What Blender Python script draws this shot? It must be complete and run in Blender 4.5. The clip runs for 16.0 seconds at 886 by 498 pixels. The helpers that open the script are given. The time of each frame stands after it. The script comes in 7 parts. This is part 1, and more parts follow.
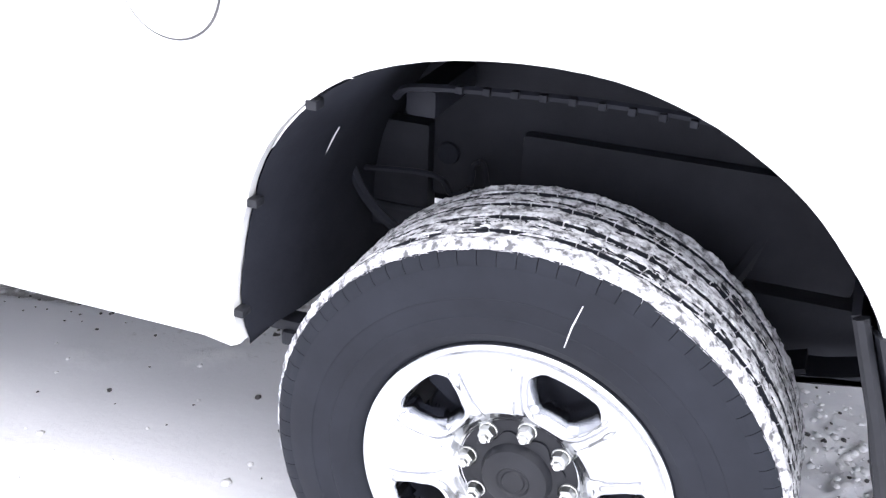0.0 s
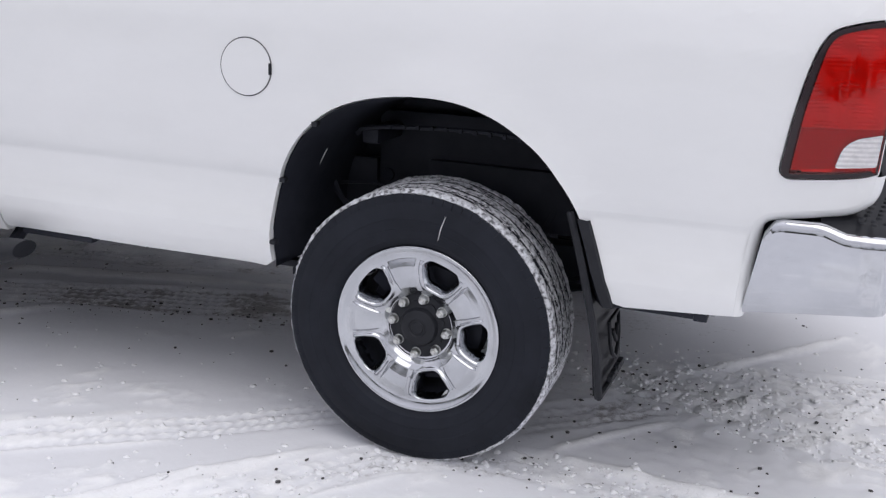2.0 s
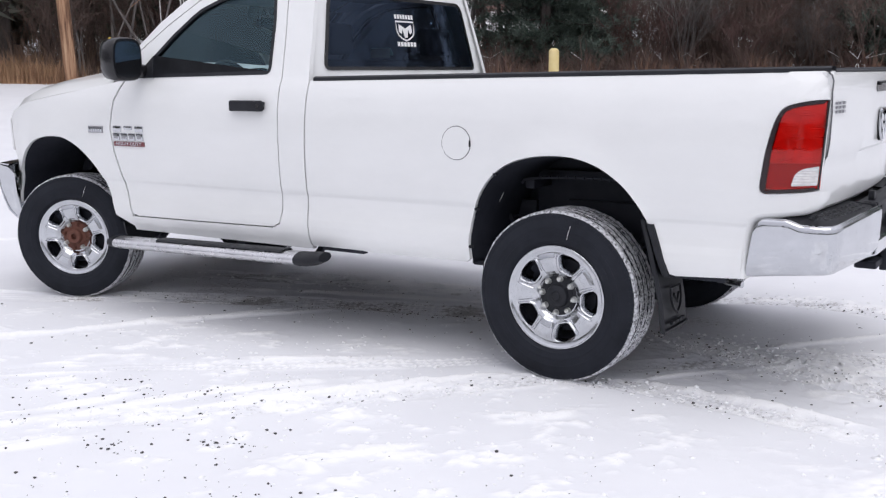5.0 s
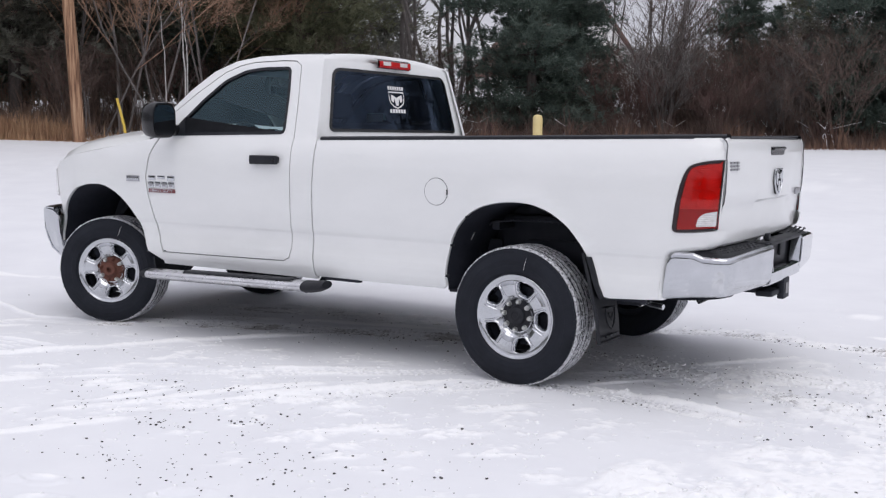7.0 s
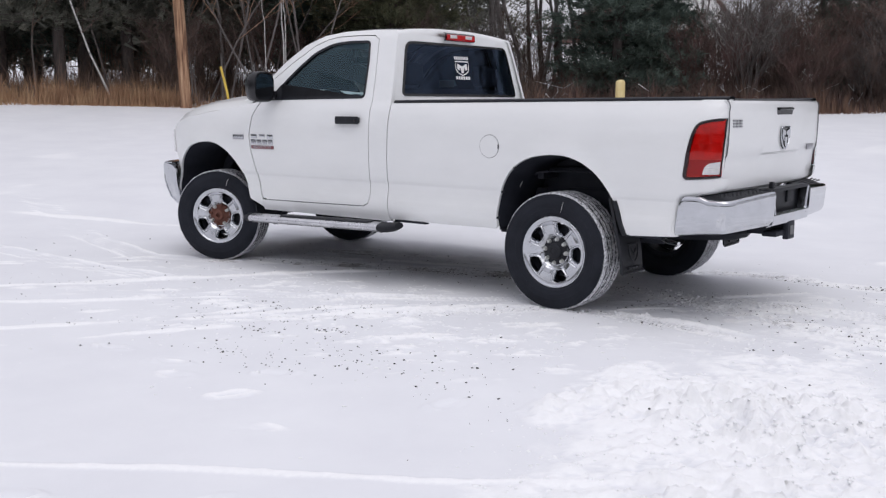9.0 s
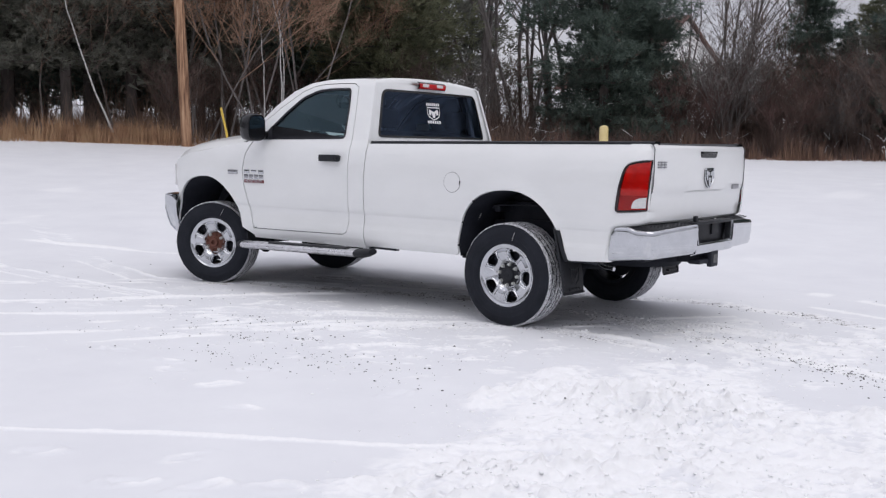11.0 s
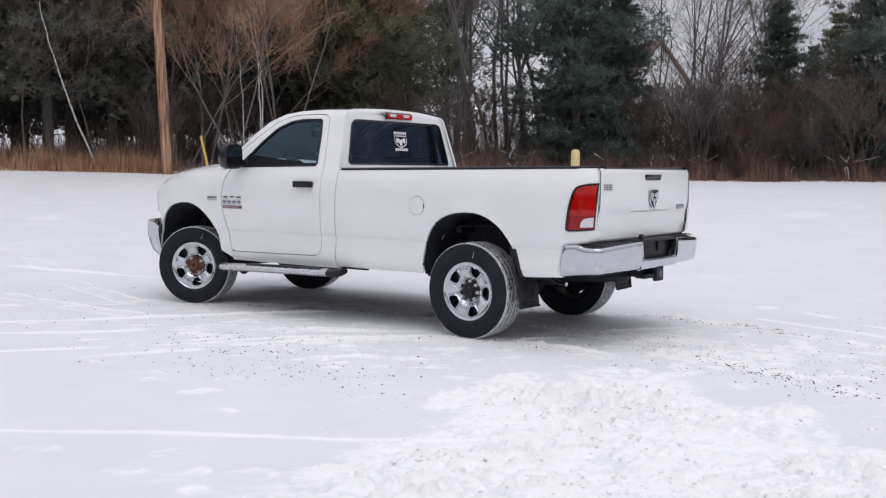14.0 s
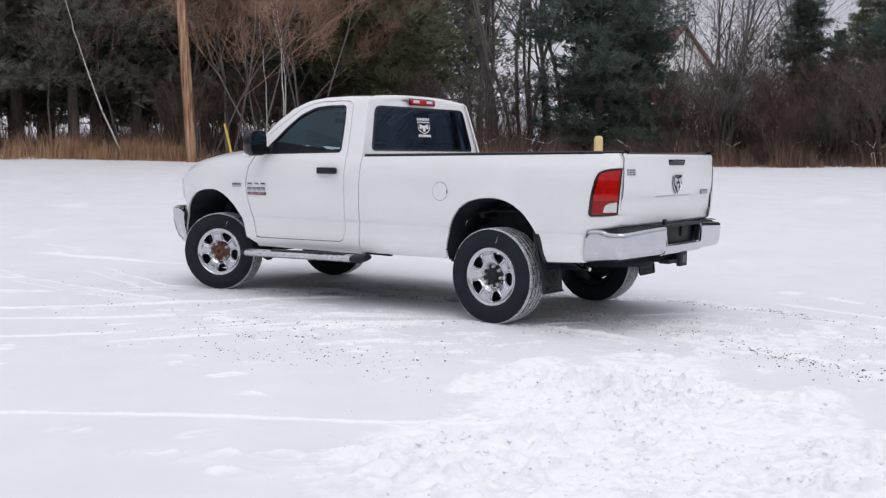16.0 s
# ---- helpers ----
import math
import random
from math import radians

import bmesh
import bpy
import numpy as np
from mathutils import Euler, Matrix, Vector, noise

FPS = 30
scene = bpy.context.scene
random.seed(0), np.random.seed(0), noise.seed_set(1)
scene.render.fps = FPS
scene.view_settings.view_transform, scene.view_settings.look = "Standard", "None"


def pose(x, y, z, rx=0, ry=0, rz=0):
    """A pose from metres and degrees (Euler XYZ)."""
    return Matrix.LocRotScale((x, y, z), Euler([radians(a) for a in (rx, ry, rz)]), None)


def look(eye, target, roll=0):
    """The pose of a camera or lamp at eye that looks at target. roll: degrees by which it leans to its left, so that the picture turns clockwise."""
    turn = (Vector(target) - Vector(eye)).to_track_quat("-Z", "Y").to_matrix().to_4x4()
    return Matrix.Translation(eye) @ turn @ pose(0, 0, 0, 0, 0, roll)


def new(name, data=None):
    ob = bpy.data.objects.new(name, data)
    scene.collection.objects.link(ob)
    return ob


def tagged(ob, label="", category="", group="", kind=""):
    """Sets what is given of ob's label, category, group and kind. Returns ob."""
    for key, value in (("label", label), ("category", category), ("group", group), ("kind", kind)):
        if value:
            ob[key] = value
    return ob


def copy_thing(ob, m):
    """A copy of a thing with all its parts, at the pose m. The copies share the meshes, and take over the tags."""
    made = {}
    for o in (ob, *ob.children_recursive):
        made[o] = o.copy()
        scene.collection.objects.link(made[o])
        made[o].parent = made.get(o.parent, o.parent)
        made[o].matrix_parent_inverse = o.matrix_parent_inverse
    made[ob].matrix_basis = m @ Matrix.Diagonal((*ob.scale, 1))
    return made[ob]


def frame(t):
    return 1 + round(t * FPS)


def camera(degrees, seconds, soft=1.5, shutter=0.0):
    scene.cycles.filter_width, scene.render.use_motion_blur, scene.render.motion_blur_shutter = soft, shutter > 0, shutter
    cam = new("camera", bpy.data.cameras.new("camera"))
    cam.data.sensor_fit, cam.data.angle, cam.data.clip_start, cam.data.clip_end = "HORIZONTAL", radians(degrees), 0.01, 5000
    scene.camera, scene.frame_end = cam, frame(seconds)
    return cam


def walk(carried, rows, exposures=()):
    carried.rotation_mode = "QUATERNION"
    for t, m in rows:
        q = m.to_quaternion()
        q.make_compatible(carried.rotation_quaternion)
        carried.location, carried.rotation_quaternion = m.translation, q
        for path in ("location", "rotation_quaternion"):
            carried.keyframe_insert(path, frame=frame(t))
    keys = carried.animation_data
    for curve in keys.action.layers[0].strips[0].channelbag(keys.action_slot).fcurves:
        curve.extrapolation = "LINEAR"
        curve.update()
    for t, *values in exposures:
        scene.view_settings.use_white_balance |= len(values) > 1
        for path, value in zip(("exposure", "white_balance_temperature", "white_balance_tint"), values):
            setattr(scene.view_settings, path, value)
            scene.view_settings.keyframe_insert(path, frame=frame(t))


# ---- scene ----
cam = camera(47.5, 16.0, soft=1.3)
PATH = [
    (0, (0.319, -1.222, 1.408), (-0.310, 0.455, 0.520), 2.2),
    (0.5, (0.464, -1.609, 1.450), (-0.098, 0.146, 0.671), 2.9),
    (1, (0.630, -1.942, 1.454), (-0.023, -0.171, 0.793), -0.5),
    (1.5, (0.884, -2.201, 1.418), (0.198, -0.423, 0.813), 2.7),
    (2, (0.998, -2.562, 1.42), (0.337, -0.756, 0.871), 2.2),
    (2.5, (1.213, -2.816, 1.442), (0.509, -1.027, 0.89), 2.0),
    (3, (1.427, -3.079, 1.496), (0.536, -1.37, 0.96), -1.6),
    (3.5, (1.522, -3.406, 1.431), (0.615, -1.671, 1.025), 0.7),
    (4, (1.649, -3.712, 1.465), (0.717, -1.971, 1.147), 1.1),
    (4.5, (1.9, -3.953, 1.459), (0.864, -2.273, 1.137), 0.2),
    (4.7, (1.97, -4.07, 1.453), (0.907, -2.411, 1.109), -0.4),
    (6.8, (2.645, -5.066, 1.433), (1.597, -3.382, 1.177), -0.6),
    (7, (2.719, -5.168, 1.436), (1.664, -3.483, 1.216), 0.4),
    (7.5, (2.976, -5.337, 1.427), (1.791, -3.748, 1.164), 1.9),
    (8, (3.164, -5.638, 1.396), (1.95, -4.072, 1.122), 0.4),
    (8.5, (3.352, -5.81, 1.427), (2.16, -4.23, 1.14), -0.5),
    (9, (3.586, -5.969, 1.417), (2.382, -4.398, 1.13), 0.2),
    (9.5, (3.775, -6.164, 1.425), (2.599, -4.558, 1.232), 0.3),
    (10, (3.929, -6.373, 1.432), (2.754, -4.766, 1.241), 0.5),
    (10.2, (4.006, -6.402, 1.417), (2.824, -4.802, 1.212), 0.5),
    (12.3, (4.866, -6.941, 1.403), (3.646, -5.368, 1.214), 1.4),
    (12.5, (4.887, -6.96, 1.421), (3.68, -5.376, 1.24), 0.9),
    (13, (4.854, -6.982, 1.423), (3.644, -5.396, 1.275), -0.6),
    (13.5, (4.848, -6.987, 1.42), (3.625, -5.41, 1.292), -0.4),
    (14, (4.855, -6.985, 1.417), (3.673, -5.379, 1.262), 0.4),
    (14.5, (4.862, -6.99, 1.416), (3.711, -5.36, 1.28), 0.4),
    (15, (4.856, -7.001, 1.415), (3.669, -5.399, 1.248), 0.6),
    (15.5, (4.88, -7.024, 1.406), (3.673, -5.438, 1.235), 0.2),
    (16, (4.871, -7.018, 1.403), (3.655, -5.441, 1.223), 0.2),
]
EXPOSURES = [(0, 2.09), (0.5, 1.49), (1, 0.8), (1.5, 0.41), (2, 0.26), (2.5, 0.12), (3, 0.0), (3.5, 0.16), (4, 0.35), (4.5, 0.44), (7, 0.24), (8, 0.25), (9, 0.14), (10, 0.13), (12.5, 0.13), (16, 0.18)]
walk(cam, [(t, look(eye, target, roll)) for t, eye, target, roll in PATH], EXPOSURES)
# ---- world and light: overcast winter daylight ----
world = bpy.data.worlds.new("overcast_sky")
scene.world = world
world.use_nodes = True
wt = world.node_tree
wt.nodes.clear()


def wnode(kind, **kw):
    n = wt.nodes.new(kind)
    for k, v in kw.items():
        n.inputs[k].default_value = v
    return n


w_out, w_bg = wt.nodes.new("ShaderNodeOutputWorld"), wt.nodes.new("ShaderNodeBackground")
w_sky = wt.nodes.new("ShaderNodeTexSky")
w_sky.sky_type, w_sky.sun_disc = "NISHITA", False
w_sky.sun_elevation, w_sky.sun_rotation = radians(64.6), radians(127.9)
w_co = wt.nodes.new("ShaderNodeTexCoord")
w_sep = wt.nodes.new("ShaderNodeSeparateXYZ")
wt.links.new(w_co.outputs["Generated"], w_sep.inputs[0])
w_high = wt.nodes.new("ShaderNodeMapRange")  # an overcast sky is brighter overhead
w_high.inputs[1].default_value, w_high.inputs[2].default_value = 0.0, 1.0
w_high.inputs[3].default_value, w_high.inputs[4].default_value = 0.55, 1.22
wt.links.new(w_sep.outputs[2], w_high.inputs[0])
w_noise = wnode("ShaderNodeTexNoise", Scale=3.4, Detail=6.0, Roughness=0.55)
w_map = wt.nodes.new("ShaderNodeMapping")
w_map.inputs["Scale"].default_value = (1, 1, 3)
wt.links.new(w_co.outputs["Generated"], w_map.inputs[0])
wt.links.new(w_map.outputs[0], w_noise.inputs["Vector"])
w_ramp = wt.nodes.new("ShaderNodeValToRGB")
w_ramp.color_ramp.elements[0].position, w_ramp.color_ramp.elements[0].color = 0.35, (6.6, 6.55, 7.45, 1)
w_ramp.color_ramp.elements[1].position, w_ramp.color_ramp.elements[1].color = 0.65, (9.0, 8.9, 9.7, 1)
wt.links.new(w_noise.outputs[0], w_ramp.inputs[0])
w_mul = wt.nodes.new("ShaderNodeVectorMath")
w_mul.operation = "SCALE"
wt.links.new(w_ramp.outputs[0], w_mul.inputs[0])
wt.links.new(w_high.outputs[0], w_mul.inputs["Scale"])
w_mix = wt.nodes.new("ShaderNodeMix")
w_mix.data_type = "RGBA"
w_mix.inputs[0].default_value = 0.93
wt.links.new(w_sky.outputs[0], w_mix.inputs[6])
wt.links.new(w_mul.outputs[0], w_mix.inputs[7])
wt.links.new(w_mix.outputs[2], w_bg.inputs[0])
w_bg.inputs[1].default_value = 0.1
wt.links.new(w_bg.outputs[0], w_out.inputs[0])

sun = new("sun", bpy.data.lights.new("sun", "SUN"))
sun.data.energy, sun.data.angle, sun.data.color = 0.75, radians(55), (1.0, 0.97, 0.93)
sun.matrix_world = look((9, -7, 24), (0, 0, 0))


# ---- materials ----
def material(name, base=(0.8, 0.8, 0.8), rough=0.5, metal=0.0, **inputs):
    m = bpy.data.materials.new(name)
    m.use_nodes = True
    b = m.node_tree.nodes["Principled BSDF"]
    b.inputs["Base Color"].default_value = (*base, 1)
    b.inputs["Roughness"].default_value = rough
    b.inputs["Metallic"].default_value = metal
    for k, v in inputs.items():
        b.inputs[k.replace("_", " ")].default_value = v
    return m


def nodes_of(m):
    t = m.node_tree
    return t, t.nodes["Principled BSDF"]


def noise_tex(t, scale, detail=6.0, rough=0.6, vector=None, stretch=None):
    n = t.nodes.new("ShaderNodeTexNoise")
    n.inputs["Scale"].default_value, n.inputs["Detail"].default_value, n.inputs["Roughness"].default_value = scale, detail, rough
    co = t.nodes.new("ShaderNodeTexCoord")
    src = co.outputs["Object"]
    if stretch:
        mp = t.nodes.new("ShaderNodeMapping")
        mp.inputs["Scale"].default_value = stretch
        t.links.new(src, mp.inputs[0])
        src = mp.outputs[0]
    t.links.new(src, n.inputs["Vector"])
    return n.outputs[0]


def ramp(t, src, stops):
    r = t.nodes.new("ShaderNodeValToRGB")
    el = r.color_ramp.elements
    el[0].position, el[0].color = stops[0][0], (*stops[0][1], 1)
    el[1].position, el[1].color = stops[-1][0], (*stops[-1][1], 1)
    for p, c in stops[1:-1]:
        e = el.new(p)
        e.color = (*c, 1)
    t.links.new(src, r.inputs[0])
    return r.outputs[0]


def mixed(t, fac, a, b, blend="MIX"):
    n = t.nodes.new("ShaderNodeMix")
    n.data_type, n.blend_type = "RGBA", blend
    for i, v in ((0, fac), (6, a), (7, b)):
        if isinstance(v, (int, float)):
            n.inputs[i].default_value = v
        elif isinstance(v, tuple):
            n.inputs[i].default_value = (*v, 1)
        else:
            t.links.new(v, n.inputs[i])
    return n.outputs[2]


def bumped(t, b, height, strength, distance):
    n = t.nodes.new("ShaderNodeBump")
    n.inputs["Strength"].default_value, n.inputs["Distance"].default_value = strength, distance
    t.links.new(height, n.inputs["Height"])
    t.links.new(n.outputs[0], b.inputs["Normal"])


def mottled(name, stops, scale, rough, metal=0.0, bump=0.0, bscale=None, bdist=0.01, rough2=None, stretch=None, **inputs):
    """A surface whose colour runs over stops by noise, with fine relief."""
    m = material(name, stops[0][1], rough, metal, **inputs)
    t, b = nodes_of(m)
    n = noise_tex(t, scale, stretch=stretch)
    t.links.new(ramp(t, n, stops), b.inputs["Base Color"])
    if bump:
        bumped(t, b, noise_tex(t, bscale or scale * 4, stretch=stretch), bump, bdist)
    if rough2 is not None:
        t.links.new(ramp(t, noise_tex(t, scale * 2.3), [(0.3, (rough,) * 3), (0.7, (rough2,) * 3)]), b.inputs["Roughness"])
    return m


# white automotive paint with a clear coat and a light road film
PAINT = material("white_paint", (0.78, 0.78, 0.79), 0.42, Coat_Weight=0.7, Coat_Roughness=0.06)
t, b = nodes_of(PAINT)
film = ramp(t, noise_tex(t, 2.2, 8, 0.65, stretch=(1, 1, 2.5)), [(0.35, (0.795, 0.803, 0.80)), (0.75, (0.755, 0.765, 0.762))])
t.links.new(film, b.inputs["Base Color"])
t.links.new(ramp(t, noise_tex(t, 5, 5), [(0.3, (0.04,) * 3), (0.8, (0.16,) * 3)]), b.inputs["Coat Roughness"])

CHROME = mottled("chrome", [(0.3, (0.62, 0.635, 0.66)), (0.75, (0.53, 0.54, 0.565))], 9, 0.05, 1.0, rough2=0.14)
RIM_CHROME = mottled("wheel_chrome", [(0.3, (0.60, 0.615, 0.64)), (0.75, (0.48, 0.49, 0.515))], 11, 0.07, 1.0, rough2=0.20)
CHROME_DULL = mottled("brushed_steel_tube", [(0.3, (0.70, 0.70, 0.72)), (0.75, (0.55, 0.55, 0.57))], 8, 0.22, 1.0, rough2=0.36)
PLASTIC = mottled("black_plastic", [(0.3, (0.0095, 0.0105, 0.014)), (0.8, (0.020, 0.0215, 0.027))], 14, 0.5, bump=0.15, bscale=320, bdist=0.001, Specular_IOR_Level=0.3)
GLOSS_BLACK = material("gloss_black", (0.012, 0.012, 0.014), 0.18)
RUBBER = mottled("tyre_rubber", [(0.3, (0.008, 0.0095, 0.0145)), (0.62, (0.0145, 0.017, 0.0245)), (0.85, (0.026, 0.030, 0.041))], 6, 0.72, bump=0.25, bscale=160, bdist=0.001, Specular_IOR_Level=0.25)
UNDER = mottled("dark_underbody", [(0.3, (0.011, 0.012, 0.018)), (0.8, (0.028, 0.031, 0.042))], 5, 0.6, bump=0.3, bscale=40, bdist=0.003, Specular_IOR_Level=0.25)
LINER = mottled("wheel_liner_felt", [(0.3, (0.013, 0.0145, 0.021)), (0.8, (0.027, 0.030, 0.041))], 7, 0.85, bump=0.3, bscale=120, bdist=0.002, Specular_IOR_Level=0.2)
STEEL = mottled("bare_steel", [(0.3, (0.70, 0.71, 0.70)), (0.8, (0.54, 0.54, 0.51))], 40, 0.28, 1.0)
RUST = mottled("rusty_hub", [(0.3, (0.085, 0.032, 0.022)), (0.55, (0.135, 0.05, 0.033)), (0.8, (0.05, 0.028, 0.022))], 30, 0.8, bump=0.3, bscale=120, bdist=0.002)
RED_LENS = material("red_lens", (0.55, 0.008, 0.012), 0.2, Coat_Weight=0.15, Coat_Roughness=0.03, Specular_IOR_Level=0.2)
t, b = nodes_of(RED_LENS)
t.links.new(ramp(t, noise_tex(t, 16, 3), [(0.3, (0.40, 0.004, 0.006)), (0.75, (0.50, 0.008, 0.008))]), b.inputs["Base Color"])
CLEAR_LENS = mottled("clear_lens", [(0.3, (0.72, 0.70, 0.70)), (0.8, (0.50, 0.49, 0.50))], 45, 0.12, Coat_Weight=1.0)
AMBER_DARK = material("dark_red_lens", (0.016, 0.007, 0.010), 0.22)
DEEP_RED = material("deep_red_lens", (0.56, 0.06, 0.07), 0.2, Specular_IOR_Level=0.2, Coat_Weight=0.15, Coat_Roughness=0.03)
BRIGHT_RED = material("bright_red_lens", (0.58, 0.022, 0.018), 0.2, Specular_IOR_Level=0.2, Coat_Weight=0.12, Coat_Roughness=0.03)


def glass(name, tint, rough=0.0, sheen=(1, 1, 1), ior=1.5):
    m = bpy.data.materials.new(name)
    m.use_nodes = True
    t = m.node_tree
    t.nodes.clear()
    o, tr, gl, mx = [t.nodes.new(k) for k in ("ShaderNodeOutputMaterial", "ShaderNodeBsdfTransparent", "ShaderNodeBsdfGlossy", "ShaderNodeMixShader")]
    fr = t.nodes.new("ShaderNodeFresnel")
    fr.inputs[0].default_value = ior
    tr.inputs[0].default_value = (*tint, 1)
    gl.inputs["Roughness"].default_value = rough
    gl.inputs["Color"].default_value = (*sheen, 1)
    t.links.new(fr.outputs[0], mx.inputs[0])
    t.links.new(tr.outputs[0], mx.inputs[1])
    t.links.new(gl.outputs[0], mx.inputs[2])
    t.links.new(mx.outputs[0], o.inputs[0])
    return m


RED_SHELL = glass("red_shell", (0.97, 0.075, 0.060), 0.02, (0.9, 0.85, 0.85))
LAMP_SILVER = mottled("lamp_silver", [(0.3, (0.93, 0.88, 0.88)), (0.75, (0.74, 0.66, 0.66))], 14, 0.3, 0.1)
GLASS_TINT = glass("tinted_rear_glass", (0.15, 0.19, 0.29), 0.01, (0.50, 0.66, 0.95))
GLASS_SIDE = glass("side_glass", (0.62, 0.78, 0.84), 0.01, (0.55, 0.82, 0.95), 1.65)
GLASS_FRONT = glass("windshield_glass", (0.62, 0.68, 0.68), 0.01)
MIRROR = material("mirror_glass", (0.34, 0.36, 0.38), 0.03, 1.0)
SEAT = mottled("grey_seat_cloth", [(0.3, (0.025, 0.027, 0.031)), (0.8, (0.05, 0.053, 0.058))], 60, 0.9)
DECAL = material("white_vinyl", (0.75, 0.75, 0.76), 0.5)
PAPER = material("pale_yellow_paper", (0.62, 0.60, 0.38), 0.7)
RED_BADGE = material("red_badge", (0.17, 0.05, 0.055), 0.4)
GREY_BADGE = material("grey_badge", (0.38, 0.38, 0.40), 0.3, 0.8)
SNOW_TYRE = mottled("packed_snow", [(0.36, (0.80, 0.81, 0.84)), (0.50, (0.58, 0.59, 0.62)), (0.62, (0.13, 0.13, 0.14))], 70, 0.8, bump=0.6, bscale=140, bdist=0.004)


# ---- mesh helpers ----
def part(name, bm, mat, parent=None, label="", smooth=True, sharp=35):
    """Links a bmesh as one mesh object, under a thing or part where given."""
    me = bpy.data.meshes.new(name)
    bm.to_mesh(me)
    bm.free()
    for m in mat if isinstance(mat, (list, tuple)) else [mat]:
        me.materials.append(m)
    if smooth:
        me.polygons.foreach_set("use_smooth", [True] * len(me.polygons))
        me.set_sharp_from_angle(angle=radians(sharp))
    ob = new(name, me)
    if parent:
        ob.parent = parent
    return tagged(ob, label)


def joined(*bms):
    """All the bmeshes in one."""
    out = bmesh.new()
    for q in bms:
        me = bpy.data.meshes.new("tmp")
        q.to_mesh(me)
        q.free()
        out.from_mesh(me)
        bpy.data.meshes.remove(me)
    return out


def box(x0, x1, y0, y1, z0, z1, bev=0.0, seg=2):
    bm = bmesh.new()
    bmesh.ops.create_cube(bm, size=1, matrix=Matrix.LocRotScale(((x0 + x1) / 2, (y0 + y1) / 2, (z0 + z1) / 2), None, (abs(x1 - x0), abs(y1 - y0), abs(z1 - z0))))
    if bev:
        bmesh.ops.bevel(bm, geom=bm.edges[:], offset=bev, segments=seg, affect="EDGES", profile=0.6)
    return bm


def turned(bm, m):
    bmesh.ops.transform(bm, matrix=m, verts=bm.verts)
    return bm


def loft(rows, close_u=False, close_v=False, caps=False):
    """A sheet through rows of points, all of one length."""
    bm = bmesh.new()
    vs = [[bm.verts.new(p) for p in r] for r in rows]
    n, k = len(rows), len(rows[0])
    for i in range(n if close_v else n - 1):
        for j in range(k if close_u else k - 1):
            a, b2 = vs[i], vs[(i + 1) % n]
            bm.faces.new((a[j], a[(j + 1) % k], b2[(j + 1) % k], b2[j]))
    if caps:
        bm.faces.new(vs[0])
        bm.faces.new(list(reversed(vs[-1])))
    bmesh.ops.recalc_face_normals(bm, faces=bm.faces)
    return bm


def thick(bm, d):
    """Gives an open sheet the thickness d."""
    bmesh.ops.solidify(bm, geom=bm.faces[:], thickness=d)
    return bm


def lathe(profile, seg=64, axis="y", close=False):
    """Turns (r, h) round an axis; h runs along it."""
    rows = []
    for i in range(seg):
        a = 2 * math.pi * i / seg
        c, s = math.cos(a), math.sin(a)
        rows.append([(r * c, h, r * s) if axis == "y" else (r * c, r * s, h) for r, h in profile])
    return loft(rows, close_u=close, close_v=True)


def tube(points, r, sides=8, caps=True):
    """A round bar along points; r is one radius or one for each point."""
    pts = [Vector(p) for p in points]
    rr = r if isinstance(r, (list, tuple)) else [r] * len(pts)
    rows, up = [], Vector((0.13, 0.29, 0.95))
    for i, p in enumerate(pts):
        d = (pts[min(i + 1, len(pts) - 1)] - pts[max(i - 1, 0)]).normalized()
        if abs(d.dot(up)) > 0.95:
            up = Vector((1, 0.2, 0.1))
        u = d.cross(up).normalized()
        v = d.cross(u)
        rows.append([p + (u * math.cos(2 * math.pi * k / sides) + v * math.sin(2 * math.pi * k / sides)) * rr[i] for k in range(sides)])
    return loft(rows, close_u=True, caps=caps)


def spline(pts, n):
    """n points along a smooth curve through pts."""
    p = [Vector(q) for q in pts]
    p = [2 * p[0] - p[1]] + p + [2 * p[-1] - p[-2]]
    out = []
    for k in range(n):
        s = k * (len(p) - 3) / (n - 1)
        i = min(int(s), len(p) - 4)
        f = s - i
        a, b2, c, d = p[i:i + 4]
        out.append(0.5 * (2 * b2 + (c - a) * f + (2 * a - 5 * b2 + 4 * c - d) * f * f + (3 * b2 - a - 3 * c + d) * f ** 3))
    return out


def rounded(pts, r, n=5):
    """A closed outline with its corners rounded; r is one radius or one for each corner."""
    out, k = [], len(pts)
    for i in range(k):
        p, a, c = Vector(pts[i]), Vector(pts[i - 1]), Vector(pts[(i + 1) % k])
        q = r[i] if isinstance(r, (list, tuple)) else r
        if q <= 0:
            out.append(tuple(p))
            continue
        da, dc = (a - p), (c - p)
        q = min(q, da.length * 0.49, dc.length * 0.49)
        s, e = p + da.normalized() * q, p + dc.normalized() * q
        for j in range(n + 1):
            f = j / n
            out.append(tuple((1 - f) ** 2 * s + 2 * f * (1 - f) * p + f * f * e))
    return out


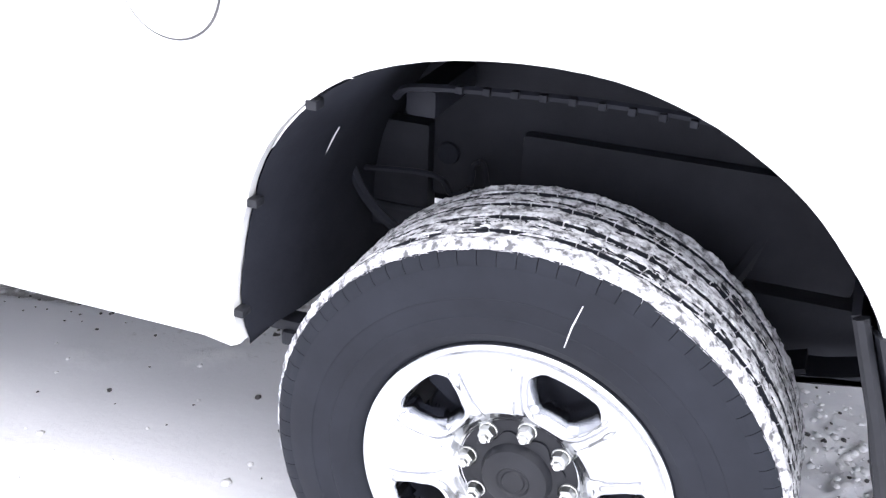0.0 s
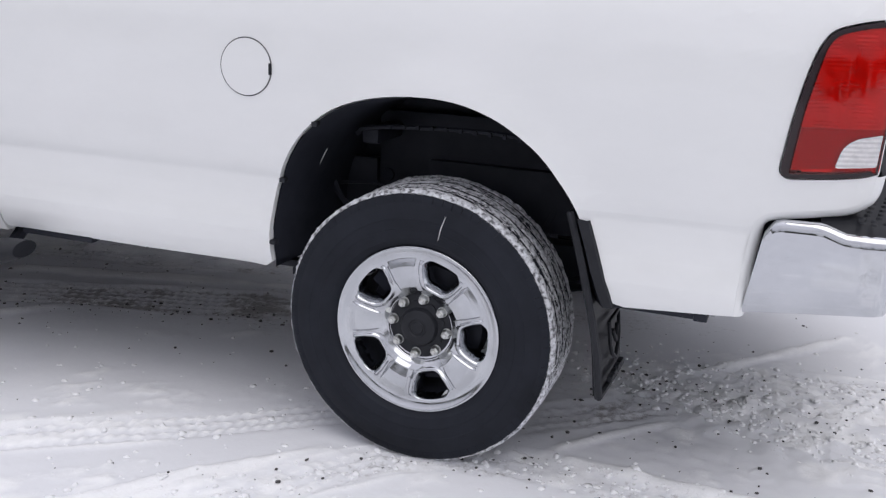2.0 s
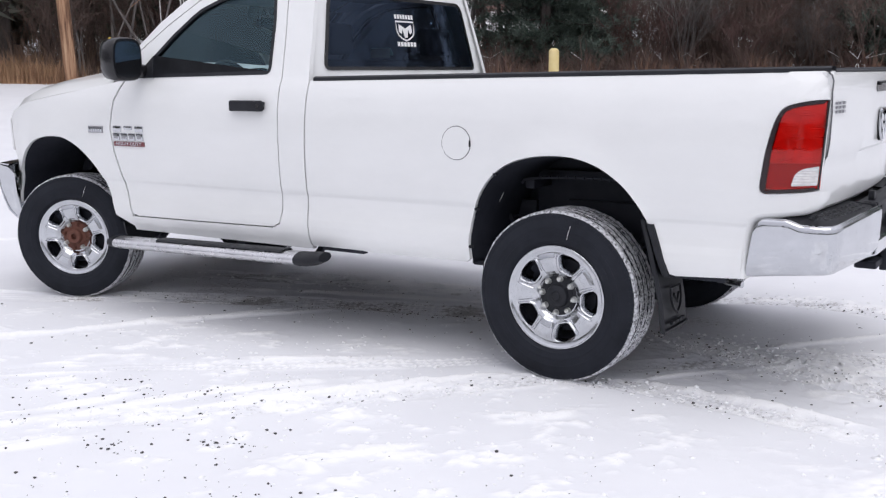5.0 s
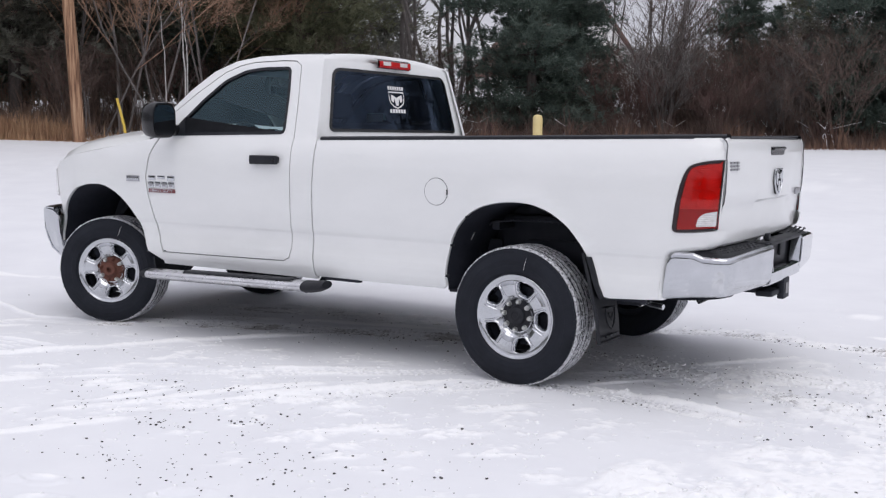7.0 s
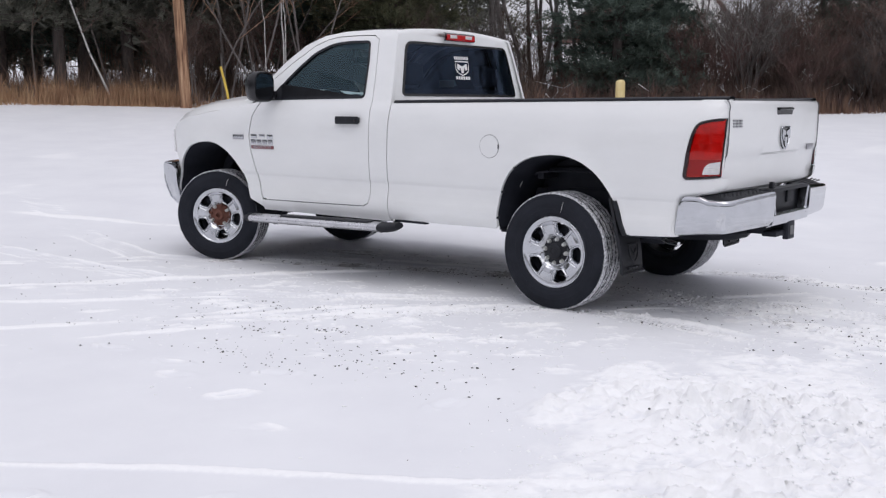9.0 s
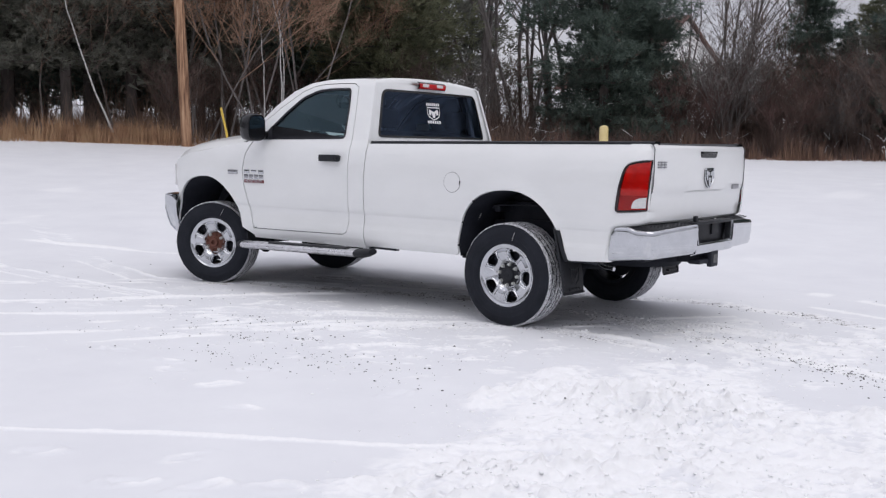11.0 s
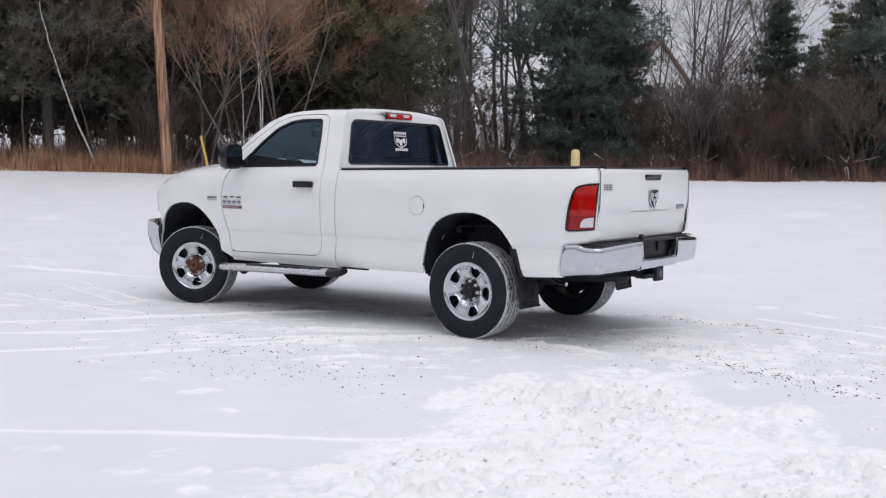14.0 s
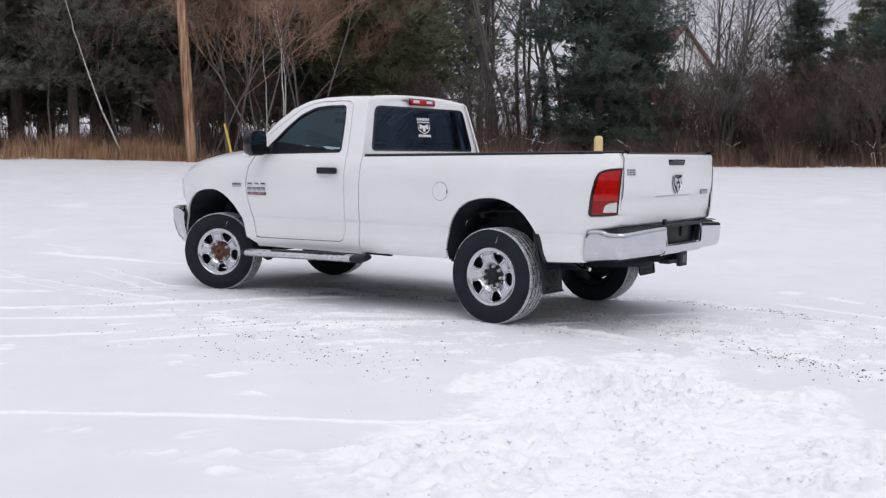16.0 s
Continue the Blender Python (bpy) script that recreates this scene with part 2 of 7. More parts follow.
def sheet(outline, holes=(), step=(0.08, 0.08), shape=None, flange=0.0, back=(0, 1, 0), cuts=()):
    """A panel drawn as an outline in x and z, with holes, cut into a net and bent by shape(x, z) -> point; its rims turn in by flange."""
    bm = bmesh.new()
    for loop in (outline, *holes):
        vs = [bm.verts.new((x, 0, z)) for x, z in loop]
        for i in range(len(vs)):
            bm.edges.new((vs[i], vs[(i + 1) % len(vs)]))
    bmesh.ops.triangle_fill(bm, use_beauty=True, use_dissolve=False, edges=bm.edges[:])
    xs, zs = [p[0] for p in outline], [p[1] for p in outline]
    for lo, hi, d, no in ((min(xs), max(xs), step[0], (1, 0, 0)), (min(zs), max(zs), step[1], (0, 0, 1))):
        k = max(1, math.ceil((hi - lo) / d))
        for i in range(1, k):
            c = lo + (hi - lo) * i / k
            bmesh.ops.bisect_plane(bm, geom=bm.verts[:] + bm.edges[:] + bm.faces[:], plane_co=(c * no[0], 0, c * no[2]), plane_no=no, dist=1e-5)
    for c in cuts:
        bmesh.ops.bisect_plane(bm, geom=bm.verts[:] + bm.edges[:] + bm.faces[:], plane_co=(0, 0, c), plane_no=(0, 0, 1), dist=1e-5)
    for f in bm.faces:
        f.normal_update()
        if f.normal.y > 0:
            f.normal_flip()
    if shape:
        for v in bm.verts:
            v.co = shape(v.co.x, v.co.z)
    if flange:
        rim = [e for e in bm.edges if e.is_boundary]
        got = bmesh.ops.extrude_edge_only(bm, edges=rim)
        for v in got["geom"]:
            if isinstance(v, bmesh.types.BMVert):
                v.co += Vector(back) * flange
    return bm


def mirrored(bm, c):
    """The same on the other side of the plane y = c."""
    for v in bm.verts:
        v.co.y = 2 * c - v.co.y
    bmesh.ops.reverse_faces(bm, faces=bm.faces)
    return bm


def lerp(x, pts):
    """A value read off a line of (x, value) points."""
    if x <= pts[0][0]:
        return pts[0][1]
    for (a, p), (c, q) in zip(pts, pts[1:]):
        if x <= c:
            return p + (q - p) * (x - a) / (c - a)
    return pts[-1][1]


def near_line(x, y, pts):
    """Distance from a line of points, signed to its left, and the way along it."""
    best, sgn, along, run = np.full(x.shape, 1e9), np.zeros(x.shape), np.zeros(x.shape), 0.0
    for (ax, ay), (bx, by) in zip(pts, pts[1:]):
        dx, dy = bx - ax, by - ay
        ln = math.hypot(dx, dy)
        f = np.clip(((x - ax) * dx + (y - ay) * dy) / ln ** 2, 0, 1)
        d = np.hypot(x - ax - f * dx, y - ay - f * dy)
        c = (dx * (y - ay) - dy * (x - ax)) / ln
        hit = d < best
        best, sgn, along = np.where(hit, d, best), np.where(hit, c, sgn), np.where(hit, run + f * ln, along)
        run += ln
    return best, sgn, along


def thing(name, label, category, at=(0, 0, 0), group="", kind=""):
    ob = new(name)
    ob.location = at
    ob.empty_display_size = 0.1
    return tagged(ob, label, category, group, kind)
# ---- the pickup truck: it heads for -x, its near side faces -y ----
C = 0.95  # the truck's middle line
WIDTH = [(0.45, 0.93), (0.51, 0.962), (0.54, 0.980), (0.58, 0.991), (0.63, 0.995), (0.665, 0.992), (0.70, 0.985), (0.74, 0.981), (0.795, 0.981), (0.803, 0.983), (0.812, 0.9875), (0.84, 0.993), (0.95, 1.003), (1.12, 1.008),
         (1.24, 1.002), (1.33, 0.988), (1.39, 0.970), (1.43, 0.950), (1.93, 0.790), (1.97, 0.765), (2.02, 0.73)]
TAPER = [(-4.34, 0.20), (-4.25, 0.13), (-4.15, 0.075), (-4.0, 0.03), (-3.85, 0.008), (-3.6, 0.0), (0.6, 0.0), (0.8, 0.010), (0.95, 0.028), (1.05, 0.048), (1.12, 0.075), (1.155, 0.10), (1.18, 0.135)]


def arch(cx, low=0.55, grow=0.0, n=30):
    """The outline of a wheel opening from its front foot over the top to its rear foot."""
    out = []
    for i in range(n + 1):
        a = math.pi * (1 - i / n)
        c, s = math.cos(a), math.sin(a)
        e = 2.6 if c < 0 else 1.75
        x = cx + math.copysign(abs(c) ** (2 / e), c) * (0.53 + grow)
        z = 0.5 + s ** (2 / e) * (0.57 + grow)
        if z >= low:
            out.append((x, z))
    return out


REAR_ARCH = [(-0.461, 0.545), (-0.4625, 0.64), (-0.449, 0.757), (-0.409, 0.864), (-0.348, 0.948), (-0.262, 1.014), (-0.150, 1.054), (-0.02, 1.070), (0.10, 1.064), (0.195, 1.037), (0.262, 1.003), (0.335, 0.950), (0.392, 0.885), (0.440, 0.813), (0.490, 0.690), (0.536, 0.575)]


def rear_arch(low=0.545, grow=0.0):
    """The rear wheel opening: steep in front, round on top, a straight slant behind."""
    out = []
    for p in spline([(*q, 0) for q in REAR_ARCH], 46):
        d = Vector((p.x - 0.02, p.y - 0.60))
        k = 1 + grow / max(d.length, 0.1)
        if p.y >= low - 0.001:
            out.append((0.02 + d.x * k, 0.60 + d.y * k))
    return out


def lip(x, z):
    """How far the flared rim of a wheel opening stands out."""
    f = 0.0
    for cx, half in ((0.01, 0.475), (-3.57, 0.53)):
        dx, dz = (x - cx) / half, max(0.0, (z - 0.5) / 0.57)
        r = math.hypot(dx, dz)
        f = max(f, 0.016 * math.exp(-((r - 1.0) / 0.11) ** 2))
    return f


def side(x, z, out=0.0):
    """The point of the near body side at x and z."""
    return Vector((x, C - lerp(z, WIDTH) + lerp(x, TAPER) - (lip(x, z) if z < 1.25 else 0) - out, z))


def inset(pts, d):
    """A closed outline drawn in by d."""
    k = len(pts)
    area = sum(pts[i][0] * pts[(i + 1) % k][1] - pts[(i + 1) % k][0] * pts[i][1] for i in range(k))
    s = 1 if area > 0 else -1
    out = []
    for i in range(k):
        a, c = Vector(pts[i - 1]), Vector(pts[(i + 1) % k])
        t2 = (c - a).normalized()
        out.append((pts[i][0] - t2.y * d * s, pts[i][1] + t2.x * d * s))
    return out


truck = thing("pickup_truck", "white regular-cab pickup truck parked on the snowy lot", "pickup truck")

DOOR = [(-2.99, 1.46), (-2.862, 1.609), (-2.672, 1.745), (-2.434, 1.888), (-2.30, 1.932), (-2.182, 1.951), (-1.923, 1.955), (-1.80, 1.948), (-1.745, 1.915),
        (-1.710, 1.668), (-1.684, 1.432), (-1.680, 1.05), (-1.684, 0.70), (-1.700, 0.63), (-1.755, 0.603), (-2.3, 0.594), (-2.86, 0.588), (-2.915, 0.605),
        (-2.975, 0.78), (-3.04, 1.0), (-3.06, 1.14), (-3.03, 1.3), (-2.955, 1.425)]
WINDOW = rounded([(-2.80, 1.44), (-2.733, 1.567), (-2.599, 1.691), (-2.419, 1.827), (-2.235, 1.893), (-2.065, 1.907), (-1.835, 1.904), (-1.805, 1.745), (-1.778, 1.455)],
                 [0.01, 0, 0.05, 0.05, 0.05, 0.05, 0.035, 0.05, 0.04], 4)
ROOFLINE = [(-1.565, 1.955), (-1.60, 1.982), (-1.83, 1.992), (-2.14, 1.989), (-2.35, 1.962), (-2.55, 1.888), (-2.74, 1.762), (-2.92, 1.602), (-3.13, 1.435)]
CAB = [(-2.93, 0.50), (-1.492, 0.50), (-1.500, 0.56), (-1.508, 0.70), (-1.503, 1.0), (-1.490, 1.39), (-1.500, 1.45), (-1.52, 1.62)] + ROOFLINE + DOOR[:17] + [(-2.915, 0.590)]
FENDER = ([(-4.11, 0.87), (-4.135, 0.96), (-4.175, 1.175), (-4.12, 1.225), (-3.9, 1.285), (-3.5, 1.345), (-3.1, 1.402), (-2.965, 1.425)]
          + [(-3.035, 1.3), (-3.066, 1.14), (-3.046, 1.0), (-2.981, 0.78), (-2.921, 0.605), (-2.915, 0.52)] + list(reversed(arch(-3.57, 0.56))))
# the tail light from its lower rear corner round the front to the top, and the bay for the bumper below it
LAMP = [tuple(p[:2]) for p in spline([(1.151, 0.966, 0), (1.09, 0.957, 0), (0.975, 0.949, 0), (0.945, 0.951, 0), (0.932, 0.967, 0), (0.936, 1.01, 0), (0.948, 1.10, 0), (0.968, 1.20, 0), (0.988, 1.262, 0), (1.012, 1.295, 0), (1.055, 1.311, 0), (1.10, 1.320, 0), (1.166, 1.328, 0)], 30)] + [(1.166, 1.23), (1.160, 1.09)]
NOTCH = rounded([(0.862, 0.576), (0.868, 0.70), (0.888, 0.850), (1.00, 0.866), (1.105, 0.880), (1.146, 0.905), (1.152, 0.958)], [0, 0, 0.045, 0, 0.03, 0.02, 0], 6)
BED = ([(-1.482, 0.52), (-0.95, 0.518), (-0.490, 0.524)] + rear_arch() + [(0.585, 0.562)] + NOTCH
       + list(reversed(inset(LAMP, -0.005)[:-2])) + [(1.172, 1.40), (1.168, 1.444), (-1.480, 1.418), (-1.493, 1.0), (-1.499, 0.70), (-1.491, 0.56)])

CREASES = [0.54, 0.58, 0.63, 0.665, 0.70, 0.74, 0.795, 0.803, 0.812, 0.84]
for far in (False, True):
    flip = (lambda q: mirrored(q, C)) if far else (lambda q: q)
    part("fender", flip(sheet(FENDER, (), (0.07, 0.05), side, 0.022, cuts=CREASES)), PAINT, truck)
    part("cab_side", flip(sheet(CAB, (), (0.06, 0.05), side, 0.03, cuts=CREASES)), PAINT, truck)
    door = part("door", flip(sheet(inset(DOOR, 0.007), (WINDOW,), (0.06, 0.045), side, 0.03, cuts=CREASES)), PAINT, truck)
    part("bedside", flip(sheet(BED, (), (0.06, 0.04), side, 0.022, cuts=CREASES)), PAINT, truck)
    # window rubber and pane
    wide, fine = inset(WINDOW, -0.004), inset(WINDOW, 0.016)
    part("window_seal", flip(sheet(wide, (fine,), (0.2, 0.2), lambda x, z: side(x, z, 0.003), 0.03)), PLASTIC, door)
    pane = part("side_window", flip(sheet(inset(WINDOW, 0.008), (), (0.2, 0.06), lambda x, z: side(x, z, -0.012))), GLASS_SIDE, door, "tinted glass pane")
    pane.visible_shadow = False
    part("mirror_sail", flip(sheet([(-2.83, 1.435), (-2.80, 1.50), (-2.735, 1.567), (-2.70, 1.437)], (), (0.1, 0.1), lambda x, z: side(x, z, 0.012), 0.02)), PLASTIC, door)
    # handle: a recessed cup with a black grip
    hx0, hx1, hz = -2.015, -1.770, 1.280
    hy = side(-1.85, hz).y
    part("door_handle", flip(joined(box(hx0, hx1, hy - 0.044, hy - 0.020, hz - 0.030, hz + 0.030, 0.012, 3), box(hx0 + 0.012, hx0 + 0.05, hy - 0.03, hy + 0.01, hz - 0.022, hz + 0.022, 0.006),
                                    box(hx1 - 0.05, hx1 - 0.012, hy - 0.03, hy + 0.01, hz - 0.022, hz + 0.022, 0.006))), PLASTIC, door, "black plastic pull handle")
    part("lock_cylinder", flip(turned(lathe([(0.0, -0.004), (0.011, -0.004), (0.013, 0.0), (0.013, 0.01)], 16), Matrix.Translation((hx1 - 0.028, hy - 0.045, hz)))), GLOSS_BLACK, door)
    # mirror: black shell with a glass on its rear face
    my0, my1 = -0.30, -0.05
    shell = []
    for f, w2, h2 in ((0.0, 0.75, 0.72), (0.03, 0.93, 0.93), (0.09, 1.0, 1.0), (0.13, 0.97, 0.98), (0.14, 0.92, 0.94)):
        cy, cz = (my0 + my1) / 2, 1.545
        row = []
        for k in range(28):
            a = 2 * math.pi * k / 28
            c, s = math.cos(a), math.sin(a)
            row.append((-2.86 + f, cy + math.copysign(abs(c) ** 0.55, c) * 0.114 * w2, cz + math.copysign(abs(s) ** 0.6, s) * 0.128 * h2))
        shell.append(row)
    wing = part("wing_mirror", flip(joined(loft(shell, close_u=True, caps=True), tube([(-2.79, -0.07, 1.49), (-2.80, 0.0, 1.475), (-2.80, 0.04, 1.47)], [0.045, 0.04, 0.05], 10))), GLOSS_BLACK, truck, "glossy black wing mirror")
    mg = []
    for k in range(28):
        a = 2 * math.pi * k / 28
        c, s = math.cos(a), math.sin(a)
        mg.append((-2.7185, -0.175 + math.copysign(abs(c) ** 0.55, c) * 0.092, 1.545 + math.copysign(abs(s) ** 0.6, s) * 0.104))
    bm = bmesh.new()
    bm.faces.new([bm.verts.new(p) for p in mg])
    part("mirror_glass", flip(bm), MIRROR, wing)
    # running board: a chrome oval tube with black step pads and end caps
    oval = [(math.cos(2 * math.pi * k / 20) * 0.075, math.sin(2 * math.pi * k / 20) * 0.038) for k in range(20)]
    rows = [[(x, -0.135 + a, 0.44 + 0.028 * (x + 2.9) / 1.4 + b2) for a, b2 in oval] for x in (-2.93, -2.6, -2.2, -1.8, -1.47)]
    board = part("running_board", flip(loft(rows, close_u=True, caps=True)), CHROME_DULL, truck, "bright oval side step tube")
    rows = [[(x, -0.135 + a, 0.4405 + 0.028 * (x + 2.9) / 1.4 + b2) for a, b2 in ((-0.050, 0.033), (-0.046, 0.039), (-0.034, 0.044), (0.034, 0.044), (0.046, 0.039), (0.050, 0.033))] for x in (-2.56, -2.54, -2.2, -1.8, -1.60, -1.58)]
    part("step_pad", flip(thick(loft(rows), 0.006)), PLASTIC, board, "black ribbed tread strip")
    part("end_cap", flip(loft([[(x, -0.135 + a * k, 0.468 + d + b2 * k) for a, b2 in oval] for x, k, d in ((-1.475, 1.03, 0), (-1.42, 1.03, 0.002), (-1.36, 0.95, 0.01), (-1.31, 0.7, 0.022))], close_u=True, caps=True)), PLASTIC, board)
    part("end_cap", flip(loft([[(x, -0.135 + a * k, 0.44 + b2 * k) for a, b2 in oval] for x, k in ((-3.0, 0.7), (-2.97, 0.98), (-2.925, 1.03))], close_u=True, caps=True)), PLASTIC, board)
    for x in (-2.75, -2.1, -1.5):
        part("step_bracket", flip(tube([(x, -0.12, 0.44), (x, 0.02, 0.45), (x, 0.16, 0.56)], 0.022, 8)), UNDER, board)
    # bracket foot that shows behind the cab
    part("bed_bracket", flip(box(-1.42, -1.14, -0.02, 0.02, 0.502, 0.522, 0.004)), UNDER, truck)
    part("bed_bracket", flip(joined(box(-0.53, -0.36, 0.10, 0.14, 0.485, 0.508, 0.004), box(-0.47, -0.34, 0.09, 0.17, 0.462, 0.490, 0.006))), UNDER, truck)
    part("bed_bracket", flip(joined(box(0.54, 0.80, -0.02, 0.03, 0.551, 0.566, 0.004), box(0.765, 0.80, -0.024, 0.03, 0.548, 0.57, 0.003))), UNDER, truck)
    # black rail cap along the top of the bed
    rail = []
    for x in [-1.46 + i * 2.62 / 16 for i in range(17)]:
        zt = 1.418 + 0.026 * (x + 1.458) / 2.608
        y0 = side(x, zt).y
        rail.append([(x, y0 - 0.004, zt - 0.004), (x, y0 - 0.002, zt + 0.012), (x, y0 + 0.012, zt + 0.020), (x, y0 + 0.07, zt + 0.020), (x, y0 + 0.085, zt + 0.010), (x, y0 + 0.085, zt - 0.02)])
    part("rail_cap", flip(loft(rail)), PLASTIC, truck, "black plastic bed rail cap")
    # inner wall of the bed
    rows = [[(x, side(x, 1.43).y + 0.085, 1.43), (x, side(x, 1.43).y + 0.09, 1.38), (x, 0.12, 1.36), (x, 0.13, 1.115), (x, 0.47, 1.105), (x, 0.48, 0.90)] for x in (-1.45, -0.6, 0.2, 0.8, 1.12)]
    part("bed_inner_wall", flip(loft(rows)), PAINT, truck)
    # tail light: dark rim, silvered bowls behind a red shell, clear reversing lens
    red = inset(LAMP, 0.016)
    red = [(max(x, lerp(z, [(0.95, 0.952), (1.10, 0.968), (1.20, 0.988), (1.25, 1.000), (1.26, 0.9)])), z) for x, z in red]
    red = [(x + 0.011 * max(0.0, min(1.0, (x - 1.09) / 0.05)), z + (0.004 if z > 1.2 else -0.003 if z < 1.0 else 0)) for x, z in red]
    white = rounded([(1.052, 0.980), (1.064, 1.030), (1.092, 1.052), (1.150, 1.062), (1.146, 0.984)], [0.008, 0.02, 0.02, 0.004, 0.006], 4)
    tail = part("tail_light", flip(sheet(LAMP, (red,), (0.03, 0.04), lambda x, z: side(x, z, 0.007), 0.012)), AMBER_DARK, truck, "red tail light with a clear lower lens")
    part("red_lens", flip(sheet(inset(red, -0.002), (inset(white, -0.001),), (0.02, 0.02), lambda x, z: side(x, z, 0.012))), RED_SHELL, tail, "clear red outer lens")

    def bowls(x, z):
        d = 0.002
        for bx, bz, br, dep in ((1.035, 1.235, 0.045, 0.020), (1.118, 1.225, 0.055, 0.024), (1.022, 1.130, 0.042, 0.018), (1.100, 1.125, 0.050, 0.020)):
            q = ((x - bx) ** 2 + (z - bz) ** 2) / br ** 2
            if q < 1:
                d = max(d, 0.002 + dep * (1 - q))
        return side(x, z, -d + (0.0022 * math.sin(z * 640) if z > 1.075 and math.sin(x * 70 + z * 40) > -0.3 else 0))

    part("reflector", flip(sheet([(x, z) for x, z in red if z > 1.071] + [(1.158, 1.073), (0.968, 1.073)], (), (0.008, 0.0045), bowls)), LAMP_SILVER, tail, "silvered ribbed reflector bowls")
    part("lower_reflector", flip(sheet([(0.952, 0.968), (0.968, 1.071), (1.158, 1.073), (1.154, 0.970)], (), (0.03, 0.03), lambda x, z: side(x, z, 0.001))), DEEP_RED, tail)
    part("lens_sill", flip(sheet([(0.978, 0.967), (0.980, 0.974), (1.046, 0.978), (1.046, 0.971)], (), (0.02, 0.02), lambda x, z: side(x, z, 0.0125), 0.002)), BRIGHT_RED, tail)
    part("reversing_lens", flip(sheet(white, (), (0.02, 0.003), lambda x, z: side(x, z, 0.013 + 0.0014 * math.sin(z * 560)), 0.006)), CLEAR_LENS, tail, "clear ribbed lens")
    # wheel opening liner and mud flap
    for cx, x_front in ((0.02, False), (-3.57, True)):
        edge = arch(cx, 0.53, -0.004) if x_front else rear_arch(0.545, -0.004)
        liner = []
        for x, z in edge:
            y0 = side(x, z).y
            k = 0.0 if x < cx else 0.35
            liner.append([(x, y0 + 0.018, z), (x + 0.004 * (cx - x), y0 + 0.05, z - 0.004), (x + 0.03 * (cx - x), y0 + 0.16, z - 0.015), (x + 0.05 * (cx - x), y0 + 0.30, z - 0.02), (x + 0.06 * (cx - x), 0.46, z - 0.02)])
        part("wheel_liner", flip(loft(liner)), LINER, truck, "black felt wheel liner")
        if not x_front:
            for j, (x, z) in enumerate(edge):
                if j in (2, 7, 13):
                    part("liner_clip", flip(turned(box(-0.004, 0.014, -0.004, 0.02, -0.007, 0.007, 0.003), Matrix.Translation((x, side(x, z).y + 0.002, z)))), PLASTIC, truck)
        inner = [(x, z - 0.02) for x, z in edge]
        part("wheel_well_wall", flip(sheet([(inner[0][0], 0.62)] + inner + [(inner[-1][0], 0.62)], (), (0.3, 0.3), lambda x, z: Vector((x, 0.44 + (0.03 if z < 0.9 else 0.0), z)))), UNDER, truck)
    flap = loft([[(0.424, -0.02, 0.80), (0.426, 0.06, 0.80), (0.428, 0.18, 0.80)], [(0.470, -0.046, 0.67), (0.474, 0.06, 0.67), (0.476, 0.20, 0.67)], [(0.488, -0.052, 0.60), (0.491, 0.06, 0.60), (0.494, 0.21, 0.60)], [(0.510, -0.055, 0.54), (0.514, 0.06, 0.54), (0.516, 0.23, 0.54)],
                 [(0.528, -0.056, 0.42), (0.532, 0.06, 0.42), (0.534, 0.24, 0.42)], [(0.540, -0.055, 0.305), (0.544, 0.06, 0.305), (0.546, 0.235, 0.305)]])
    flap = part("mud_flap", flip(thick(flap, 0.012)), PLASTIC, truck, "moulded black rubber mud flap")
    part("flap_edge", flip(tube([(0.424, -0.03, 0.80), (0.470, -0.055, 0.67), (0.490, -0.062, 0.60), (0.508, -0.063, 0.53), (0.532, -0.063, 0.42), (0.545, -0.061, 0.303)], 0.011, 8)), PLASTIC, flap)
    part("flap_edge", flip(tube([(0.545, -0.061, 0.304), (0.548, 0.06, 0.302), (0.55, 0.235, 0.302)], 0.009, 8)), PLASTIC, flap)
    # black strip up the rear of the wheel opening
    strip = [(0.474 + (0.786 - z) * 0.36, z) for z in (0.786, 0.72, 0.66, 0.60, 0.556)]
    part("arch_strip", flip(thick(loft([[side(x - 0.052, z, -0.05), side(x - 0.026, z, 0.006), side(x + 0.001, z, 0.012), side(x + 0.006, z, 0.001)] for x, z in strip]), 0.006)), PLASTIC, flap)
    # raised shield on the flap: plain outline, facing back
    sh = [(0.03, 0.49), (0.15, 0.49), (0.15, 0.43), (0.13, 0.395), (0.09, 0.37), (0.05, 0.395), (0.03, 0.43), (0.03, 0.49)]
    part("flap_shield", flip(tube([(0.549 - (z - 0.42) * 0.12, y, z) for y, z in sh], 0.006, 6)), PLASTIC, flap)
    part("shield_bar", flip(joined(tube([(0.546, 0.06, 0.46), (0.552, 0.09, 0.42), (0.546, 0.12, 0.46)], 0.006, 6))), PLASTIC, flap)
    for y in (0.0, 0.045, 0.09, 0.135):
        part("flap_bar", flip(box(0.552, 0.566, y, y + 0.035, 0.328, 0.343, 0.002)), PLASTIC, flap)
    part("front_mud_flap", flip(thick(loft([[(-3.08, 0.0, 0.64), (-3.08, 0.22, 0.64)], [(-3.05, 0.0, 0.48), (-3.05, 0.23, 0.48)], [(-3.03, 0.02, 0.39), (-3.03, 0.22, 0.39)]]), 0.01)), PLASTIC, truck)
    # headlight and front bumper end
    part("headlight", flip(sheet([(-4.14, 0.955), (-4.18, 1.17), (-4.235, 1.165), (-4.27, 1.06), (-4.26, 0.96)], (), (0.03, 0.05), lambda x, z: side(x, z, 0.004), 0.04)), CLEAR_LENS, truck, "clear headlight")

SEAM = material("grey_seam", (0.10, 0.10, 0.105), 0.6)
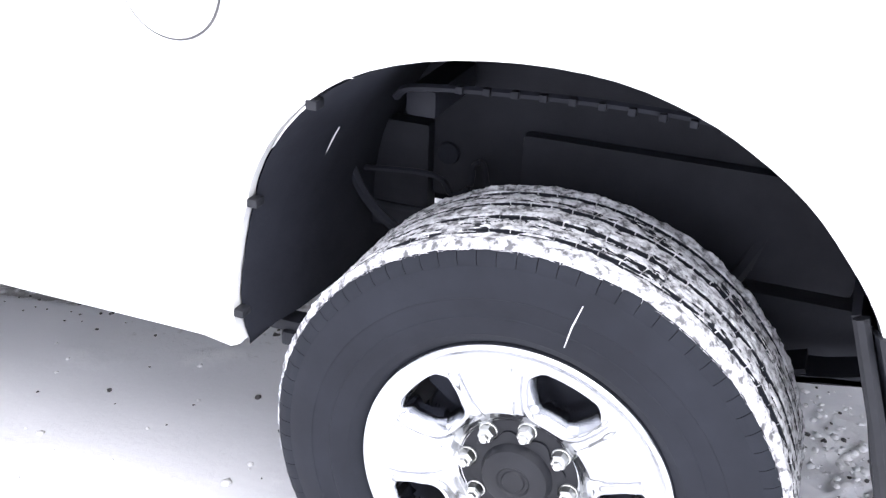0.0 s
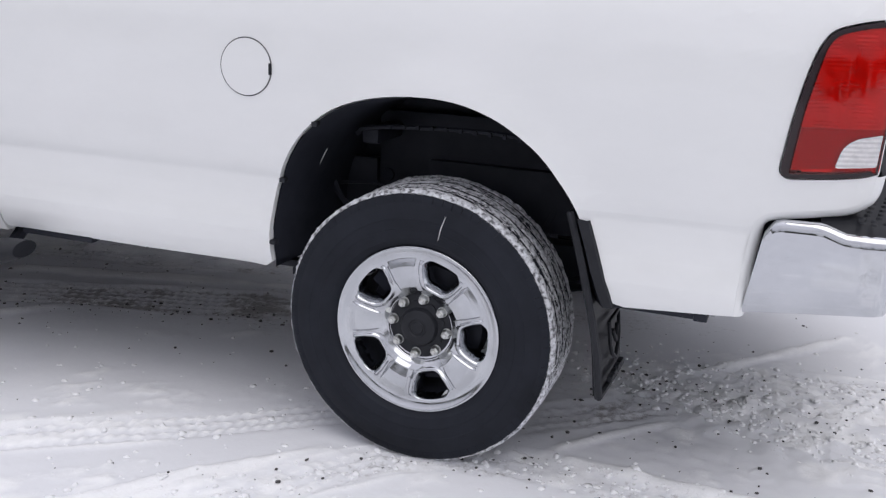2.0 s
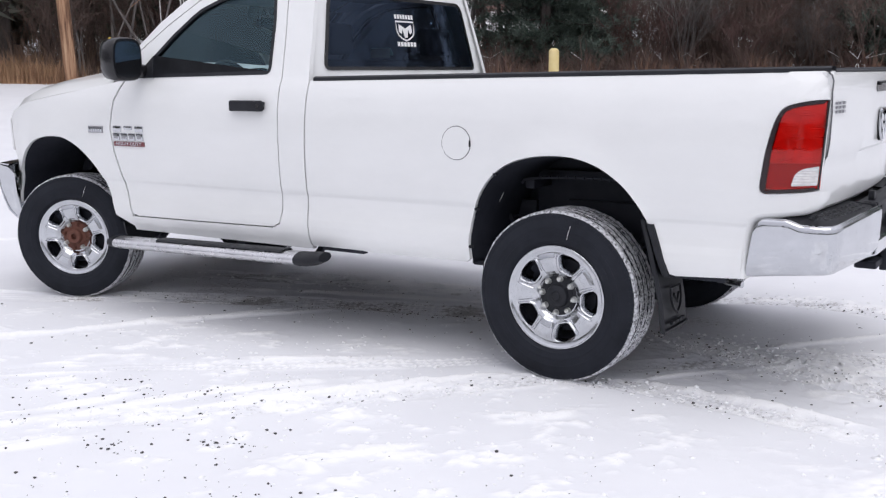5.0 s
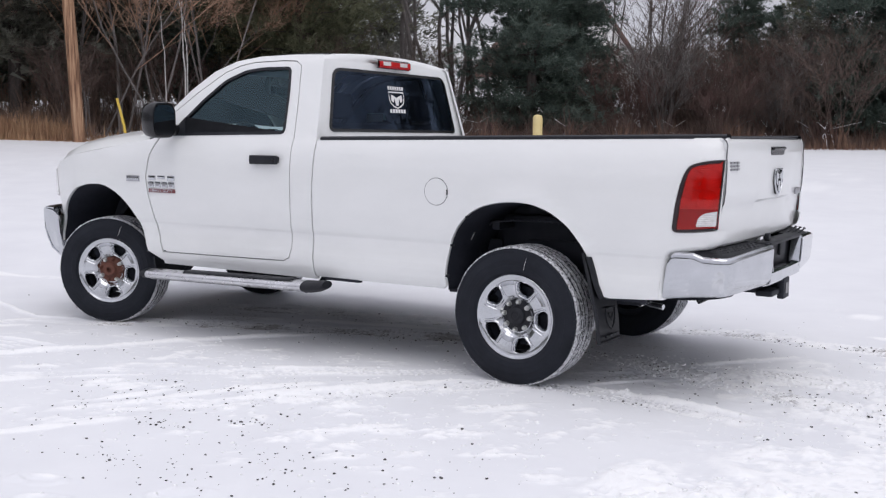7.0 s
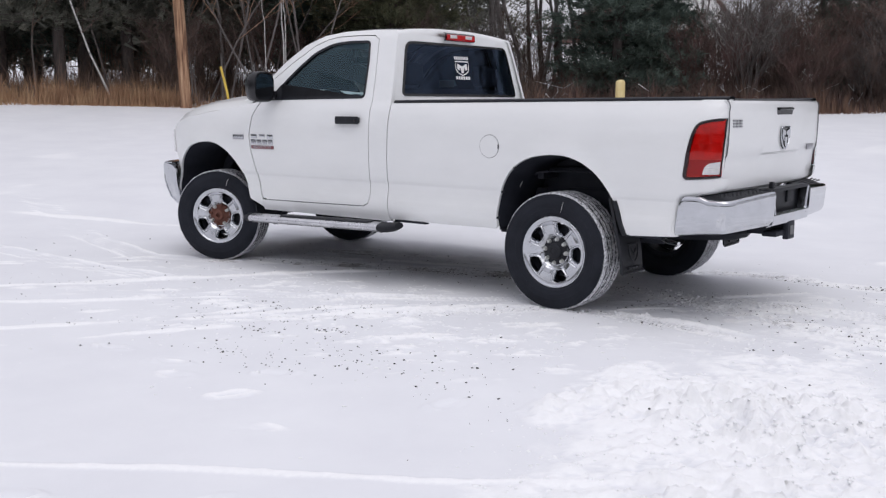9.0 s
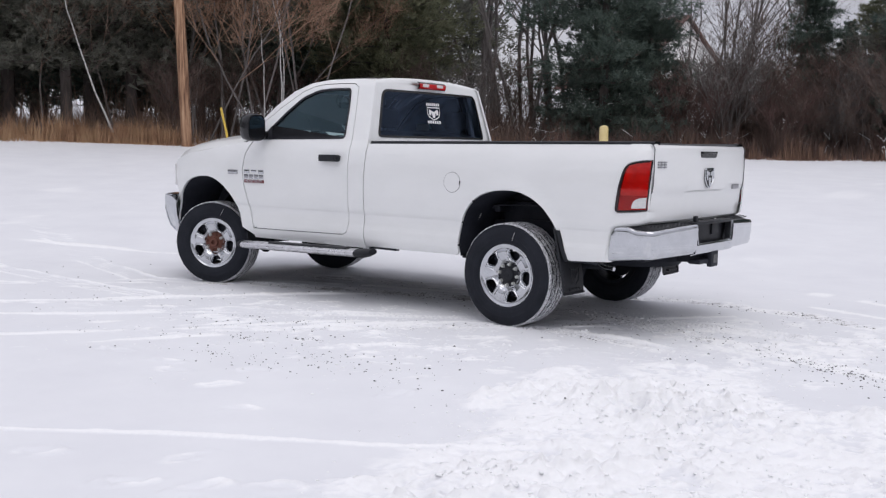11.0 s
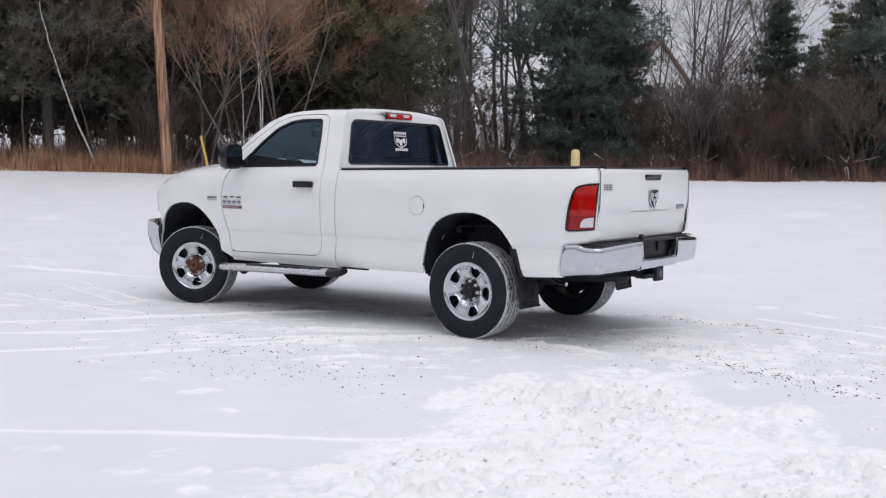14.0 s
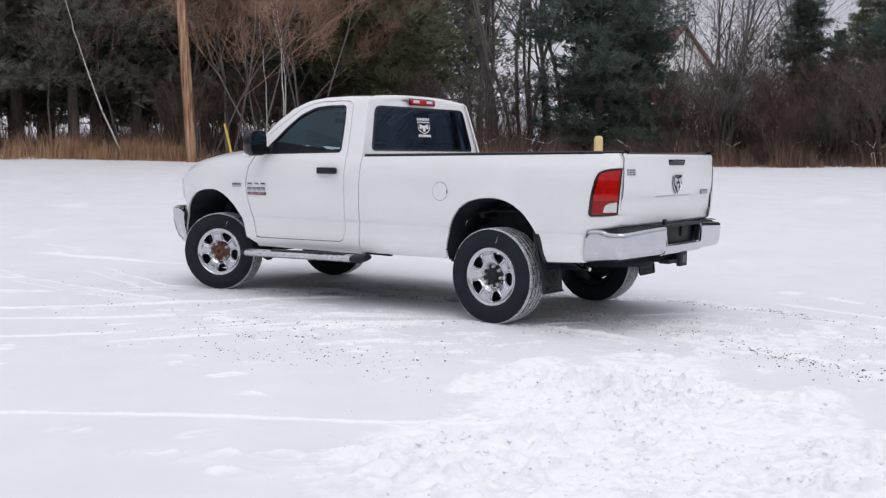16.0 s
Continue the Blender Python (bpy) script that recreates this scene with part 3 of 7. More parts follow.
# fuel door on the near side: a round lid with a dark seam
ring = lambda r, n=48: [(-0.533 + r * math.cos(2 * math.pi * k / n), 1.113 + r * math.sin(2 * math.pi * k / n)) for k in range(n)]
part("fuel_door_seam", sheet(ring(0.0836), (ring(0.0800),), (0.3, 0.3), lambda x, z: side(x, z, 0.0012)), SEAM, truck)
lid = part("fuel_door", sheet(ring(0.080), (), (0.04, 0.04), lambda x, z: side(x, z, 0.0035), 0.006), PAINT, truck, "round white fuel filler door")
part("finger_notch", box(-0.459, -0.451, side(-0.455, 1.11).y - 0.006, side(-0.455, 1.11).y + 0.01, 1.095, 1.128, 0.003), PLASTIC, lid)

# badges on fender and door: plain chrome bars where the maker's marks are
fy = side(-3.2, 1.12).y
small = part("fender_badge", box(-3.262, -3.125, fy - 0.006, fy + 0.01, 1.100, 1.142, 0.003), GREY_BADGE, truck, "small grey fender badge")
for k in range(6):
    part("badge_bar", box(-3.255 + k * 0.022, -3.240 + k * 0.022, fy - 0.009, fy, 1.107, 1.136, 0.001), CHROME, small)
dy = side(-2.9, 1.09).y
big = part("door_badge", joined(*[box(-3.025 + k * 0.098, -2.955 + k * 0.098, dy - 0.008, dy + 0.004, 1.112 + 0.012 * (k == 1), 1.148, 0.003) for k in range(3)]), CHROME, truck, "chrome letter bars of the door badge")
for k in range(4):
    part("badge_bar", box(-3.028 + k * 0.070, -2.972 + k * 0.070, dy - 0.008, dy + 0.004, 1.060, 1.104, 0.003), CHROME, big)
    part("badge_inlay", box(-3.018 + k * 0.070, -2.982 + k * 0.070, dy - 0.0095, dy - 0.006, 1.070, 1.094, 0.001), GREY_BADGE, big)
strip = part("badge_strip", box(-3.026, -2.755, dy - 0.006, dy + 0.004, 1.024, 1.052, 0.002), RED_BADGE, big, "dark red badge strip")
words = bpy.data.curves.new("badge_words", "FONT")
words.body, words.size, words.extrude, words.align_x, words.align_y = "HEAVY DUTY", 0.031, 0.0008, "CENTER", "CENTER"
wob = new("badge_words", words)
wob.data.materials.append(CHROME)
wob.parent = big
wob.matrix_basis = pose(-2.89, dy - 0.0068, 1.038, 90, 0, 0) @ Matrix.Diagonal((1.22, 1, 1, 1))

# ---- cab shell ----
rows = []
for i, (x, z) in enumerate(spline([(*p, 0) for p in ROOFLINE[1:6]], 18)[k][:2] for k in range(18)):
    e = side(x, z)
    w2 = C - e.y
    crown = 0.045 * min(1.0, (x + 2.60) / 0.35) if x < -2.25 else 0.045
    rows.append([(x - 0.02 * (1 - u * u), C - w2 * u, z - 0.004 + crown * (1 - abs(u) ** 2.4)) for u in [1 - 2 * k / 24 for k in range(25)]])
back = []
for f, dz, dx in ((0.0, 0.0, 0.0), (0.4, -0.012, 0.012), (0.8, -0.035, 0.018), (1.0, -0.06, 0.022)):
    back.append([(p[0] + dx, p[1], p[2] + dz) for p in rows[0]])
roof = part("roof", loft(list(reversed(back[1:])) + rows), PAINT, truck)
for yv in (C - 0.60, C + 0.60):
    part("roof_seam", tube([(r[0][0], yv, lerp(yv, sorted((p[1], p[2]) for p in r)) + 0.001) for r in rows[1:]], 0.005, 6), PLASTIC, roof)

# rear wall of the cab with the window opening
def rear_wall(y, z):
    u = (y - C) / 0.95
    return Vector((-1.492 - 0.075 * max(0, (z - 1.44)) / 0.5 - 0.05 * u ** 4 + 0.012, y, z))


REAR_GLASS = rounded([(0.155, 1.478), (1.745, 1.478), (1.64, 1.895), (0.26, 1.895)], [0.04, 0.04, 0.07, 0.07], 5)
wall_o = [(0.00, 0.55), (1.90, 0.55), (1.90, 1.40), (1.875, 1.50), (1.74, 1.915), (1.70, 1.955), (0.20, 1.955), (0.16, 1.915), (0.025, 1.50), (0.00, 1.40)]
part("cab_rear_wall", sheet(wall_o, (REAR_GLASS,), (0.1, 0.06), lambda y, z: rear_wall(y, z), 0.02, (-1, 0, 0)), PAINT, truck)
rg = part("rear_window", sheet(inset(REAR_GLASS, -0.004), (), (0.12, 0.08), lambda y, z: rear_wall(y, z) + Vector((0.004, 0, 0))), GLASS_TINT, truck, "dark tinted rear window")
rg.visible_shadow = False
part("window_gasket", sheet(inset(REAR_GLASS, -0.008), (inset(REAR_GLASS, 0.012),), (0.3, 0.3), lambda y, z: rear_wall(y, z) + Vector((0.007, 0, 0)), 0.01, (-1, 0, 0)), GLOSS_BLACK, rg)
# white dealer sticker: plain shield outline with two bars
on = lambda y, z, d=0.008: rear_wall(y, z) + Vector((d, 0, 0))
shield = [(0.845, 1.765), (1.035, 1.765), (1.035, 1.70), (1.02, 1.675), (0.985, 1.655), (0.94, 1.642), (0.895, 1.655), (0.86, 1.675), (0.845, 1.70)]
part("sticker", sheet(shield, (inset(shield, 0.010),), (0.05, 0.05), on), DECAL, rg, "white vinyl sticker")
part("sticker_mark", sheet([(0.875, 1.745), (0.94, 1.72), (1.005, 1.745), (1.012, 1.70), (0.985, 1.685), (0.97, 1.715), (0.955, 1.665), (0.925, 1.665), (0.91, 1.715), (0.895, 1.685), (0.868, 1.70)], (), (0.05, 0.05), on), DECAL, rg)
for y0, y1, z0, n, d in ((0.84, 0.861, 1.776, 7, 0.029), (0.84, 0.866, 1.612, 6, 0.034)):
    for k in range(n):
        part("sticker_bar", sheet([(y0 + k * d, z0), (y1 + k * d, z0), (y1 + k * d, z0 + 0.026), (y0 + k * d, z0 + 0.026)], (), (1, 1), on), DECAL, rg)
# third brake light in the roof's rear edge
brake = part("brake_light", loft([[(-1.535 + dx, y, z) for dx, z in ((-0.05, 1.99), (0.0, 1.985), (0.024, 1.972), (0.026, 1.94), (0.012, 1.928))] for y in (0.725, 0.77, 0.92, 1.07, 1.115)]), RED_LENS, truck, "red high brake light")
for y in (0.77, 0.98):
    part("cargo_lens", box(-1.512, -1.506, y, y + 0.09, 1.945, 1.972, 0.003), CLEAR_LENS, brake)
part("brake_bezel", loft([[(-1.540 + dx, y, z) for dx, z in ((-0.05, 1.995), (0.0, 1.99), (0.022, 1.976), (0.022, 1.936), (0.008, 1.924))] for y in (0.712, 0.92, 1.128)]), AMBER_DARK, brake)

# windshield, cowl, hood, front
ws = []
for x, z in [(-3.20, 1.43), (-2.98, 1.575), (-2.74, 1.755), (-2.55, 1.882), (-2.42, 1.945)]:
    w2 = lerp(z, WIDTH) - 0.03
    ws.append([(x - 0.14 * (1 - u * u), C - w2 * u, z + 0.03 * (1 - u * u)) for u in [1 - 2 * k / 12 for k in range(13)]])
shield_glass = part("windshield", loft(ws), GLASS_FRONT, truck, "clear windshield")
shield_glass.visible_shadow = False
HOOD = [(-3.08, 1.405, 0.080), (-3.3, 1.376, 0.098), (-3.6, 1.335, 0.115), (-3.9, 1.290, 0.122), (-4.06, 1.25, 0.112), (-4.16, 1.21, 0.085), (-4.22, 1.175, 0.05), (-4.26, 1.15, 0.012)]
rows = []
for x, z, cr in HOOD:
    w2 = C - side(x, min(z, 1.40)).y - 0.015
    rows.append([(x - 0.16 * (1 - u * u), C - w2 * u, z + cr * (1 - abs(u) ** 5) ** 0.6 + 0.02 * math.exp(-((abs(u) - 0.55) / 0.12) ** 2)) for u in [1 - 2 * k / 28 for k in range(29)]])
part("hood", loft(rows), PAINT, truck)
rows = [[(x - 0.16 * (1 - u * u), C - 0.80 * u, z) for u in [1 - 2 * k / 12 for k in range(13)]] for x, z in ((-4.25, 1.16), (-4.28, 1.10), (-4.30, 0.95), (-4.28, 0.86))]
grille = part("grille", loft(rows), PLASTIC, truck, "black grille with chrome bars")
part("grille_bar", tube([(-4.30 - 0.16 * (1 - u * u), C - 0.78 * u, 1.02) for u in [1 - 2 * k / 12 for k in range(13)]], 0.03, 8), CHROME, grille)
rows = []
for u in [1 - 2 * k / 30 for k in range(31)]:
    xb = -4.28 - 0.25 * (1 - abs(u) ** 3.0)
    y = C - 0.985 * u * (1 - 0.02 * u * u)
    k = 1 if abs(u) < 0.98 else 0.9
    rows.append([(xb + 0.10, y, 0.86), (xb, y, 0.865), (xb - 0.025, y, 0.84), (xb - 0.02 * k, y, 0.70), (xb + 0.01, y, 0.62), (xb + 0.06, y, 0.54), (xb + 0.13, y, 0.50)])
front_bumper = part("front_bumper", thick(loft(rows), 0.01), CHROME, truck, "chrome front bumper")
for yv in (-0.018, 2 * C + 0.018):
    s = 1 if yv < C else -1
    part("bumper_end", thick(loft([[(-4.30, yv + s * 0.004, 0.855), (-4.18, yv - s * 0.01, 0.84), (-4.11, yv - s * 0.01, 0.80)], [(-4.28, yv, 0.70), (-4.16, yv - s * 0.012, 0.68), (-4.09, yv - s * 0.012, 0.66)],
                                   [(-4.22, yv + s * 0.012, 0.55), (-4.12, yv, 0.52), (-4.06, yv, 0.50)], [(-4.17, yv + s * 0.02, 0.49), (-4.08, yv + s * 0.01, 0.46), (-4.05, yv + s * 0.01, 0.46)]]), 0.01), CHROME, front_bumper)
part("roof_marker", turned(lathe([(0.0, 0.02), (0.02, 0.018), (0.035, 0.008), (0.04, 0.0)], 16, "z"), Matrix.Translation((-2.36, C - 0.55, 1.982))), PAINT, truck)

# bed floor, front wall, tailgate
part("bed_floor", box(-1.44, 1.12, 0.48, 2 * C - 0.48, 0.88, 0.91), PAINT, truck)
part("bed_front_wall", box(-1.455, -1.42, 0.05, 2 * C - 0.05, 0.60, 1.40, 0.006), PAINT, truck)
TG = [(0.862, 1.160), (0.878, 1.176), (0.96, 1.190), (1.04, 1.198), (1.085, 1.203), (1.10, 1.212), (1.16, 1.219), (1.28, 1.222), (1.36, 1.219), (1.405, 1.222), (1.428, 1.214), (1.438, 1.200), (1.441, 1.15)]
rows = []
for z, x in TG:
    rows.append([(x - 0.050 * abs(u) ** 2.2 - (0.012 * math.exp(-((z - 1.075) / 0.02) ** 2) * max(0, 1 - (u / 0.55) ** 2)), C - 0.862 * u, z) for u in [1 - 2 * k / 26 for k in range(27)]])
bm = loft(rows)
tailgate = part("tailgate", thick(bm, 0.05), PAINT, truck, "white tailgate", sharp=30)
for yv in (0.084, 2 * C - 0.084):
    part("tailgate_seam", tube([(x - 0.046, yv, z) for z, x in TG[2:-1]], 0.0035, 6), SEAM, tailgate)
part("tailgate_cap", loft([[(1.12 - d, y, 1.446), (1.15 - d, y, 1.452), (1.185 - d, y, 1.450), (1.197 - d, y, 1.442)] for y, d in ((0.10, 0.048), (0.3, 0.026), (0.6, 0.008), (C, 0.0), (1.3, 0.008), (1.6, 0.026), (1.8, 0.048))]), PLASTIC, tailgate)
hx = 1.2215
hand = part("tailgate_handle", joined(turned(sheet(rounded([(0.805, 1.348), (1.095, 1.348), (1.115, 1.397), (0.785, 1.397)], 0.012, 3), (), (0.05, 0.05), lambda y, z: Vector((hx, y, z)), 0.012, (-1, 0, 0)), Matrix.Identity(4)),
                                      box(hx - 0.004, hx + 0.016, 0.815, 1.085, 1.378, 1.394, 0.005)), GLOSS_BLACK, tailgate, "black tailgate latch handle")
emb = rounded([(0.872, 1.265), (1.028, 1.265), (1.032, 1.19), (1.0, 1.145), (C, 1.112), (0.90, 1.145), (0.868, 1.19)], 0.012, 3)
badge = part("tailgate_emblem", sheet(emb, (), (0.03, 0.03), lambda y, z: Vector((1.226, y, z)), 0.012, (-1, 0, 0)), GLOSS_BLACK, tailgate, "chrome shield emblem with a dark rim")
part("emblem_rim", tube([(1.231, y, z) for y, z in emb] + [(1.231, *emb[0])], 0.006, 6), CHROME, badge)
for q in ([(0.885, 1.250), (0.944, 1.235), (0.942, 1.205), (0.915, 1.215), (0.918, 1.170), (0.895, 1.180), (0.882, 1.21)], [(1.015, 1.250), (0.956, 1.235), (0.958, 1.205), (0.985, 1.215), (0.982, 1.170), (1.005, 1.180), (1.018, 1.21)],
          [(0.928, 1.195), (0.972, 1.195), (0.968, 1.145), (C, 1.128), (0.932, 1.145)]):
    part("emblem_mark", sheet(q, (), (0.02, 0.02), lambda y, z: Vector((1.236, y, z)), 0.008, (-1, 0, 0)), CHROME, badge)
for k in range(3):
    part("drive_badge", box(1.196 - 0.006 * k, 1.208 - 0.006 * k, 1.50 + k * 0.058, 1.548 + k * 0.058, 1.092, 1.132, 0.002), GREY_BADGE, tailgate, "grey badge bar")
part("dealer_mark", joined(*[box(1.172 + 0.005 * k, 1.186 + 0.005 * k, 0.135 + 0.04 * k, 0.172 + 0.04 * k, z, z + 0.011, 0.001) for k in range(3) for z in (1.272, 1.29, 1.308)]), GREY_BADGE, tailgate, "small grey dealer lettering bars")

# rear bumper: chrome skin swept round the corner, black step pad and plate recess
def bumper_run(s):
    """Plan of the chrome skin from its front end on the side to the plate recess."""
    return Vector((lerp(s, [(0, 0.879), (0.25, 1.03), (0.40, 1.15), (0.46, 1.195), (0.50, 1.222), (0.54, 1.236), (0.62, 1.246), (0.72, 1.260), (0.86, 1.279), (1.0, 1.295)]),
                   lerp(s, [(0, -0.015), (0.25, -0.022), (0.40, -0.020), (0.46, -0.010), (0.50, 0.012), (0.54, 0.05), (0.62, 0.135), (0.72, 0.26), (0.86, 0.43), (1.0, 0.60)]), 0))


for far in (False, True):  # the bed's edge rolls in round the bumper's bay
    rows = []
    for i, (x, z) in enumerate(NOTCH):
        (ax, az), (bx, bz) = NOTCH[max(i - 1, 0)], NOTCH[min(i + 1, len(NOTCH) - 1)]
        ln = math.hypot(bx - ax, bz - az)
        n = ((bz - az) / ln, -(bx - ax) / ln)
        rows.append([side(x + n[0] * a, z + n[1] * a, -d) for a, d in ((-0.001, -0.0005), (0.006, 0.001), (0.013, 0.005), (0.019, 0.012), (0.023, 0.022), (0.026, 0.06))])
    bm = loft(rows)
    part("bumper_surround", mirrored(bm, C) if far else bm, PAINT, truck)
bumper = part("rear_bumper", joined(box(1.02, 1.20, 0.10, 2 * C - 0.10, 0.64, 0.80, 0.02), box(0.95, 1.05, 0.30, 0.40, 0.60, 0.72, 0.01), box(0.95, 1.05, 1.50, 1.60, 0.60, 0.72, 0.01)), UNDER, truck, "chrome rear step bumper")
for far in (False, True):
    rows = []
    for i in range(51):
        s = i / 50
        p = bumper_run(s)
        d = (bumper_run(min(s + 0.02, 1)) - bumper_run(max(s - 0.02, 0))).normalized()
        n = Vector((d.y, -d.x, 0))
        top = lerp(s, [(0, 0.800), (0.03, 0.822), (0.07, 0.834), (0.12, 0.838), (0.27, 0.840), (0.34, 0.820), (0.5, 0.818), (0.8, 0.836), (1, 0.845)])
        lean = 0.042 * (1 - min(1, s / 0.12))
        low = lerp(s, [(0, 0.586), (0.2, 0.602), (0.4, 0.618), (0.6, 0.622), (1, 0.625)])
        sec = [(-0.035, top - 0.004), (-0.006, top + 0.004), (0.006, top - 0.001), (0.012, top - 0.010), (0.014, top - 0.03), (0.011, (top + low) / 2), (0.003, low + 0.03), (-0.012, low), (-0.045, low - 0.008)]
        rows.append([p + n * a + Vector((lean * (z - low) / 0.27, 0, z)) for a, z in sec])
    bm = thick(loft(rows), 0.006)
    part("chrome_skin", mirrored(bm, C) if far else bm, CHROME, bumper, "chrome bumper skin")
part("chrome_lower", thick(loft([[(1.295 + 0.004 * math.sin(math.pi * i / 10) + a, 0.60 + 0.70 * i / 10, z) for a, z in ((-0.05, 0.695), (-0.004, 0.70), (0.006, 0.685), (0.0, 0.62), (-0.04, 0.605))] for i in range(11)]), 0.006), CHROME, bumper)
for yv, s in ((0.60, 1), (1.30, -1)):
    part("recess_edge", thick(loft([[(1.30, yv, 0.845), (1.30, yv + s * 0.05, 0.66)], [(1.24, yv + s * 0.01, 0.845), (1.24, yv + s * 0.06, 0.66)]]), 0.008), CHROME, bumper)
# black top: step pads with dimples
pad = []
for i in range(21):
    s = 0.30 + 0.70 * i / 20
    p = bumper_run(s)
    top = lerp(s, [(0.27, 0.840), (0.34, 0.822), (0.5, 0.818), (0.8, 0.836), (1, 0.845)])
    xin = min(p.x - 0.03, lerp(s, [(0.3, 1.08), (0.5, 1.10), (1, 1.10)]))
    pad.append([(p.x - 0.012, p.y + 0.004, top - 0.006), (p.x - 0.03, p.y + 0.012, top + 0.006), (xin, max(p.y, 0.06) + 0.01, 0.862)])
for far in (False, True):
    bm = loft(pad)
    dim = []
    for i in range(13):
        for j in range(3):
            s = 0.46 + 0.52 * i / 12
            p = bumper_run(s)
            xx = p.x - 0.035 - j * 0.028
            if xx > 1.12:
                dim.append(turned(lathe([(0.0, 0.006), (0.006, 0.005), (0.009, 0.0)], 8, "z"), Matrix.Translation((xx, p.y + 0.014, 0.846 + 0.004 * j))))
    top = joined(bm, *dim)
    part("step_pad", mirrored(top, C) if far else top, PLASTIC, bumper, "black dimpled step pad")
part("plate_recess", joined(box(1.20, 1.225, 0.58, 1.32, 0.655, 0.86, 0.005), box(1.225, 1.292, 0.60, 1.30, 0.838, 0.862, 0.008), box(1.225, 1.28, 0.645, 1.255, 0.655, 0.668, 0.003), box(1.215, 1.285, 0.575, 0.60, 0.66, 0.858, 0.006), box(1.215, 1.285, 1.30, 1.325, 0.66, 0.858, 0.006)), PLASTIC, bumper, "black plate recess")
part("plate_lamp", joined(box(1.224, 1.234, 1.05, 1.085, 0.765, 0.815, 0.003), box(1.224, 1.234, 1.10, 1.135, 0.765, 0.815, 0.003)), CLEAR_LENS, bumper)
part("socket", box(1.222, 1.24, 1.03, 1.16, 0.745, 0.835, 0.006), PLASTIC, bumper)
part("bolt_hole", joined(*[box(1.224, 1.229, y, y + 0.02, 0.70, 0.82, 0.002) for y in (0.68, 0.74)]), UNDER, bumper)
part("tow_latch", box(1.235, 1.262, 0.66, 0.70, 0.862, 0.905, 0.006), PLASTIC, bumper)
# hitch receiver below
hitch = part("hitch_receiver", joined(box(0.98, 1.30, 0.905, 0.995, 0.52, 0.605, 0.008), box(1.265, 1.305, 0.885, 1.015, 0.50, 0.625, 0.008), box(0.95, 1.05, 0.25, 1.65, 0.565, 0.64, 0.02), box(1.18, 1.28, 0.72, 0.905, 0.53, 0.565, 0.01)), UNDER, truck, "black tow hitch receiver")
part("receiver_mouth", box(1.30, 1.308, 0.915, 0.985, 0.53, 0.595), GLOSS_BLACK, hitch)

# ---- underbody ----
part("frame_rail", joined(*[box(x0, x1, y, y + 0.08, z0, z0 + 0.125, 0.01) for y in (0.42, 1.40) for x0, x1, z0 in ((-4.1, -0.62, 0.52), (0.24, 0.60, 0.455))], *[box(x, x + 0.09, 0.48, 1.42, 0.54, 0.62, 0.01) for x in (-3.9, -2.9, -1.9, -0.7, 0.75)]), UNDER, truck)
part("cab_floor", box(-3.2, -1.5, 0.06, 2 * C - 0.06, 0.56, 0.60), UNDER, truck)
part("engine_bay", box(-4.2, -3.0, 0.47, 1.43, 0.55, 1.15, 0.03), UNDER, truck)
part("rear_axle", joined(tube([(0, 0.2, 0.40), (0, 0.7, 0.40), (0, 0.86, 0.40), (0, 0.95, 0.41), (0, 1.04, 0.40), (0, 1.2, 0.40), (0, 1.7, 0.40)], [0.05, 0.05, 0.10, 0.17, 0.10, 0.05, 0.05], 14)), UNDER, truck)
part("front_axle", tube([(-3.57, 0.2, 0.40), (-3.57, 0.6, 0.39), (-3.57, 0.7, 0.38), (-3.57, 0.85, 0.40), (-3.57, 1.7, 0.40)], [0.045, 0.05, 0.13, 0.05, 0.045], 12), UNDER, truck)
for yv in (0.36, 1.54):
    part("leaf_spring", joined(*[thick(loft([[(x, yv - 0.035, 0.50 - k * 0.014 - 0.09 * max(0, 1 - (x / (0.78 - 0.12 * k)) ** 2) + 0.06), (x, yv + 0.035, 0.50 - k * 0.014 - 0.09 * max(0, 1 - (x / (0.78 - 0.12 * k)) ** 2) + 0.06)] for x in [-(0.75 - 0.12 * k) + 2 * (0.75 - 0.12 * k) * i / 12 for i in range(13)]]), 0.010) for k in range(4)]), UNDER, truck)
    part("shock_absorber", joined(tube([(0.12, yv - 0.02, 0.36), (0.25, yv + 0.02, 0.62)], 0.028, 10), tube([(0.25, yv + 0.02, 0.62), (0.36, yv + 0.05, 0.86)], 0.016, 8)), UNDER if yv < 1 else UNDER, truck)
part("exhaust_pipe", joined(tube(spline([(-2.5, 1.25, 0.50), (-1.0, 1.25, 0.52), (-0.4, 1.30, 0.66), (0.2, 1.34, 0.70), (0.65, 1.50, 0.55), (0.98, 1.62, 0.50)], 24), 0.038, 12), box(-1.9, -1.1, 1.12, 1.38, 0.44, 0.60, 0.06, 4)), UNDER, truck)
part("exhaust_tip", tube([(0.62, 0.30, 0.53), (0.72, 0.26, 0.50), (0.80, 0.24, 0.495)], 0.016, 10), CHROME, truck)
part("spare_tyre", turned(lathe([(0.20, -0.10), (0.24, -0.13), (0.36, -0.12), (0.395, -0.08), (0.395, 0.08), (0.36, 0.12), (0.24, 0.13), (0.20, 0.10)], 40, "z", True), Matrix.Translation((0.62, C, 0.60))), RUBBER, truck)
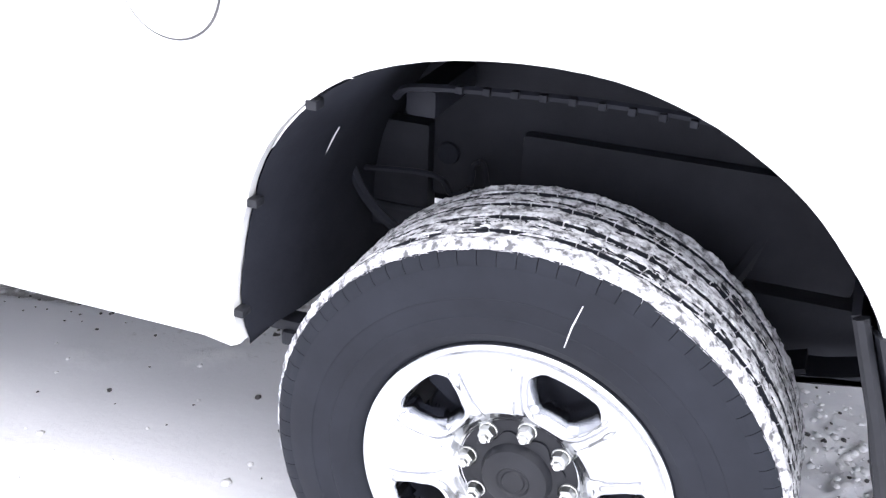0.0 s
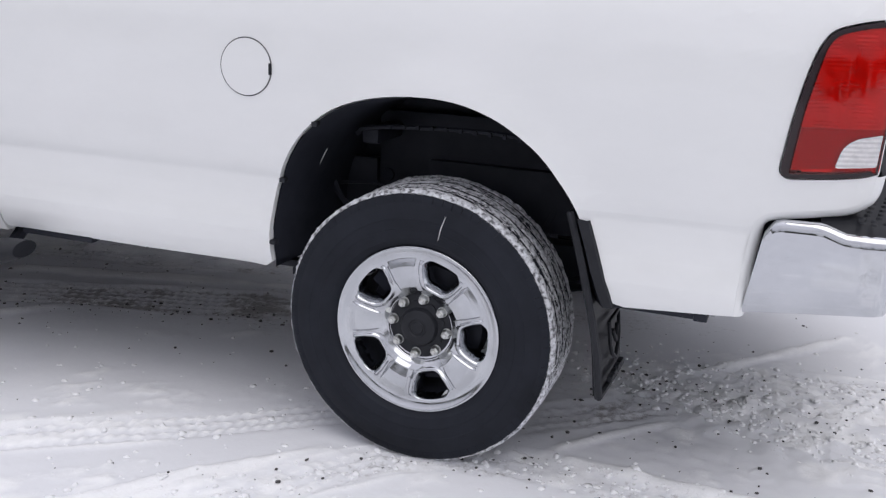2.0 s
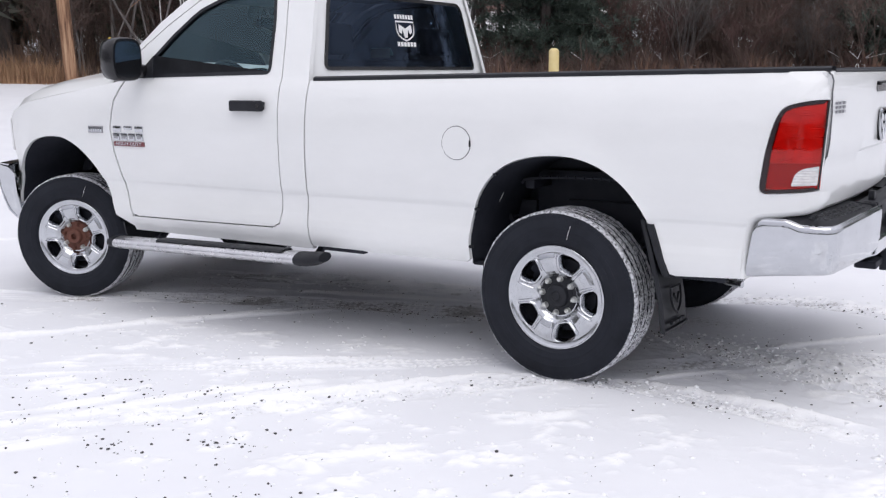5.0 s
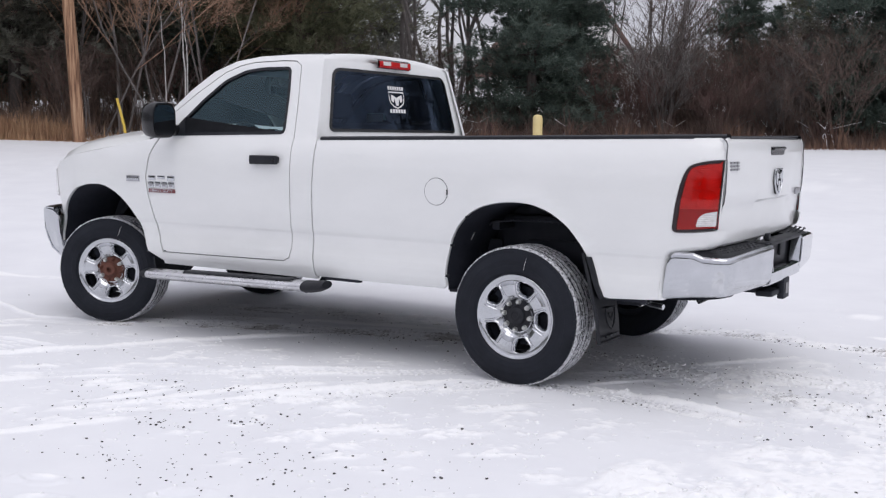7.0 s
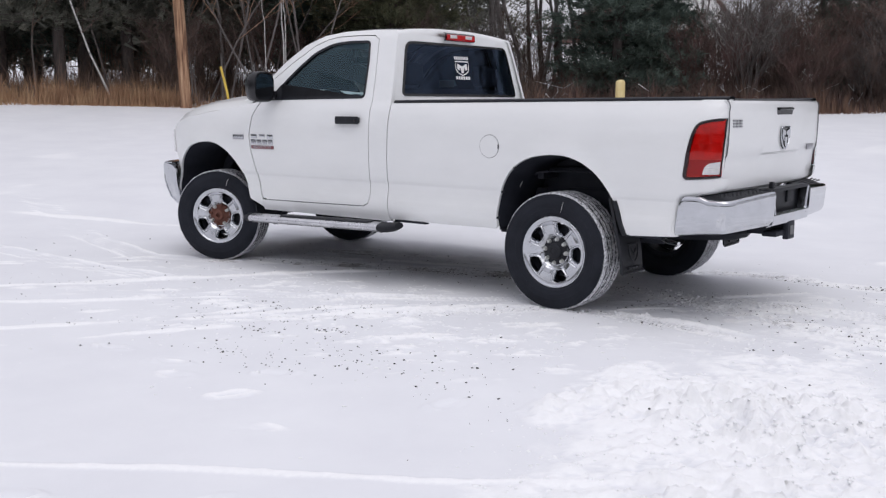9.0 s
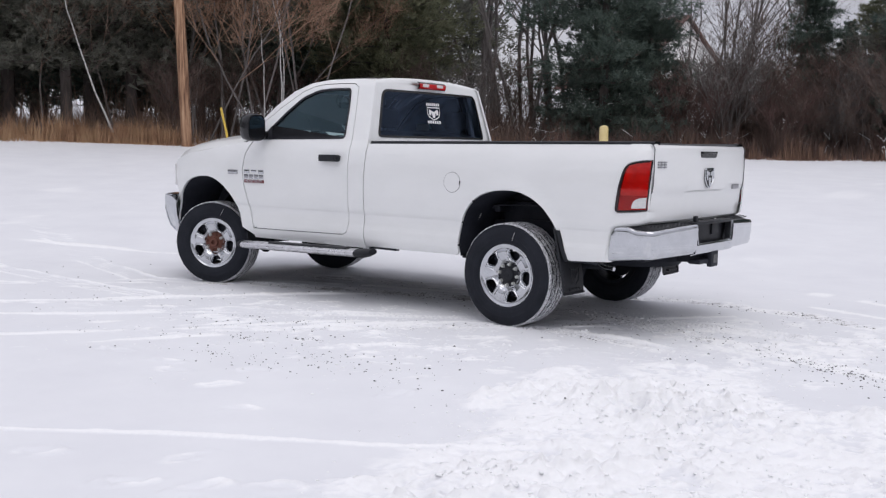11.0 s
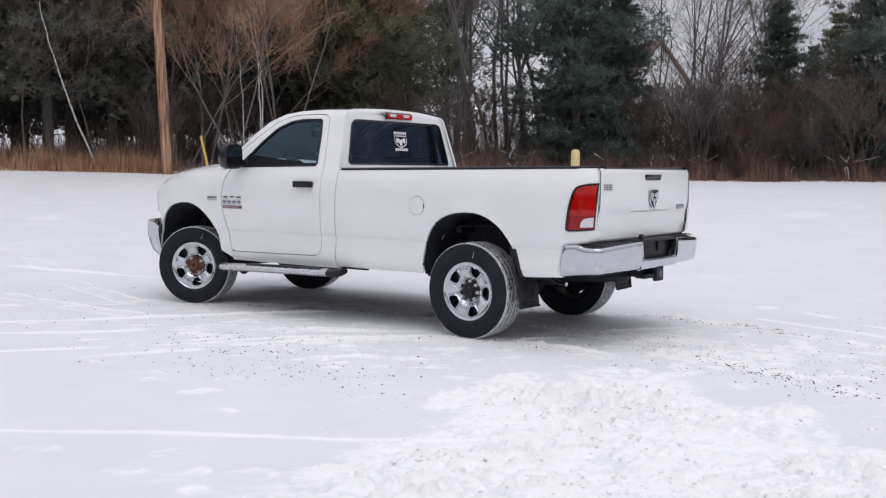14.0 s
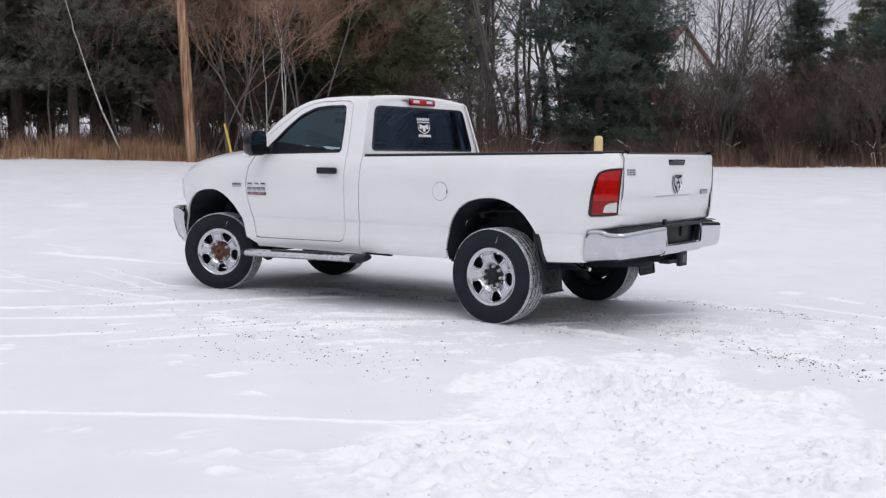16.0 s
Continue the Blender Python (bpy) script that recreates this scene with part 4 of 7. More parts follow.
# inside the near rear wheel opening: the bed's stamped wall with its seam, box and hook
part("well_seam", joined(tube(spline([(-0.31, 0.21, 0.905), (-0.26, 0.20, 0.930), (-0.02, 0.20, 0.946), (0.19, 0.20, 0.944), (0.30, 0.20, 0.91)], 20), 0.007, 6), *[box(-0.2 + 0.045 * k, -0.188 + 0.045 * k, 0.186, 0.20, 0.932 + 0.0035 * k - 0.0004 * k * k, 0.944 + 0.0035 * k - 0.0004 * k * k, 0.002) for k in range(10)]), UNDER, truck)
well = part("well_panel", box(-0.318, 0.42, 0.40, 0.43, 0.66, 0.96, 0.01), UNDER, truck)
part("well_panel", box(-0.56, -0.318, 0.385, 0.43, 0.58, 0.80, 0.012), UNDER, truck)
part("well_panel", box(-0.142, 0.44, 0.375, 0.42, 0.62, 0.815, 0.014), UNDER, truck)
part("well_panel", box(-0.29, -0.235, 0.20, 0.40, 0.878, 0.926, 0.012), UNDER, truck)
part("well_panel", box(-0.50, -0.14, 0.38, 0.40, 0.62, 0.635, 0.006), UNDER, truck)
for y0_, y1_ in ((-0.002, 0.36), (2 * C + 0.002, 2 * C - 0.36)):
    rows = [[(-0.474, y0_, z), (-0.468, lerp(0.4, [(0, y0_), (1, y1_)]), z), (-0.452, y1_, z)] for z in (0.514, 0.60, 0.70, 0.83)]
    part("liner_foot", loft(rows), LINER, truck)
part("drain_hole", turned(lathe([(0.0, -0.006), (0.020, -0.006), (0.022, 0.0)], 20), Matrix.Translation((-0.285, 0.399, 0.747))), LINER, well)
part("brake_line", tube(spline([(-0.55, 0.34, 0.70), (-0.30, 0.33, 0.73), (-0.26, 0.35, 0.69), (-0.232, 0.37, 0.70), (-0.225, 0.37, 0.742), (-0.208, 0.37, 0.750), (-0.20, 0.37, 0.715)], 28), 0.006, 6), UNDER, truck)
part("wiring_loom", tube(spline([(-0.46, 0.30, 0.80), (-0.40, 0.29, 0.68), (-0.30, 0.30, 0.60), (-0.2, 0.32, 0.56)], 16), 0.010, 6), UNDER, truck)
# white rod added to imitate daylight through a slit; the liner has no opening
part("well_sliver", tube([(-0.424, 0.150, 0.781), (-0.404, 0.150, 0.822), (-0.381, 0.150, 0.860)], [0.001, 0.004, 0.001], 6), DECAL, truck, "thin white rod standing in for a slit of daylight at the liner")

# ---- inside the cab ----
part("dashboard", joined(box(-3.02, -2.70, 0.12, 2 * C - 0.12, 1.10, 1.36, 0.05, 4), box(-3.0, -2.72, 0.32, 0.72, 1.30, 1.43, 0.05, 4), box(-3.12, -2.95, 0.10, 2 * C - 0.10, 1.30, 1.41, 0.03)), PLASTIC, truck)
wheel = joined(turned(lathe([(0.180 + 0.016 * math.cos(a), 0.016 * math.sin(a)) for a in [2 * math.pi * k / 10 for k in range(10)]], 36, "z", True), Matrix.Identity(4)),
               box(-0.175, 0.175, -0.025, 0.025, -0.02, 0.01, 0.008), box(-0.02, 0.02, -0.17, 0.0, -0.02, 0.01, 0.008), turned(lathe([(0.0, 0.03), (0.05, 0.025), (0.075, 0.0), (0.06, -0.03)], 20, "z"), Matrix.Identity(4)))
part("steering_wheel", turned(wheel, Matrix.Translation((-2.52, 0.50, 1.37)) @ Euler((0, radians(62), 0)).to_matrix().to_4x4()), PLASTIC, truck)
part("bench_seat", joined(box(-2.35, -1.80, 0.16, 2 * C - 0.16, 0.90, 1.10, 0.07, 4), turned(box(-0.09, 0.09, 0.16 - C, C - 0.16, 0.0, 0.52, 0.06, 4), Matrix.Translation((-1.78, C, 1.02)) @ Euler((0, radians(14), 0)).to_matrix().to_4x4())), SEAT, truck)
for yv in (0.42, 1.48):
    part("headrest", box(-1.72, -1.60, yv - 0.13, yv + 0.13, 1.56, 1.74, 0.045, 4), SEAT, truck)
part("rear_view_mirror", joined(box(-2.63, -2.59, C - 0.13, C + 0.13, 1.76, 1.83, 0.02, 3), tube([(-2.62, C, 1.82), (-2.66, C, 1.88)], 0.012, 6)), PLASTIC, truck)
part("headliner", box(-2.30, -1.62, 0.24, 2 * C - 0.24, 1.935, 1.95, 0.006), SEAT, truck)
for y in (0.035, 2 * C - 0.075):
    part("inner_trim", box(-2.95, -1.66, y, y + 0.04, 0.62, 1.40, 0.01), PLASTIC, truck)
ny_ = 2 * C - side(-2.34, 1.60).y - 0.03
part("window_notice", box(-2.43, -2.26, ny_, ny_ + 0.004, 1.565, 1.632), PAPER, truck, "pale yellow notice inside the passenger window")


# ---- wheels ----
R = 0.410


def tread_blocks():
    """Five rows of slanted tread blocks and the small lugs of the shoulders."""
    bm = bmesh.new()
    rows5 = [(-0.118, -0.078, 84), (-0.070, -0.030, 80), (-0.022, 0.022, 80), (0.030, 0.070, 80), (0.078, 0.118, 84)]
    for q, (h0, h1, n) in enumerate(rows5):
        for i in range(n):
            a0, a1 = 2 * math.pi * (i + 0.03) / n, 2 * math.pi * (i + 0.965) / n
            sk = (0.03, -0.025, 0.02, -0.025, 0.03)[q]
            if q == 2 and i % 2:
                sk = -sk
            vs = []
            for r in (R - 0.018, R):
                for a, h in ((a0, h0), (a1, h0), (a1 + sk, h1), (a0 + sk, h1)):
                    rr = r - (0.011 if abs(h) > 0.11 else 0.002 * abs(h) / 0.08)
                    vs.append(bm.verts.new((rr * math.cos(a), h, rr * math.sin(a))))
            for f in ((4, 5, 6, 7), (0, 1, 5, 4), (1, 2, 6, 5), (2, 3, 7, 6), (3, 0, 4, 7)):
                bm.faces.new([vs[k] for k in f])
    for s in (-1, 1):
        for i in range(84):
            a0, a1 = 2 * math.pi * (i + 0.01) / 84, 2 * math.pi * (i + 0.975) / 84
            vs = []
            for r, h in ((R - 0.010, 0.1185), (R - 0.018, 0.1235), (R - 0.026, 0.1260)):
                for a in (a0, a1):
                    vs.append(bm.verts.new((r * math.cos(a), s * h, r * math.sin(a))))
            for r, h in ((R - 0.02, 0.110), (R - 0.045, 0.124)):
                for a in (a0, a1):
                    vs.append(bm.verts.new((r * math.cos(a), s * h, r * math.sin(a))))
            for f in ((0, 1, 3, 2), (2, 3, 5, 4), (0, 2, 4, 8, 6), (1, 3, 5, 9, 7), (4, 5, 9, 8)):
                bm.faces.new([vs[k] for k in f])
    bmesh.ops.recalc_face_normals(bm, faces=bm.faces)
    return bm


def tread_snow(seed, n, m):
    """Snow caked on the ribs: a lumpy skin that sinks below the rubber where the tread is bare."""
    rows = []
    rnd = lambda x, y, z: noise.noise(Vector((x, y, z + seed)))
    for i in range(n):
        a = 2 * math.pi * i / n
        c, s = math.cos(a), math.sin(a)
        row = []
        for j in range(m):
            h = -0.1185 + 0.237 * j / (m - 1)
            base = R - lerp(abs(h), [(0.0, 0.0), (0.105, 0.003), (0.113, 0.008), (0.1185, 0.013), (0.1235, 0.022)])
            off = abs((h + 0.025) % 0.050 - 0.025)  # way from the middle of a rib
            groove = max(0.0, min(1.0, (off - 0.0192) / 0.0025)) if abs(h) < 0.09 else 0.0
            px, py, pz = c * 13, s * 13, h * 40
            lump = 0.0024 * rnd(px * 0.7, py * 0.7, pz * 2) + 0.0020 * rnd(px * 2.2, py * 2.2, pz * 5) + 0.0016 * rnd(px * 6, py * 6, pz * 8)
            shoulder = 0.0034 * (0.55 + 0.9 * rnd(c * 9, s * 9, 4) + 0.5 * rnd(c * 27, s * 27, h * 30) + 0.8 * rnd(c * 140, s * 140, h * 20)) * math.exp(-((abs(h) - 0.106) / 0.009) ** 2)
            rr = base + 0.0009 + shoulder + lump - groove * (0.020 - 0.017 * max(0.0, min(1.0, 0.15 + 2.2 * rnd(px * 0.8, py * 0.8, pz * 0.25 + 31))))
            row.append((rr * c, h * (1.0 if abs(h) < 0.118 else 1.012), rr * s))
        rows.append(row)
    return loft(rows, close_v=True)


FACE = [(0.0, 0.038), (0.098, 0.037), (0.104, 0.030), (0.110, 0.024), (0.124, 0.016), (0.150, 0.0085), (0.180, 0.0065), (0.198, 0.0075), (0.213, 0.009)]
LIP = [(0.209, 0.0095), (0.214, 0.0085), (0.219, 0.0075), (0.225, 0.0055), (0.230, 0.003), (0.235, -0.001), (0.239, -0.003), (0.244, 0.000), (0.2465, 0.010), (0.244, 0.030)]


def rim_spokes():
    """The pressed face: five deep windows with beaded walls, and five flat raised spokes between them."""
    hole = []
    for r, d in ((0.203, -0.245), (0.2075, -0.12), (0.209, 0.0), (0.2075, 0.12), (0.203, 0.245), (0.172, 0.235), (0.139, 0.165), (0.139, -0.165), (0.172, -0.235)):
        hole.append((r * math.cos(d), r * math.sin(d)))
    hole = rounded(hole, [0.011, 0, 0, 0, 0.011, 0.006, 0.012, 0.012, 0.006], 5)
    n, m = 640, 72
    A, RR = np.meshgrid(np.arange(n) * 2 * np.pi / n, 0.0985 + (0.213 - 0.0985) * np.arange(m) / (m - 1), indexing="ij")
    D = (A - math.radians(126) + math.radians(36)) % math.radians(72) - math.radians(36)
    px, py = RR * np.cos(D), RR * np.sin(D)
    run, _, _ = near_line(px, py, hole + hole[:1])
    inside = np.zeros(px.shape, bool)
    for (ax, ay), (bx, by) in zip(hole, hole[1:] + hole[:1]):
        inside ^= ((ay > py) != (by > py)) & (px < (bx - ax) * (py - ay) / (by - ay + 1e-12) + ax)
    run = np.where(inside, -run, run)
    inner = np.clip((0.203 - RR) / 0.010, 0, 1)  # the walls and beads end at the outer ring
    Y = np.interp(RR, [p[0] for p in FACE], [p[1] for p in FACE])
    Y += (0.008 + 0.014 * inner) * np.clip(1 - run / (0.005 + 0.008 * inner), 0, 1) ** 1.4 + np.clip(-run * 9, 0, 0.055)
    Y -= 0.0058 * inner * np.exp(-((run - 0.0175) / 0.0055) ** 2)
    mid = (math.radians(36) - np.abs(D)) * RR  # way from the middle of the spoke
    half_ = 0.019 + 0.24 * np.clip(RR - 0.112, 0, 1)
    step_ = np.clip((half_ + 0.006 - mid) / 0.006, 0, 1)
    Y -= 0.0048 * step_ * step_ * (3 - 2 * step_) * np.clip((RR - 0.112) / 0.012, 0, 1) * np.clip((0.208 - RR) / 0.022, 0, 1)
    Y += 0.0030 * np.exp(-((mid - half_ - 0.012) / 0.005) ** 2) * np.clip((RR - 0.125) / 0.02, 0, 1) * inner
    bm = loft([[(RR[i, j] * math.cos(A[i, j]), Y[i, j], RR[i, j] * math.sin(A[i, j])) for j in range(m)] for i in range(n)], close_v=True)
    bmesh.ops.delete(bm, geom=[v for v in bm.verts if v.co.y > 0.062], context="VERTS")
    return bm


def build_wheel(rusty):
    w = part("wheel", lathe([(0.235, -0.10), (0.218, -0.08), (0.208, -0.04), (0.208, 0.10), (0.235, 0.11)], 56), UNDER, None, "chrome wheel with a rusty hub" if rusty else "chrome wheel with a black centre cap")
    prof = [(0.222, -0.085), (0.232, -0.098), (0.242, -0.106), (0.247, -0.1045), (0.254, -0.1145), (0.268, -0.1245), (0.270, -0.1262), (0.300, -0.1325), (0.302, -0.1312), (0.330, -0.1335), (0.332, -0.1348), (0.352, -0.1325), (0.372, -0.127), (0.388, -0.119), (R - 0.0145, -0.108)]
    full = prof + [(r, -h) for r, h in reversed(prof)]
    tyre = part("tyre", lathe(full, 110), RUBBER, w, "black all-terrain tyre with snow in the tread", sharp=28)
    tagged(part("tread", tread_blocks(), RUBBER, w, "black rubber tread blocks", sharp=28), kind="stuff")
    tagged(part("packed_snow", tread_snow(3, 360, 42) if rusty else tread_snow(9, 720, 80), SNOW_TYRE, w, "snow packed in the tread"), kind="stuff")
    scratch = Vector((0.135, -0.1352, 0.2517))
    part("sidewall_scuff", tube([scratch, scratch + Vector((0.017, -0.0008, 0.032)), scratch + Vector((0.037, 0.0015, 0.062))], [0.0006, 0.0013, 0.0007], 6), DECAL, w, "pale scuff on the sidewall")
    at = Matrix.Translation((0, -0.116, -0.003)) @ Matrix.Diagonal((1.028, 1, 1.028, 1))
    part("rim", turned(joined(rim_spokes(), lathe(LIP, 110), lathe([(0.060, 0.041), (0.0955, 0.0405), (0.097, 0.036), (0.1005, 0.034)], 80)), at), RIM_CHROME, w, "chrome-clad five-spoke wheel face", sharp=60)
    part("brake_disc", lathe([(0.0, -0.035), (0.175, -0.035), (0.18, -0.02), (0.18, 0.02)], 40), UNDER, w)
    part("brake_caliper", turned(box(-0.02, 0.02, -0.05, -0.03, 0.120, 0.20, 0.006), Euler((0, radians(-36), 0)).to_matrix().to_4x4()), LINER, w)
    hub = RUST if rusty else PLASTIC
    out_ = Matrix.Translation((0, -0.007, 0))
    if rusty:
        part("centre_cap", turned(lathe([(0.0, -0.086), (0.018, -0.086), (0.020, -0.108), (0.040, -0.110), (0.047, -0.104), (0.050, -0.080), (0.068, -0.074), (0.072, -0.062)], 44), out_), hub, w, "rusty hub")
    else:
        rows = []
        for i in range(96):
            a = 2 * math.pi * i / 96
            lobe = 0.0055 * math.cos(8 * (a - math.radians(23)))
            rows.append([(r * math.cos(a), h, r * math.sin(a)) for r, h in ((0.001, -0.097), (0.017, -0.097), (0.019, -0.0945), (0.024, -0.0945), (0.027, -0.0975), (0.044, -0.0965), (0.052, -0.092), (0.056, -0.083), (0.058, -0.0775), (0.066 - lobe * 0.5, -0.0765), (0.072 - lobe, -0.075), (0.073 - lobe, -0.066))])
        part("centre_cap", turned(loft(rows, close_v=True), out_), hub, w, "black centre cap scalloped round the nuts")
    for k in range(8):
        a = math.radians(23 + 45 * k)
        nut = joined(lathe([(0.0, -0.100), (0.006, -0.100), (0.0075, -0.098), (0.008, -0.092), (0.0110, -0.091), (0.0136, -0.087), (0.0138, -0.080), (0.0138, -0.064)], 6), lathe([(0.0136, -0.0745), (0.0152, -0.0735), (0.0158, -0.066)], 18))
        part("lug_nut", turned(nut, Matrix.Translation((0.0835 * math.cos(a), -0.007, 0.0835 * math.sin(a)))), RUST if (rusty and k % 2) else STEEL, w, sharp=25)
    part("lug_ring", lathe([(0.060, -0.0782), (0.090, -0.0782), (0.0955, -0.0765), (0.0965, -0.070)], 56), PLASTIC if not rusty else RUST, w)
    return w


rear_wheel = build_wheel(False)
front_wheel = build_wheel(True)
HUB_Z = 0.402
for ob, m in ((rear_wheel, pose(0.0, 0.076, HUB_Z, 0, -15, 0)), (front_wheel, pose(-3.60, 0.10, HUB_Z, 0, -9, 23))):
    ob.matrix_basis = m
    ob.parent = truck
for ob, m in ((rear_wheel, pose(0.0, 2 * C - 0.076, HUB_Z, 0, 20, 180)), (front_wheel, pose(-3.56, 2 * C - 0.10, HUB_Z, 0, 33, 201))):
    o2 = copy_thing(ob, m)
    o2.parent = truck
# ---- ground: one snow sheet out to the horizon, with ruts, churned snow and bare gravel ----
def grid_noise(x, y, seed):
    """Smooth value noise from -1 to 1 for arrays of places."""
    rng = np.random.RandomState(seed)
    tab = rng.rand(256, 256) * 2 - 1
    xi, yi = np.floor(x).astype(int), np.floor(y).astype(int)
    fx, fy = x - xi, y - yi
    fx, fy = fx * fx * (3 - 2 * fx), fy * fy * (3 - 2 * fy)
    g = lambda a, c: tab[a & 255, c & 255]
    return (g(xi, yi) * (1 - fx) + g(xi + 1, yi) * fx) * (1 - fy) + (g(xi, yi + 1) * (1 - fx) + g(xi + 1, yi + 1) * fx) * fy


def fractal(x, y, scale, seed, octaves=4):
    out, a, tot = 0, 1.0, 0
    for k in range(octaves):
        out = out + a * grid_noise(x * scale * 2 ** k + 17.3 * k, y * scale * 2 ** k + 5.1 * k, seed + k)
        tot += a
        a *= 0.55
    return out / tot


def slope(x, y):
    """The lot is level by the truck and climbs to the wood's edge, more behind it."""
    s = -0.55 * x + 0.83 * y
    q = np.clip((s - 3.5) / 16.0, 0, 1)
    side_ = np.interp(0.83 * x + 0.55 * y, [-30, -16, -13.4, -11.5, -9.5, -2, 5.5, 8, 12, 30], [0.24, 0.24, 0.20, 0.07, 0.0, -0.06, -0.17, -0.17, -0.08, -0.05])
    return side_ * np.clip((s - 9) / 10.0, 0, 1) + 1.22 * q ** 1.25 + 0.045 * np.clip(s - 19.5, 0, None) + 0.05 * np.clip(s - 34, 0, 90)


# tyre tracks: a line, half width, depth, bareness, tread relief, crumbled snow
RUTS = [
    ([(-2.9, -1.7), (-2.23, -1.19), (-1.94, -0.97), (-1.39, -0.63), (-1.04, -0.37), (-0.66, -0.12), (-0.38, 0.09), (-0.1, 0.25)], 0.085, 0.006, 0.10, 1.0, 0.0),
    ([(-1.6, -1.75), (-0.75, -0.90), (-0.50, -0.62), (-0.28, -0.37), (-0.10, -0.13), (0.10, 0.03), (0.38, 0.05), (0.62, 0.03), (0.85, 0.0), (1.02, -0.03), (1.6, -0.15)], 0.095, 0.010, 0.24, 0.7, 0.7),
    ([(0.10, 0.22), (0.37, 0.44), (0.52, 0.57), (0.66, 0.70), (0.84, 0.80)], 0.10, 0.008, 0.45, 1.0, 0.2),
    ([(-3.9, -0.25), (-3.33, 0.09), (-2.81, 0.36), (-2.05, 0.67), (-1.59, 0.80), (-1.12, 0.94), (-0.5, 1.0), (0.3, 0.95)], 0.15, 0.010, 0.75, 0.9, 0.5),
    ([(0.1, 0.98), (0.44, 0.87), (0.63, 0.82), (0.84, 0.74), (1.0, 0.66), (1.23, 0.60), (1.48, 0.54), (2.1, 0.32), (2.6, 0.10), (3.6, -0.5)], 0.13, 0.010, 0.34, 0.3, 1.0),
    ([(0.5, 1.0), (0.81, 0.98), (1.08, 0.95), (1.46, 1.01), (2.4, 1.1), (4.0, 0.8)], 0.19, 0.008, 0.30, 0.8, 0.5),
    ([(-3.6, 0.9), (-2.4, 1.25), (-1.2, 1.5), (-0.1, 1.95), (0.6, 2.26), (1.15, 2.17), (1.65, 2.15), (2.2, 1.95), (3.4, 1.5), (5.5, 0.6)], 0.15, 0.010, 0.45, 0.8, 0.5),
    ([(-9.5, 1.6), (-6.0, 0.2), (-4.2, -0.35), (-3.6, -0.1)], 0.14, 0.008, 0.05, 0.7, 0.0),
    ([(-9.5, 0.0), (-6.2, -0.9), (-4.0, -1.0), (-2.9, -0.9)], 0.13, 0.008, 0.05, 0.7, 0.0),
]
CHURN = [(1.62, -4.0), (1.50, -3.5), (1.22, -2.5), (1.22, -2.1), (1.18, -1.2), (1.42, -0.1), (2.1, -0.25), (2.8, -0.85), (3.5, -1.1), (3.95, -1.9), (4.0, -2.8), (3.3, -3.6), (2.4, -4.1)]


def in_churn(x, y):
    """1 inside the churned patch, falling to 0 outside it."""
    inside = np.zeros(x.shape, bool)
    n = len(CHURN)
    for i in range(n):
        (ax, ay), (bx, by) = CHURN[i], CHURN[(i + 1) % n]
        cross = ((ay > y) != (by > y)) & (x < (bx - ax) * (y - ay) / (by - ay + 1e-12) + ax)
        inside ^= cross
    d, _, _ = near_line(x, y, CHURN + CHURN[:1])
    return np.clip(np.where(inside, 0.25 + d / 0.9, 0.25 - d / 0.7), 0, 1)


